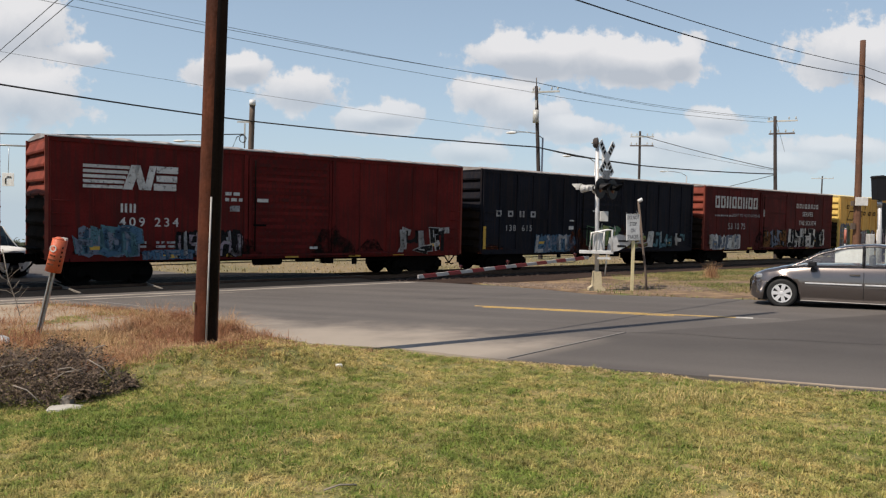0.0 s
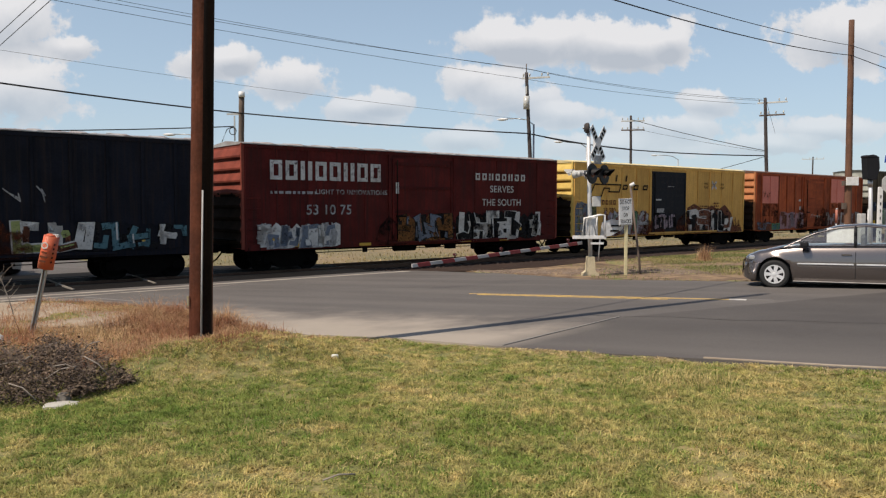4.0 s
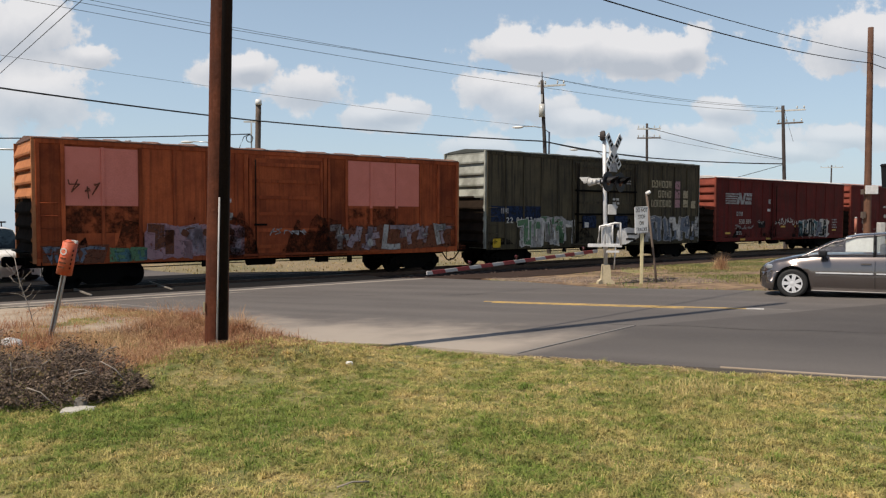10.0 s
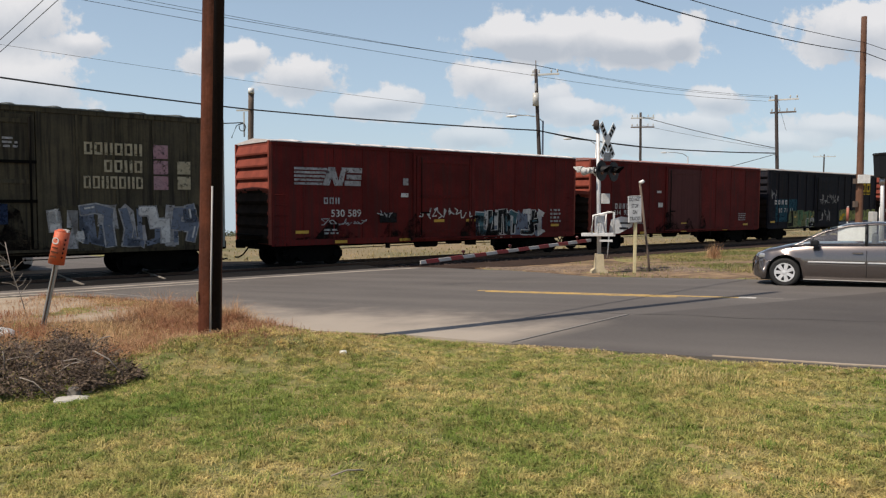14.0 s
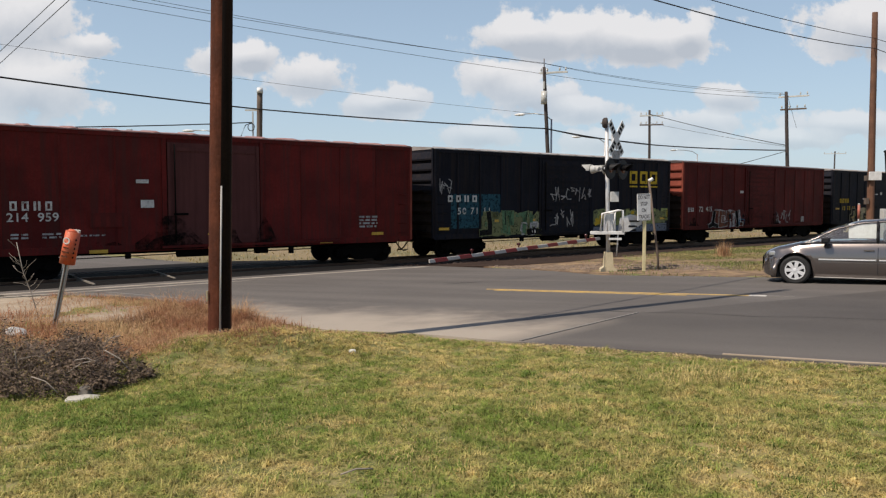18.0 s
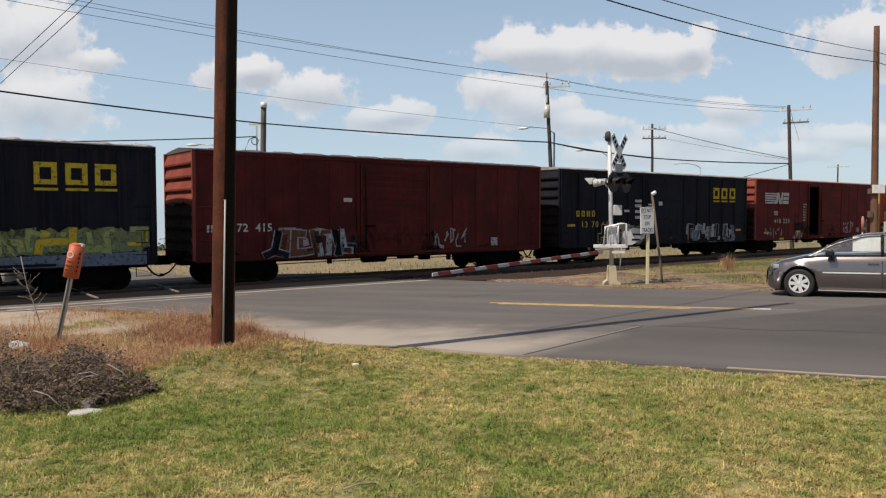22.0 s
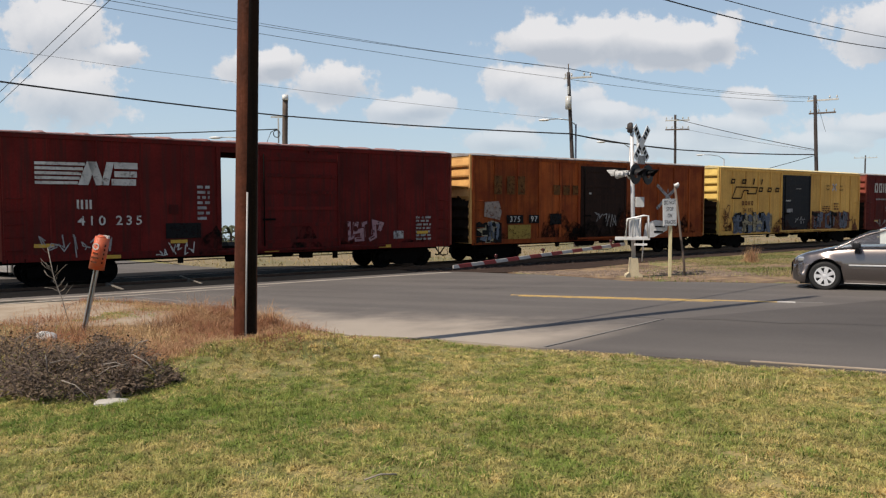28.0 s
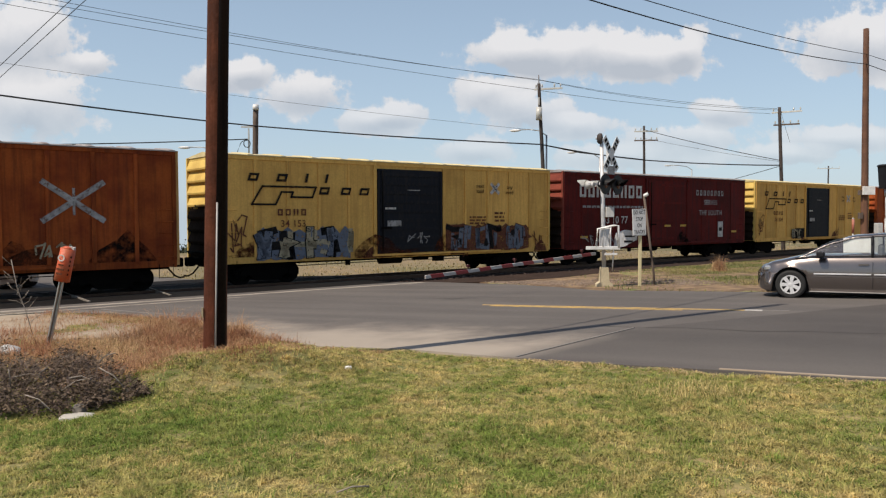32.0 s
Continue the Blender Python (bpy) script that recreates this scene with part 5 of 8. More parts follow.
def striped_emblem(car, x0, x1, z0, z1, worn=False):
    """Level stripes that run into slanted blocks."""
    m = M["decal_grey"] if worn else M["decal_white"]
    w, h = x1 - x0, z1 - z0
    for k in range(5):
        flat(car, "emblem_stripe", rect(x0, x0 + w * (0.40 + 0.018 * k), z0 + h * (0.02 + 0.2 * k), z0 + h * (0.145 + 0.2 * k)), m)
    quads = [rect(x0 + w * 0.40, x0 + w * 0.50, z0, z1, w * 0.09), [(x0 + w * 0.50, z1), (x0 + w * 0.585, z1), (x0 + w * 0.66, z0), (x0 + w * 0.575, z0)], rect(x0 + w * 0.625, x0 + w * 0.70, z0, z1, w * 0.06)]
    quads += [rect(x0 + w * 0.73, x0 + w * 0.98, z0, z0 + h * 0.28), rect(x0 + w * 0.76, x0 + w * 0.99, z0 + h * 0.36, z0 + h * 0.62), rect(x0 + w * 0.76, x1, z0 + h * 0.72, z1)]
    for q in quads:
        flat(car, "emblem_shape", q, m, NEAR_Y - 0.001)


def frame_emblem(car, x0, x1, z0, z1):
    """The black outlined bracket of the yellow cars."""
    w, h = x1 - x0, z1 - z0
    pts = [(x0, z0), (x0 + 0.16 * w, z1), (x1, z1), (x1 - 0.06 * w, z0 + 0.42 * h), (x0 + 0.60 * w, z0 + 0.42 * h), (x0 + 0.63 * w, z0 + 0.70 * h), (x0 + 0.45 * w, z0 + 0.70 * h), (x0 + 0.36 * w, z0), (x0, z0)]
    bm = bmn()
    for (ax, az), (bx, bz) in zip(pts, pts[1:]):
        d = Vector((bx - ax, bz - az)).normalized()
        s, e = Vector((-d.y, d.x)) * 0.035, d * 0.03
        bm.faces.new([bm.verts.new((px, NEAR_Y, pz)) for px, pz in ((ax - e.x + s.x, az - e.y + s.y), (bx + e.x + s.x, bz + e.y + s.y), (bx + e.x - s.x, bz + e.y - s.y), (ax - e.x - s.x, az - e.y - s.y))])
    bmesh.ops.recalc_face_normals(bm, faces=bm.faces)
    part("emblem_frame", bm, M["decal_black"], car)


def cross_mark(car, x, z, r, material, th=0.09, lean=0.75):
    bm = bmn()
    for a in (lean, math.pi - lean):
        c, s = math.cos(a), math.sin(a)
        bm.faces.new([bm.verts.new((x + u * c - v * s, NEAR_Y - (0.001 if a > 1 else 0), z + u * s + v * c)) for u, v in ((-r, -th), (r, -th), (r, th), (-r, th))])
    bmesh.ops.recalc_face_normals(bm, faces=bm.faces)
    part("cross_emblem", bm, material, car)


def yellow_boxcar(label, number, sprayed):
    K, W = M["decal_black"], M["decal_white"]
    c = boxcar(label, "box_yellow", door=(-1.6, 1.56), door_colour="door_navy", roof="yellow_roof", posts=13, ribs=9, end_colour="lit_end_yellow")
    for x, wide in ((-6.8, 0.36), (-5.75, 0.38), (-4.75, 0.10), (-3.95, 0.10)):
        if wide > 0.2:
            open_frame(c, "word_frame", x, x + wide, 3.70, 3.98, 0.085, K, 0.09)
        else:
            flat(c, "word_bar", rect(x + 0.1, x + 0.1 + wide, 3.69, 4.02, 0.08), K)
    for x in (-4.1, -3.2, -2.4):
        open_frame(c, "word_frame", x, x + 0.40, 3.26, 3.54, 0.085, K, 0.08)
    frame_emblem(c, -6.65, -4.2, 2.88, 3.52)
    blocks(c, "mark_block", -5.7, -4.5, 2.48, 2.72, 4, M["decal_brown"], 0.35)
    letter(c, number, -5.1, 2.18, 0.34, M["decal_brown"])
    cross_mark(c, 4.42, 3.66, 0.33, W, 0.07)
    cross_mark(c, 4.42, 3.66, 0.18, K, 0.03)
    letter(c, "next\nload", 3.58, 3.64, 0.23, K)
    letter(c, "any\nroad", 5.28, 3.62, 0.23, K)
    flat(c, "notice", rect(-1.25, -0.75, 2.72, 2.80), W, -1.54)
    flat(c, "notice", rect(-1.15, -0.50, 2.05, 2.28), M["decal_grey"], -1.54)
    flat(c, "notice", rect(-0.2, 0.4, 3.48, 3.52), M["decal_grey"], -1.54)
    small_print(c, 3.0, 3.9, 2.1, 2.5, 3, M["decal_brown"], 5)
    small_print(c, 4.4, 5.0, 2.2, 2.7, 3, M["decal_brown"], 6)
    for x0, z in ((-7.5, 1.7), (6.9, 1.4), (-7.3, 2.0), (2.6, 1.2)):
        scrawl(c, x0 - 0.2, x0 + 0.5, z - 0.5, z + 0.5, 2, M["decal_brown"], int(x0 * 10) + 90, th=0.05)
    for x, sx in ((-1.7, 0.5), (2.4, 0.4), (7.2, 0.4)):
        flat(c, "rust_stain", [(x - sx, 0.82), (x + sx, 0.82), (x + sx * 0.8, 1.1), (x + sx * 0.2, 1.35), (x - sx * 0.4, 1.2), (x - sx * 0.9, 1.0)], M["decal_brown"], -1.478)
    sprayed(c)
    return c


def plates(c, spots):
    for x, z in spots:
        part("reflector", cached("reflector", lambda: box(bmn(), -0.26, 0.26, -1.517, -1.509, -0.055, 0.055), M["yellow_plate"]), None, c, "yellow reflective strip", pose(x, 0, z))


def grime(c, seed, n, material, top=2.2):
    """Ragged dirty stains on the lower side and round the door."""
    rnd = random.Random(seed)
    for k in range(n):
        cx, w, h = rnd.uniform(-7.2, 7.2), rnd.uniform(0.35, 1.1), rnd.uniform(0.3, top - 0.9)
        if k < 2:
            cx, h = (-1.7, 1.6)[k] + rnd.uniform(-0.2, 0.2), h + 0.6
        m = 7
        up = [(cx + w * (1 - 2 * q / m), 0.86 + h * math.sin(math.pi * (q + 0.6) / (m + 1.2)) * rnd.uniform(0.55, 1.0)) for q in range(m + 1)]
        flat(c, "grime_stain", [(cx - w, 0.84), (cx + w, 0.84)] + up, M[material], -1.464 - 0.0015 * (k % 3) if abs(cx) > 2.4 else -1.539)


def build_train():
    W, Y, G, K, S = M["decal_white"], M["decal_yellow"], M["decal_grey"], M["decal_black"], M["decal_slate"]
    DOOR = (-1.65, 1.6)
    smooth = dict(posts=12, post_w=0.05, post_d=0.022)

    CARS["Z"] = boxcar("dark red steel boxcar, rolling on the track", "ns_red", door=DOOR, **smooth)

    a = CARS["A"] = boxcar("dark red steel boxcar with white striped emblem and sprayed graffiti", "ns_red", door=DOOR, ribs=13, **smooth)
    striped_emblem(a, -6.84, -4.03, 3.07, 3.85)
    blocks(a, "mark_block", -5.77, -5.25, 2.34, 2.62, 2, W)
    letter(a, "409 234", -4.90, 2.03, 0.40, W, gap=1.42)
    graffiti(a, -6.96, -5.2, 0.92, 1.95, 3, M["decal_blue"], M["decal_teal"], 11, fill2=M["decal_slate"])
    graffiti(a, -5.1, -3.6, 0.82, 1.15, 4, M["decal_slate"], M["decal_blue"], 12)
    graffiti(a, -4.1, -1.9, 0.86, 1.85, 6, M["decal_lilac"], K, 13, fill2=G)
    graffiti(a, 4.75, 6.97, 0.86, 2.0, 3, K, G, 14, fill2=G, cloud=M["ns_red"])
    small_print(a, -5.77, -5.0, 1.22, 1.48, 2, G, 1), small_print(a, -4.7, -4.0, 1.22, 1.48, 2, G, 2)
    small_print(a, -2.46, -1.86, 2.8, 3.2, 2, W, 3)
    flat(a, "notice", rect(-2.3, -1.95, 2.45, 2.65), G), flat(a, "notice", rect(-1.35, -0.94, 2.8, 2.92), W, -1.56), flat(a, "notice", rect(0.68, 1.0, 1.13, 1.22), W, -1.56)
    plates(a, ((-6.5, 1.22), (-4.3, 0.93), (-2.15, 0.95), (0.0, 0.87), (2.6, 0.87), (4.6, 0.9), (6.4, 1.25)))

    b = CARS["B"] = boxcar("dark blue steel boxcar with pale number and bright graffiti", "csx_blue", door=DOOR, posts=14, ribs=11)
    blocks(b, "mark_block", -7.0, -4.2, 2.50, 2.78, 4, G, 0.55)
    letter(b, "138  615", -5.62, 1.98, 0.38, G, gap=1.25)
    flat(b, "notice", rect(-5.0, -3.7, 2.42, 2.86), M["csx_dark"], NEAR_Y + 0.004)
    part("corner_strip", box(bmn(), -7.73, -7.58, -1.52, -1.512, 1.05, 2.05), M["yellow_plate"], b, "yellow painted corner strip")
    graffiti(b, -4.53, -2.03, 0.84, 1.74, 5, M["decal_slate"], M["decal_blue"], 21, fill2=G)
    graffiti(b, -1.08, 1.3, 1.12, 2.2, 4, M["decal_lime"], M["decal_green"], 22, y=-1.545, fill2=K)
    scrawl(b, -0.4, 1.2, 1.8, 2.3, 4, W, 23, y=-1.55)
    graffiti(b, 2.0, 3.8, 0.98, 2.0, 2, M["decal_brown"], W, 24, fill2=M["decal_lime"], cloud=M["csx_blue"])
    graffiti(b, 3.8, 6.9, 0.98, 1.9, 4, M["decal_teal"], K, 25, fill2=W, cloud=M["csx_blue"])
    scrawl(b, 1.9, 2.9, 2.5, 3.0, 2, G, 26)
    flat(b, "notice", rect(-2.35, -2.01, 1.95, 2.12), W), flat(b, "notice", rect(-2.3, -2.0, 2.35, 2.42), W), flat(b, "notice", rect(-0.7, -0.2, 2.85, 2.93), W, -1.56)
    plates(b, ((-4.2, 1.32), (-2.2, 1.35), (0.3, 1.02), (3.1, 1.3), (5.6, 1.3)))

    c = CARS["C"] = boxcar("maroon steel boxcar with large white letter blocks and graffiti", "dark_red", door=(-1.65, 1.45), ribs=4, **smooth)
    blocks(c, "word_block", -6.81, -2.05, 3.35, 4.05, 8, W, 0.22)
    small_print(c, -6.8, -5.0, 2.84, 3.02, 1, G, 31)
    letter(c, "LIGHT TO INNOVATIONS", -3.45, 2.92, 0.25, G, gap=1.1)
    letter(c, "53 10 75", -4.45, 2.24, 0.52, G)
    blocks(c, "word_block", 2.7, 5.8, 3.55, 3.85, 8, W, 0.35)
    letter(c, "SERVES", 4.25, 3.15, 0.42, W, 1.05)
    letter(c, "THE SOUTH", 4.25, 2.55, 0.42, W, 1.0)
    graffiti(c, -7.2, -4.0, 0.84, 1.8, 4, M["decal_slate"], G, 32, fill2=W)
    graffiti(c, -1.4, 1.35, 0.9, 2.1, 4, M["decal_slate"], K, 33, y=-1.55, fill2=M["decal_fade"])
    graffiti(c, 1.6, 6.34, 0.86, 2.2, 5, M["decal_grime"], W, 34, fill2=K, cloud=K)
    plates(c, ((-6.76, 1.2), (-5.6, 0.95), (-2.9, 0.9), (2.2, 0.9), (4.4, 0.9), (5.2, 1.35)))
    for z in (2.9, 3.1):
        flat(c, "notice", rect(-1.5, -1.35, z, z + 0.25), W, -1.56)

    def spray_d(c):
        graffiti(c, -7.7, -6.2, 0.84, 2.7, 2, M["decal_olive"], M["decal_slate"], 41, fill2=G)
        graffiti(c, -5.6, -1.95, 0.82, 2.2, 5, G, M["decal_brown"], 42, fill2=M["decal_green"], cloud=M["decal_lilac"])
        graffiti(c, -1.5, 0.5, 1.1, 2.0, 4, M["decal_lilac"], K, 43, y=-1.545)
        flat(c, "spray_cloud", [(1.5, 0.82), (6.9, 0.82), (6.9, 1.3), (6.5, 1.2), (6.3, 2.0), (5.6, 2.5), (4.9, 2.2), (4.2, 2.45), (3.4, 2.2), (2.4, 2.55), (1.7, 2.3)], M["decal_brown"], NEAR_Y - 0.001)
        graffiti(c, 1.7, 6.1, 0.86, 2.25, 4, M["decal_brown"], W, 44, fill2=K, cloud=K)
    CARS["D"] = yellow_boxcar("yellow steel boxcar with a black sliding door and long graffiti", "38 580", spray_d)

    e = CARS["E"] = boxcar("rusty orange boxcar with faded pink patches and graffiti", "faded_orange", door=(-1.34, 1.5), posts=14, post_at=(-7.69, -7.03, -4.86, -3.80, -2.73, -1.75, 1.75, 2.49, 5.88, 6.75, 7.69), post_w=0.11, ribs=6, roof="rust_roof", end_colour="lit_end_orange")
    for x in (-5.94, 3.56, 4.72):
        part("post", box(bmn(), x - 0.05, x + 0.05, -1.50, -1.455, 1.02, 2.6, 0.008), M["faded_orange"], e)
        part("post", box(bmn(), x - 0.05, x + 0.05, -1.50, -1.455, 2.6, 4.40, 0.008), M["patch_pink"], e)
    P = M["patch_pink"]
    for x0, x1, z0, z1 in ((-6.97, -5.98, 2.6, 4.38), (-5.90, -4.91, 2.6, 4.38), (2.55, 3.5, 2.68, 4.4), (3.62, 4.66, 2.68, 4.4), (4.78, 5.8, 2.68, 4.4)):
        flat(e, "paint_patch", rect(x0, x1, z0, z1), P, -1.464, "faded pink paint patch")
    for x0, x1 in ((-6.97, -5.98), (-5.90, -4.91), (2.55, 3.5), (3.62, 4.66)):
        flat(e, "rust_patch", rect(x0, x1, 1.75, 2.58), M["decal_rust"], -1.464, "dark rusty band")
    graffiti(e, -4.76, -1.5, 0.86, 2.05, 4, M["decal_lilac"], M["decal_pink"], 51, fill2=M["decal_brown"])
    graffiti(e, 1.7, 7.38, 0.95, 2.0, 7, M["decal_lilac"], M["decal_brown"], 52, fill2=G)
    graffiti(e, -5.79, -4.76, 0.84, 1.3, 2, M["decal_teal"], M["decal_green"], 53)
    graffiti(e, -7.6, -6.0, 0.82, 1.4, 2, M["decal_slate"], M["decal_brown"], 54)
    scrawl(e, -6.9, -5.9, 2.8, 3.4, 3, M["decal_brown"], 55), scrawl(e, -0.7, 0.9, 1.6, 1.85, 5, G, 56, y=-1.55)
    flat(e, "notice", rect(-2.25, -1.95, 2.75, 2.88), W), flat(e, "notice", rect(-2.15, -1.9, 2.15, 2.4), W)

    f = CARS["F"] = boxcar("tall olive boxcar with double plug doors and pale letter blocks", "olive", H=5.18, door=(-2.3, -0.2), second_door=2.25, posts=15, post_w=0.07, ribs=3, roof="olive_roof", header=0.3, end_colour="end_grey")
    TAN = M["decal_tan"]
    blocks(f, "word_block", 3.53, 5.25, 3.84, 4.22, 6, TAN, 0.2)
    blocks(f, "word_block", 4.08, 5.25, 3.31, 3.69, 4, TAN, 0.2)
    blocks(f, "word_block", 3.50, 5.25, 2.80, 3.18, 7, TAN, 0.2)
    for z in (2.78, 3.28, 3.78):
        flat(f, "paint_square", rect(5.53, 5.98, z, z + 0.44), M["decal_pink"])
    for x, z in ((6.27, 2.8), (6.27, 3.3), (7.0, 2.75)):
        flat(f, "paint_square", rect(x, x + 0.42, z, z + 0.42), TAN)
    graffiti(f, -5.9, -2.4, 0.86, 2.2, 4, G, W, 61, fill2=M["decal_green"], cloud=M["olive"])
    graffiti(f, -4.6, -3.0, 1.9, 2.3, 2, M["decal_green"], G, 62)
    graffiti(f, 2.6, 7.5, 0.84, 2.4, 6, S, G, 63, fill2=W, cloud=M["olive"])
    letter(f, "22 81 73", -5.85, 2.10, 0.36, W, gap=1.25)
    blocks(f, "mark_block", -6.95, -6.45, 2.42, 2.66, 2, G, 0.3)
    flat(f, "paint_band", rect(-7.5, -4.45, 2.05, 2.75), M["decal_navy"], -1.463)
    for x in (-1.8, 0.55):
        part("door_box", box(bmn(), x, x + 0.95, -1.60, -1.54, 1.72, 2.32, 0.01), M["decal_navy"], f, "dark blue door gear box")
        flat(f, "notice", rect(x + 0.1, x + 0.4, 1.75, 2.0), W, -1.605)
    for x in (-2.2, -0.35, 0.0, 2.1):
        part("door_rod", tube(bmn(), (x, -1.58, 1.0), (x, -1.58, 4.85), 0.03, n=8), M["black_iron"], f)
    for z in (3.5, 2.35):
        part("door_rail", box(bmn(), -2.3, 2.25, -1.575, -1.535, z, z + 0.09), M["black_iron"], f)
    small_print(f, 0.9, 1.8, 3.95, 4.3, 3, G, 64, y=-1.53), small_print(f, 0.4, 0.9, 2.7, 3.3, 3, W, 65, y=-1.545)
    flat(f, "paint_square", rect(-7.42, -6.97, 0.9, 1.3), Y)

    g = CARS["G"] = boxcar("dark red steel boxcar with worn white striped emblem and outlined graffiti", "bright_red", door=(-1.55, 1.32), ribs=3, roof="pale_roof", **smooth)
    striped_emblem(g, -6.9, -4.09, 3.03, 3.72, True)
    blocks(g, "mark_block", -5.72, -5.0, 2.34, 2.58, 3, G)
    letter(g, "530 589", -4.78, 1.97, 0.38, W)
    scrawl(g, -5.8, -3.8, 1.5, 1.78, 6, G, 71), scrawl(g, -3.4, -2.7, 1.8, 2.1, 3, G, 72), scrawl(g, -1.44, 1.3, 1.73, 2.2, 9, W, 73, y=-1.55, th=0.05)
    graffiti(g, 1.57, 5.56, 0.84, 2.15, 6, K, W, 74, fill2=M["decal_teal"], cloud=S)
    small_print(g, -5.7, -5.1, 1.2, 1.45, 2, G, 75), small_print(g, 6.1, 6.8, 1.5, 2.2, 4, G, 76)
    flat(g, "notice", rect(-2.2, -1.95, 3.1, 3.38), G), flat(g, "notice", rect(-2.3, -1.95, 2.62, 2.78), W)
    flat(g, "dark_panel", rect(-3.3, -2.5, 1.6, 2.0), K)
    plates(g, ((-6.6, 1.3), (-5.0, 0.9), (-2.1, 0.9), (-0.4, 1.65), (1.3, 1.65), (6.4, 1.36)))

    h = CARS["H"] = boxcar("plain reddish-brown steel boxcar with a greyer door", "bright_red", door=(-1.64, 1.47), door_colour="door_brown", ribs=2, posts=9, post_w=0.05, post_d=0.022, roof="red_roof")
    blocks(h, "mark_block", -6.0, -4.8, 2.13, 2.40, 4, W, 0.4)
    letter(h, "214  959", -5.42, 1.92, 0.36, W)
    flat(h, "dark_panel", rect(-3.93, -2.84, 1.6, 2.05), M["dark_red"])
    small_print(h, -6.0, -5.5, 1.3, 1.5, 2, G, 81), small_print(h, -5.2, -4.7, 1.3, 1.5, 2, G, 82), small_print(h, -4.2, -3.4, 1.33, 1.42, 1, G, 83)
    flat(h, "notice", rect(-2.58, -2.2, 2.98, 3.1), W), flat(h, "notice", rect(-2.45, -2.05, 2.2, 2.45), W)
    small_print(h, 5.4, 6.2, 1.4, 1.9, 4, G, 84)
    plates(h, ((-7.4, 0.93), (-3.7, 0.85), (-0.1, 1.28), (-0.1, 0.87), (4.0, 0.9), (6.2, 1.15)))

    i = CARS["I"] = boxcar("dark blue boxcar with yellow letter blocks and green graffiti", "csx_blue", door=(-1.75, 1.6), posts=14, ribs=12)
    flat(i, "paint_panel", rect(-6.9, -4.1, 1.25, 2.72), M["decal_petrol"], -1.464)
    blocks(i, "mark_block", -7.1, -5.37, 2.38, 2.66, 4, W, 0.45)
    letter(i, "50 71 11", -5.68, 1.98, 0.40, W, 1.0, gap=1.3)
    for x in (4.43, 5.25, 6.05):
        open_frame(i, "word_frame", x, x + 0.6, 3.32, 3.98, 0.15, Y)
        flat(i, "word_bar", rect(x, x + 0.62, 3.14, 3.22), Y)
    graffiti(i, -5.3, -1.8, 0.82, 2.0, 4, M["decal_green"], M["decal_olive"], 91, fill2=K)
    graffiti(i, -2.9, -1.9, 0.84, 1.5, 2, G, W, 92)
    graffiti(i, 1.75, 7.4, 1.2, 2.05, 6, M["decal_lime"], M["decal_olive"], 93, fill2=Y)
    flat(i, "spray_band", [(1.7, 0.84), (7.5, 0.84), (7.5, 1.25), (1.7, 1.15)], S)
    scrawl(i, -1.2, 1.5, 2.4, 3.1, 8, G, 94, y=-1.55, th=0.05), scrawl(i, -1.2, 0.4, 1.2, 2.05, 5, G, 95, y=-1.55, th=0.05)
    scrawl(i, -7.6, -6.9, 2.7, 3.4, 3, G, 96)
    plates(i, ((-7.3, 1.25), (-4.3, 1.55), (-2.4, 1.55), (7.2, 1.5)))

    j = CARS["J"] = boxcar("brown-red steel boxcar with white numbers and outlined graffiti", "dark_red", door=(-1.6, 1.6), posts=12, post_w=0.06, post_d=0.03, ribs=12, roof="dark_roof")
    blocks(j, "mark_block", -7.4, -6.8, 1.82, 2.06, 2, W, 0.3)
    letter(j, "72  415", -5.75, 1.95, 0.40, W)
    graffiti(j, -5.37, -1.74, 0.84, 1.95, 4, M["decal_brown"], G, 101, fill2=K, cloud=M["dark_red"])
    graffiti(j, -2.4, -1.8, 0.95, 1.4, 1, M["decal_blue"], K, 102)
    scrawl(j, 1.75, 3.5, 1.0, 1.85, 6, G, 103, th=0.05)
    flat(j, "notice", rect(4.84, 5.22, 1.07, 1.42), G), flat(j, "notice", rect(-2.3, -1.95, 2.9, 3.05), W)
    scrawl(j, -1.3, 1.3, 1.1, 2.0, 7, M["dark_red"], 104, y=-1.55, th=0.08)

    k = CARS["K"] = boxcar("dark blue steel boxcar with yellow letter blocks and grey graffiti", "csx_dark", door=(-1.7, 1.7), posts=14, ribs=4)
    blocks(k, "mark_block", -6.75, -5.32, 2.32, 2.60, 4, Y, 0.4)
    letter(k, "13 70 61", -5.45, 1.92, 0.40, Y, gap=1.38)
    for x in (4.35, 5.15, 5.95):
        open_frame(k, "word_frame", x, x + 0.58, 3.32, 3.95, 0.15, Y)
        flat(k, "word_bar", rect(x, x + 0.6, 3.14, 3.22), Y)
    graffiti(k, -5.2, -1.92, 0.84, 2.0, 5, M["decal_olive"], M["decal_tan"], 111, fill2=K, cloud=K)
    graffiti(k, 1.75, 6.3, 0.84, 1.95, 6, M["decal_slate"], G, 112, fill2=K, cloud=K)
    for z in (2.2, 2.5, 2.8, 3.05):
        flat(k, "notice", rect(-2.45, -1.95, z, z + 0.14), W)
    flat(k, "notice", rect(-1.5, -1.0, 2.9, 2.98), W, -1.56), flat(k, "notice", rect(-0.6, -0.3, 2.9, 3.1), W, -1.56), flat(k, "notice", rect(-3.3, -2.9, 2.55, 2.66), W)
    plates(k, ((-7.1, 1.9), (-4.7, 1.3), (-2.5, 1.2), (0.4, 1.2), (3.9, 1.25), (6.9, 1.5)))

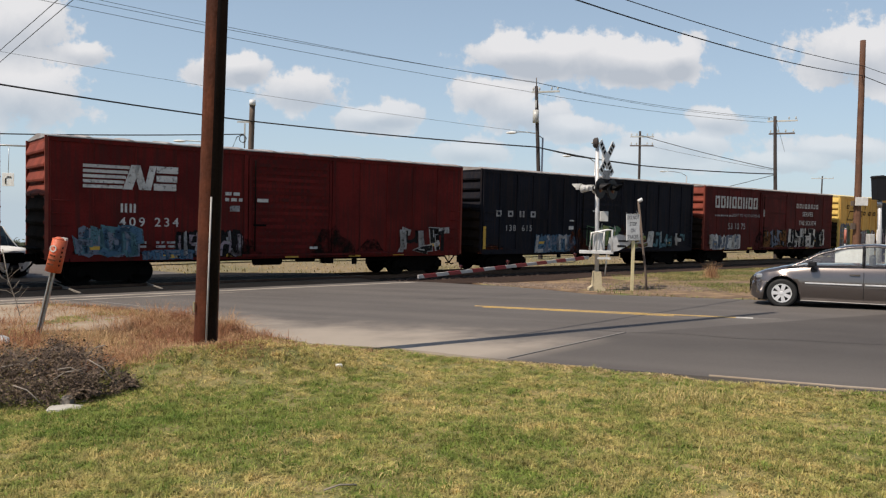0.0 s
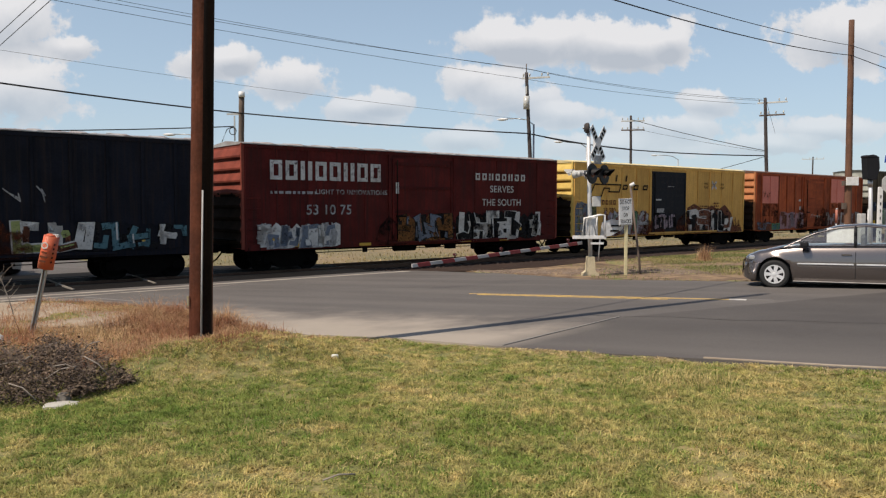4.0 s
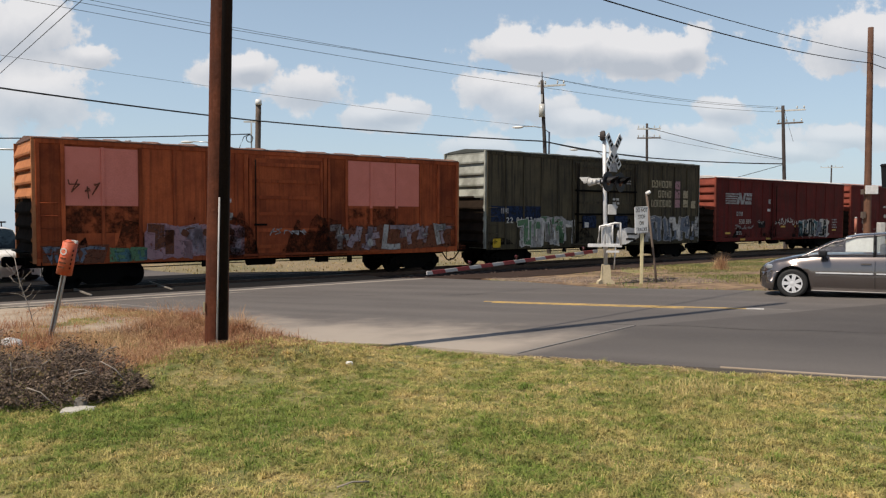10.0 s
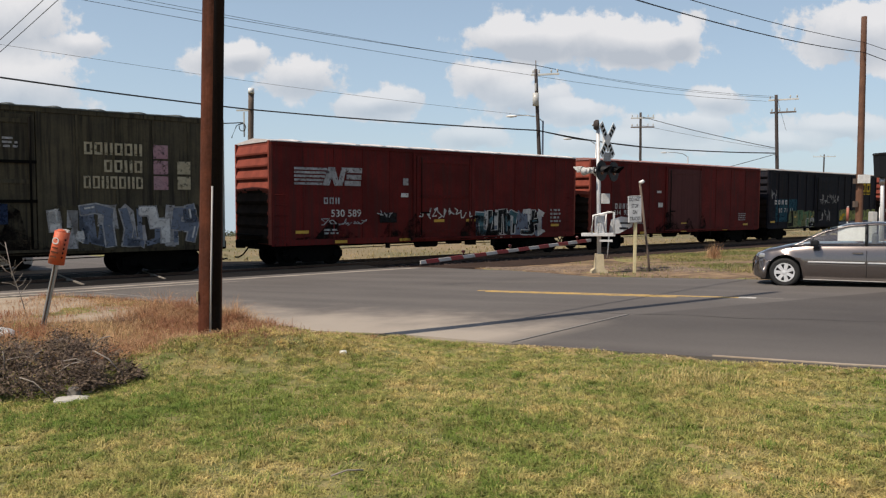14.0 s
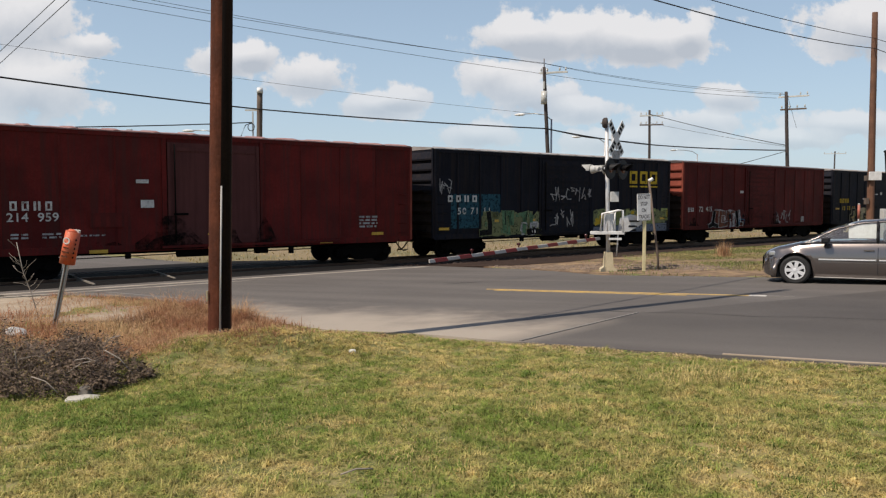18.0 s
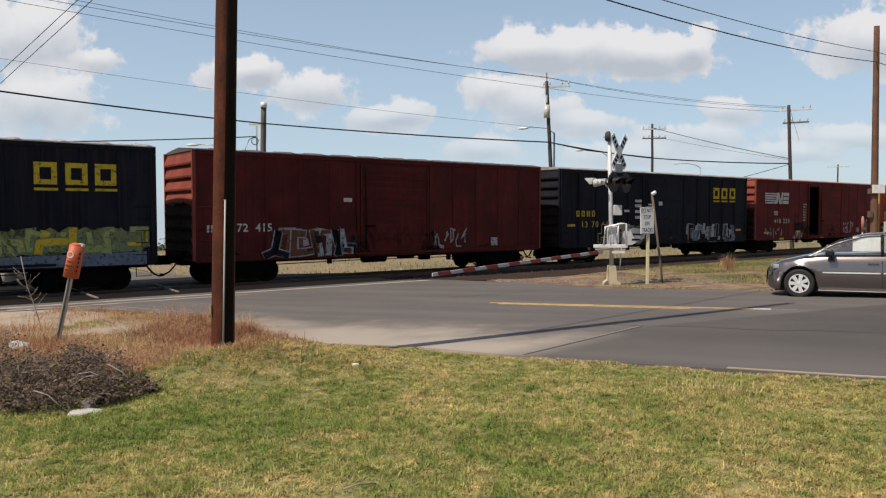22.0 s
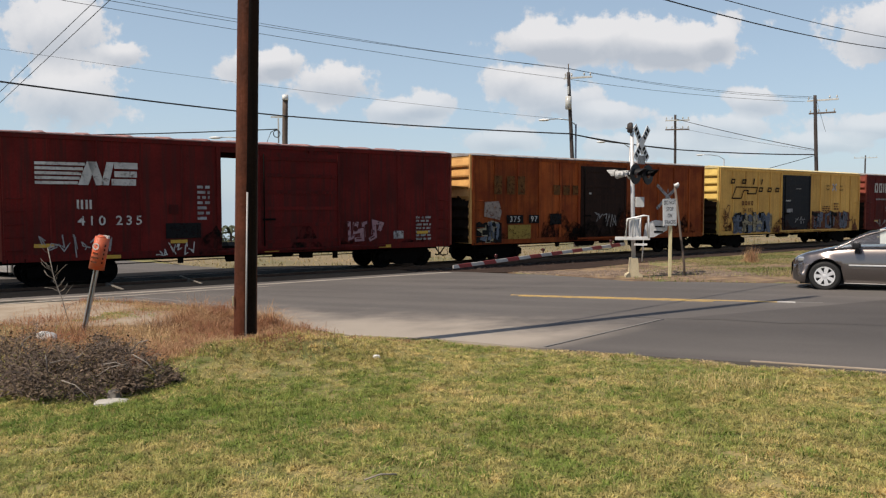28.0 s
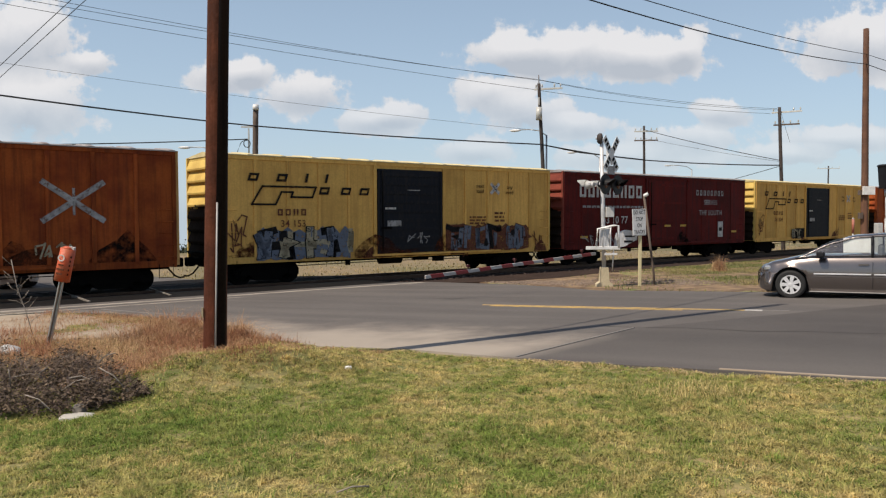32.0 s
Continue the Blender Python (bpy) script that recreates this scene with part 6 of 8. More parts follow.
    l = CARS["L"] = boxcar("dark red boxcar with white striped emblem and open doors", "ns_red", door=(-1.51, 1.6), opened=True, ribs=6, roof="red_roof", **smooth)
    striped_emblem(l, -6.89, -4.1, 3.09, 3.80)
    blocks(l, "mark_block", -5.82, -5.35, 2.36, 2.64, 2, W)
    letter(l, "410 235", -4.90, 1.99, 0.40, W, gap=1.42)
    graffiti(l, 2.8, 4.52, 1.1, 1.95, 3, M["decal_pink"], M["dark_red"], 121, fill2=M["dark_red"])
    scrawl(l, -6.9, -4.9, 0.9, 1.6, 7, G, 122), scrawl(l, -3.6, -2.4, 0.85, 1.3, 6, W, 123)
    flat(l, "notice", rect(-3.2, -2.9, 2.2, 2.5), M["dark_red"]), flat(l, "notice", rect(5.08, 5.52, 1.18, 1.48), G), flat(l, "dark_panel", rect(-3.3, -2.2, 1.4, 1.9), K)
    small_print(l, -2.3, -1.9, 2.0, 3.2, 7, G, 124), small_print(l, 6.1, 6.8, 1.1, 2.1, 7, G, 125)
    plates(l, ((-6.7, 1.28), (-4.9, 0.88), (-2.9, 1.3), (0.2, 0.9), (4.7, 0.9), (6.4, 1.4)))

    m = CARS["M"] = boxcar("rusty orange boxcar with a black door and a grey cross emblem", "rust_orange", door=(-1.5, 1.62), door_colour="door_umber", posts=13, post_w=0.12, ribs=9, end_colour="lit_end_amber")
    for x0, x1, digits in ((-5.92, -4.98, "375"), (-4.66, -4.06, "97")):
        flat(m, "number_panel", rect(x0, x1, 1.68, 2.05), K)
        letter(m, digits, (x0 + x1) / 2, 1.86, 0.34, W, y=NEAR_Y - 0.004, gap=1.25)
    cross_mark(m, 4.75, 2.92, 1.05, M["decal_grey"], 0.085, 0.62)
    flat(m, "emblem_bar", rect(4.72, 4.79, 2.5, 3.32), M["decal_grey"], NEAR_Y - 0.002)
    flat(m, "pasted_shape", [(-7.15, 2.0), (-6.3, 1.85), (-6.2, 2.2), (-6.35, 2.66), (-7.1, 2.62)], M["decal_pasted"])
    graffiti(m, -7.56, -6.2, 0.84, 1.85, 2, M["decal_slate"], M["decal_tan"], 131, fill2=K)
    flat(m, "paint_panel", rect(-5.84, -4.55, 1.0, 1.62), M["decal_mustard"])
    flat(m, "dark_panel", rect(-3.4, -2.7, 1.6, 2.1), K)
    for x in (-6.6, -5.9, -5.3, -3.2, -2.6, -2.0):
        flat(m, "faded_letter", rect(x, x + 0.42, 2.95, 3.4 if x > -4 else 3.75), M["decal_fade"])
    scrawl(m, -0.57, 0.97, 1.43, 2.15, 6, G, 132, y=-1.55), scrawl(m, 1.71, 2.48, 1.16, 1.76, 4, M["decal_tan"], 133, th=0.05), scrawl(m, 3.73, 4.65, 1.1, 1.72, 4, M["decal_tan"], 134, th=0.05)
    flat(m, "notice", rect(-1.0, -0.85, 3.0, 3.08), W, -1.56)

    def spray_n(c):
        graffiti(c, -6.48, -2.79, 0.84, 2.1, 4, M["decal_tan"], K, 141, fill2=S)
        graffiti(c, 1.7, 6.43, 0.9, 2.15, 6, S, M["decal_brown"], 142, fill2=K)
        scrawl(c, -0.2, 0.9, 1.3, 1.8, 3, G, 143, y=-1.55)
    CARS["N"] = yellow_boxcar("yellow steel boxcar with a black sliding door and dark graffiti", "34 153", spray_n)

    o = CARS["O"] = boxcar("maroon steel boxcar with white letter blocks and number", "maroon", door=(-1.5, 2.0), ribs=4, **smooth)
    blocks(o, "word_block", -6.72, -1.87, 3.37, 4.02, 8, W, 0.25)
    small_print(o, -6.5, -1.9, 2.85, 3.05, 1, G, 151)
    letter(o, "53 10 77", -4.1, 2.22, 0.52, W)
    blocks(o, "word_block", 2.8, 5.6, 3.6, 3.9, 8, G, 0.4)
    letter(o, "SERVES", 4.2, 3.2, 0.40, G), letter(o, "THE SOUTH", 4.2, 2.6, 0.40, G)
    flat(o, "notice", rect(4.95, 5.45, 1.2, 2.1), W), flat(o, "notice", rect(5.05, 5.35, 1.55, 1.75), K, NEAR_Y - 0.003)
    plates(o, ((-6.4, 1.4), (0.2, 1.9), (1.6, 1.9), (6.6, 1.5)))
    scrawl(o, -6.6, -3.6, 0.95, 1.5, 6, G, 152)

    def spray_p(c):
        graffiti(c, -3.4, -2.0, 0.9, 1.6, 2, M["decal_tan"], K, 161)
    CARS["P"] = yellow_boxcar("yellow steel boxcar with a black sliding door, little graffiti", "36 204", spray_p)
    for i, (key, n, kind) in enumerate((("A", 5, "decal_grime"), ("B", 6, "decal_rust"), ("C", 5, "decal_grime"), ("D", 5, "decal_rust"), ("E", 10, "decal_grime"), ("E", 8, "decal_rust"), ("F", 6, "decal_grime"), ("G", 5, "decal_grime"), ("H", 5, "decal_grime"), ("J", 6, "decal_grime"), ("L", 5, "decal_grime"), ("M", 9, "decal_grime"), ("M", 7, "decal_rust"), ("N", 6, "decal_rust"), ("O", 4, "decal_grime"))):
        grime(CARS[key], 300 + i, n, kind, 2.6 if key in "EM" else 1.9)
    CARS["Q"] = boxcar("rusty orange steel boxcar at the far end of the train", "rust_orange", door=DOOR)


# middles of the cars, in metres behind the first car's front
MIDDLE = {"Z": -9.1, "A": 7.70, "B": 24.44, "C": 41.24, "D": 58.02, "E": 74.98, "F": 92.09, "G": 109.36, "H": 126.10, "I": 142.80, "J": 159.61, "K": 176.50, "L": 193.16, "M": 209.78, "N": 226.72, "O": 243.25, "P": 260.06, "Q": 276.9}
TRAVEL = [(0, -14.49), (2, -28.14), (4, -41.76), (6, -55.33), (8, -68.85), (10, -82.35), (12, -95.80), (14, -109.22), (16, -122.60), (18, -135.95), (20, -149.27), (22, -162.56), (24, -175.82), (26, -189.05), (28, -202.25), (30, -215.43), (32, -228.59)]
build_train()

# ---- poles and wires ----
def at(u, v, d):
    """The place d metres ahead of the eye, at tangents u to the side and v upwards."""
    return Vector((u * d, d, EYE + v * d))


def wood_pole(label, base, top, r0, r1, material):
    p = thing("utility_pole", label, "utility pole", pose(*base), "utility poles")
    top = Vector(top) - Vector(base)
    bm = bmn()
    n, sides = 12, 14
    rings = []
    for k in range(n + 1):
        t = k / n
        c = top * t + Vector((0.010 * noise.noise((k * 0.7, base[0], 1)), 0.010 * noise.noise((k * 0.7, base[1], 7)), 0))
        if k == 0:
            c.z -= 0.4
        r = r0 + (r1 - r0) * t
        rings.append([bm.verts.new(c + Vector((math.cos(a) * r, math.sin(a) * r, 0))) for a in (math.tau * j / sides for j in range(sides))])
    for a, b in zip(rings, rings[1:]):
        for j in range(sides):
            bm.faces.new((a[j], a[(j + 1) % sides], b[(j + 1) % sides], b[j])).smooth = True
    bm.faces.new(rings[-1])
    part("shaft", bm, material, p)
    return p


def crossarm(p, z, half, yaw, pins=4, material=None):
    """An arm with insulators on a pole, z above its foot."""
    arm = part("crossarm", box(bmn(), -half, half, -0.05, 0.05, -0.06, 0.06, 0.008), material or M["pole_grey"], p, at=pose(0.0, -0.16, z, 0, 0, yaw))
    for i in range(pins):
        x = -half + 0.12 + (2 * half - 0.24) * i / (pins - 1)
        if abs(x) < 0.1:
            continue
        def ins():
            bm = bmn()
            tube(bm, (0, 0, 0.05), (0, 0, 0.16), 0.02, n=6)
            tube(bm, (0, 0, 0.14), (0, 0, 0.24), 0.055, 0.06, 8)
            tube(bm, (0, 0, 0.24), (0, 0, 0.32), 0.06, 0.03, 8)
            return bm
        part("insulator", cached("insulator", ins, M["insulator"]), None, arm, at=pose(x, 0, 0))
    return arm


def wire(pts, r, sag=0.0, label="black overhead cable strung between wooden poles"):
    bm = bmn()
    line = []
    for a, b in zip(pts, pts[1:]):
        a, b = Vector(a), Vector(b)
        for k in range(16):
            t = k / 16
            line.append(a.lerp(b, t) - Vector((0, 0, sag * 4 * t * (1 - t))))
    line.append(Vector(pts[-1]))
    rings = []
    for i, p in enumerate(line):
        d = (line[min(i + 1, len(line) - 1)] - line[max(i - 1, 0)]).normalized()
        q = d.to_track_quat("Z", "Y")
        rings.append([bm.verts.new(p + q @ Vector((r * math.cos(a), r * math.sin(a), 0))) for a in (math.tau * j / 5 for j in range(5))])
    for a, b in zip(rings, rings[1:]):
        for j in range(5):
            bm.faces.new((a[j], a[(j + 1) % 5], b[(j + 1) % 5], b[j])).smooth = True
    return tagged(part("overhead_wire", bm, M["cable"]), label, "cable", "overhead wires")


def cobra_lamp(head, foot, label):
    """A street lamp head on a long bent arm."""
    lamp = thing("street_lamp", label, "street lamp", pose(*foot), "street lamps")
    h = Vector(head) - Vector(foot)
    part("pole", tube(bmn(), (0, 0, 0), (0, 0, h.z - 0.4), 0.09, 0.06, 10), M["galvanised"], lamp)
    flat_d = Vector((h.x, h.y, 0))
    arm = [Vector((0, 0, h.z - 0.45)), flat_d * 0.25 + Vector((0, 0, h.z - 0.1)), flat_d * 0.6 + Vector((0, 0, h.z + 0.02)), Vector((h.x, h.y, h.z + 0.04))]
    part("arm", chain(bmn(), arm, 0.035, 8), M["galvanised"], lamp)
    bm = bmn()
    d = flat_d.normalized()
    yaw = math.degrees(math.atan2(d.y, d.x))
    rings = []
    for x, w, t in ((-0.05, 0.05, 0.04), (0.12, 0.13, 0.08), (0.40, 0.16, 0.09), (0.62, 0.13, 0.06), (0.74, 0.03, 0.02)):
        rings.append([bm.verts.new((x, w * math.cos(a), t * math.sin(a))) for a in (math.tau * j / 10 for j in range(10))])
    for a, b in zip(rings, rings[1:]):
        for j in range(10):
            bm.faces.new((a[j], a[(j + 1) % 10], b[(j + 1) % 10], b[j])).smooth = True
    bm.faces.new(rings[0][::-1]), bm.faces.new(rings[-1])
    part("lamp_head", bm, M["white_paint"], lamp, "pale grey lamp head", pose(*h, 0, 0, yaw))
    return lamp


def build_poles():
    # tall pole near the eye, with its conduit
    lp = wood_pole("tall reddish-brown wooden utility pole in dry grass", (-2.86, 8.31, 0.5), (-2.44, 8.31, 16.2), 0.142, 0.085, M["pole_wood"])
    part("conduit", tube(bmn(), (0.062, -0.160, 0.0), (0.118, -0.158, 2.1), 0.011, n=8), M["conduit_grey"], lp, "pale metal conduit")
    part("cable_guard", tube(bmn(), (0.082, -0.080, -0.1), (0.082 + 0.405, -0.045, 15.2), 0.074, 0.044, 14), M["guard_black"], lp, "black cable guard running up the pole")
    part("tag", box(bmn(), -0.105, -0.085, -0.118, -0.09, 0.72, 0.84), M["decal_tan"], lp, "torn pale paper tag")
    rp = wood_pole("weathered brown wooden utility pole behind the sedan", (16.86, 28.0, 0.30), at(0.598, 0.267, 28), 0.150, 0.105, M["pole_bright"])
    part("notice_board", box(bmn(), -0.24, 0.26, -0.23, -0.19, 2.96, 3.30, 0.008), M["white_paint"], rp, "white notice board on the pole")
    part("meter_box", box(bmn(), -0.30, -0.17, -0.16, 0.0, 2.0, 2.25), M["pole_grey"], rp)
    part("meter_box", box(bmn(), -0.32, -0.17, -0.16, 0.0, 2.95, 3.15), M["pole_grey"], rp)
    pc = wood_pole("dark wooden utility pole with transformer beyond the train", (6.75, 47.0, -0.36), at(0.1305, 0.191, 47), 0.16, 0.11, M["pole_dark"])
    hc = EYE + 0.183 * 47 + 0.36
    crossarm(pc, hc, 0.95, -18, 5, M["insulator"])
    part("transformer", tube(bmn(), (-0.62, -0.22, hc - 2.1), (-0.62, -0.22, hc - 1.25), 0.21, n=14), M["insulator"], pc, "pale grey transformer can")
    part("cutout", box(bmn(), -0.70, -0.60, -0.32, -0.22, hc - 1.1, hc - 0.6), M["insulator"], pc)
    part("top_pin", tube(bmn(), (-0.60, 0, hc + 0.2), (-0.62, 0, hc + 0.95), 0.035, n=6), M["pole_grey"], pc)
    pd = wood_pole("far dark wooden utility pole with two crossarms", (18.95, 66.6, -1.0), at(0.282, 0.130, 66.6), 0.15, 0.11, M["pole_dark"])
    crossarm(pd, EYE + 0.122 * 66.6 + 1.0, 1.1, -10, 5, M["insulator"])
    crossarm(pd, EYE + 0.109 * 66.6 + 1.0, 1.1, -10, 5)
    pe = wood_pole("far dark wooden utility pole with two crossarms", (26.7, 55.0, -0.7), at(0.476, 0.156, 55), 0.16, 0.12, M["pole_dark"])
    crossarm(pe, EYE + 0.149 * 55 + 0.7, 1.1, -30, 5, M["insulator"])
    crossarm(pe, EYE + 0.131 * 55 + 0.7, 0.95, -30, 4)
    pb = wood_pole("short wooden pole with cables and a pale lamp on top", (-12.7, 45.0, -0.36), at(-0.278, 0.157, 45), 0.20, 0.18, M["pole_grey"])
    hb = EYE + 0.157 * 45 + 0.36
    part("photocell", tube(bmn(), (0.22, -0.1, hb - 0.12), (0.22, -0.1, hb + 0.22), 0.21, 0.19, 12), M["white_paint"], pb, "white lamp on the pole top")
    part("bracket", box(bmn(), -0.75, 0.3, -0.12, -0.04, hb - 1.25, hb - 1.15), M["insulator"], pb)
    part("cable_loop", chain(bmn(), [(-0.35 + 0.22 * math.cos(a), -0.2, hb - 2.3 + 0.24 * math.sin(a)) for a in (k * 0.7 for k in range(10))], 0.03, 6), M["cable"], pb)
    part("bracket", box(bmn(), -0.30, -0.22, -0.14, -0.05, hb - 2.9, hb - 1.3), M["insulator"], pb)
    part("drop_cable", chain(bmn(), [(-0.3, -0.2, hb - 2.0), (-0.7, -0.3, hb - 2.2), (-1.0, -0.4, hb - 3.0)], 0.03, 6), M["cable"], pb)
    pf = wood_pole("small far utility pole with a pale crossarm", (71.2, 130.0, ground_z(71.2, 130.0)), at(0.548, 0.0715, 130), 0.16, 0.12, M["pole_dark"])
    crossarm(pf, EYE + 0.068 * 130 - ground_z(71.2, 130.0), 1.9, -20, 4, M["insulator"])
    # wires between the poles
    wire([at(-0.90, 0.357, 30), at(0.114, 0.184, 46.9), at(0.463, 0.147, 54.8)], 0.013, 0.25)
    wire([at(-0.90, 0.369, 30), at(0.129, 0.197, 46.9), at(0.472, 0.154, 55)], 0.013, 0.35)
    wire([at(-0.90, 0.381, 30), at(0.137, 0.195, 47), at(0.478, 0.152, 55)], 0.012, 0.40)
    wire([at(-0.85, 0.256, 34), at(0.132, 0.124, 46.8)], 0.009, 0.30)
    wire([at(-0.80, 0.199, 30), at(-0.280, 0.132, 44.8), at(0.134, 0.104, 46.8), at(0.283, 0.081, 55), at(0.478, 0.073, 54.8)], 0.045, 0.10, "thick black overhead cable between wooden poles")
    wire([at(0.134, 0.104, 46.8), at(0.190, 0.092, 50), at(0.283, 0.0815, 55)], 0.04, 0.0)
    wire([at(-0.80, 0.106, 36), at(-0.290, 0.113, 44.8)], 0.035, 0.12)
    wire([at(0.284, 0.124, 66.5), at(0.478, 0.080, 55)], 0.028, 0.12)
    wire([at(0.284, 0.112, 66.5), at(0.480, 0.078, 55)], 0.012, 0.1)
    wire([at(0.40, 0.050, 62), at(0.479, 0.072, 55)], 0.025, 0.02)
    wire([at(0.478, 0.150, 55), at(0.492, 0.105, 56)], 0.012, 0.0)
    wire([(-2.66, 8.31, 6.42), at(0.599, 0.217, 27.9), at(1.1, 0.08, 30)], 0.015, 0.36)
    wire([(-2.66, 8.31, 6.60), at(0.599, 0.231, 27.9), at(1.1, 0.10, 30)], 0.011, 0.26)
    for z, u, v in ((6.606, -0.985, -0.0797), (6.416, -0.974, -0.0800)):
        wire([(-2.72, 8.31, z), at(u, v, 30)], 0.006, 0.0, "thin steel guy wire from the pole to the ground")
    # street lamps beyond the train
    cobra_lamp(at(0.103, 0.124, 48), (6.70, 47.25, -0.36), "pale street lamp on a bent arm beyond the train")
    cobra_lamp(at(0.183, 0.092, 60), (13.2, 60.4, ground_z(13.2, 60.4) - 0.1), "pale street lamp on a bent arm beyond the train")
    cobra_lamp(at(0.321, 0.073, 80), (28.3, 80.5, ground_z(28.3, 80.5) - 0.1), "pale street lamp on a bent arm far away")
    cobra_lamp(at(-0.375, 0.101, 46), (-15.0, 46.2, -0.36), "pale street lamp on a bent arm beyond the train")


# ---- level crossing equipment ----
FACING = math.degrees(math.atan2(-0.62 * DEPTH, 0.78))     # bearing from which the signal is read


def crossing_signal():
    s = thing("crossing_signal", "silver level crossing signal with crossbuck and lowered gate arm", "crossing signal", pose(4.66, 20.62, 0.30))
    part("mast", tube(bmn(), (0.0, 0, 0.45), (-0.10, 0, 4.35), 0.062, 0.058, 14), M["mast_silver"], s)
    bm = bmn()
    prism(bm, [(-0.25, -0.1), (0.25, -0.1), (0.24, 0.10), (0.13, 0.17), (0.10, 0.60), (-0.10, 0.60), (-0.13, 0.17), (-0.24, 0.10)], -0.16, 0.16)
    part("base", bm, M["base_yellow"], s, "pale yellow cast base")
    bell = part("bell", lathe(bmn(), [(-0.09, 0.0), (-0.09, 0.10), (-0.04, 0.15), (0.04, 0.16), (0.07, 0.12), (0.09, 0.0)], 18), M["pole_dark"], s, "dark round warning bell", pose(-0.15, -0.02, 4.43, 0, 0, FACING - 60))
    part("bell_hub", tube(bmn(), (0, -0.13, 0), (0, -0.08, 0), 0.03, n=8), M["galvanised"], bell)
    # crossbuck: two boards with dark word bars
    xb = part("crossbuck", box(bmn(), -0.05, 0.05, -0.05, 0.05, -0.12, 0.12), M["mast_silver"], s, "white crossbuck with dark lettering bars", pose(0.10, -0.05, 3.98, 0, 0, FACING + 90))
    for a, off in ((50, 0.0), (-50, -0.022)):
        bd = part("board", box(bmn(), -0.61, 0.61, -0.085 + off, -0.068 + off, -0.115, 0.115, 0.004), M["white_paint"], xb, at=pose(0, 0, 0, 0, a, 0))
        for i in (0, 1, 2, 5, 6, 7):
            x = -0.53 + i * 0.14
            part("letter_bar", box(bmn(), x, x + 0.085, -0.091 + off, -0.0845 + off, -0.07, 0.07), M["decal_black"], bd)
    part("track_sign", box(bmn(), -0.22, 0.22, -0.09, -0.07, -0.62, -0.36, 0.004), M["decal_grey"], xb, "small grey sign plate below the crossbuck")
    part("sign_digit", box(bmn(), -0.05, 0.05, -0.096, -0.089, -0.34, -0.14), M["decal_white"], xb)
    part("sign_box", box(bmn(), -0.12, 0.12, -0.1, 0.02, -1.65, -1.35, 0.01), M["dull_white"], s, "grey junction box", pose(0.14, -0.06, 3.75))
    # flashing light pairs
    for bearing, label in ((FACING, "pair of dark flashing lights with hoods"), (FACING + 180, "pair of dark flashing lights seen from behind")):
        arm = part("light_arm", box(bmn(), -0.48, 0.48, -0.03, 0.03, -0.035, 0.035, 0.005), M["mast_silver"], s, label, pose(-0.06 + 0.18 * math.cos(radians(bearing)), 0.18 * math.sin(radians(bearing)), 3.08, 0, 0, bearing + 90))
        for x in (-0.36, 0.36):
            hd = part("light_backing", cached("light_backing", lambda: lathe(bmn(), [(-0.14, 0.0), (-0.14, 0.29), (-0.12, 0.30), (-0.10, 0.29), (-0.02, 0.12), (0.10, 0.08), (0.12, 0.0)], 22), M["black_paint"]) if bearing == FACING else cached("light_back", lambda: lathe(bmn(), [(-0.14, 0.0), (-0.14, 0.12), (-0.12, 0.13), (-0.10, 0.12), (-0.02, 0.10), (0.10, 0.07), (0.12, 0.0)], 22), M["dull_white"]), None, arm, at=pose(x, 0, -0.02))
            part("lens", cached("lens", lambda: lathe(bmn(), [(-0.165, 0.0), (-0.16, 0.07), (-0.142, 0.11), (-0.141, 0.12)], 16), M["lens_red"]), None, hd, "dark red lens")
            def hood():
                bm = bmn()
                n = 12
                a = [bm.verts.new((0.15 * math.cos(t), -0.14, 0.15 * math.sin(t))) for t in (math.radians(-15 + 210 * k / n) for k in range(n + 1))]
                b = [bm.verts.new((0.15 * math.cos(t), -0.14 - 0.32 * (0.35 + 0.65 * max(0.0, math.sin(t))), 0.15 * math.sin(t))) for t in (math.radians(-15 + 210 * k / n) for k in range(n + 1))]
                for k in range(n):
                    bm.faces.new((a[k], a[k + 1], b[k + 1], b[k]))
                bmesh.ops.solidify(bm, geom=bm.faces[:], thickness=0.008)
                return bm
            part("hood", cached("hood" if bearing == FACING else "pale_hood", hood, M["black_paint"] if bearing == FACING else M["dull_white"]), None, hd)
    # gate mechanism
    gm = part("gate_mechanism", box(bmn(), -0.16, 0.16, -0.26, -0.02, 1.22, 1.78, 0.02), M["mast_silver"], s, "pale grey gate mechanism housing")
    part("bracket", box(bmn(), -0.60, 0.40, -0.34, -0.28, 1.14, 1.24, 0.008), M["white_paint"], s)
    fr = part("guard_frame", chain(bmn(), [(-0.30, -0.32, 1.24), (-0.26, -0.32, 1.75), (0.20, -0.32, 1.85), (0.34, -0.32, 1.85), (0.36, -0.32, 1.2)], 0.035, 6), M["white_paint"], s, "white welded guard frame")
    part("guard_bar", chain(bmn(), [(-0.10, -0.32, 1.22), (-0.08, -0.32, 1.8), (0.08, -0.32, 1.24), (0.12, -0.32, 1.82)], 0.025, 6), M["white_paint"], fr)
    part("foot_plate", box(bmn(), -0.05, 0.32, -0.34, -0.24, 0.98, 1.04), M["white_paint"], s)
    part("stay", chain(bmn(), [(0.22, -0.3, 1.2), (0.20, -0.2, 0.5)], 0.02, 6), M["mast_silver"], s)
    cw = part("counterweight", prism(bmn(), [(0.30, 1.18), (0.62, 1.22), (0.98, 1.42), (1.02, 1.66), (0.66, 1.72), (0.36, 1.62)], 0.04, 0.12), M["mast_silver"], s, "pale counterweight plate")
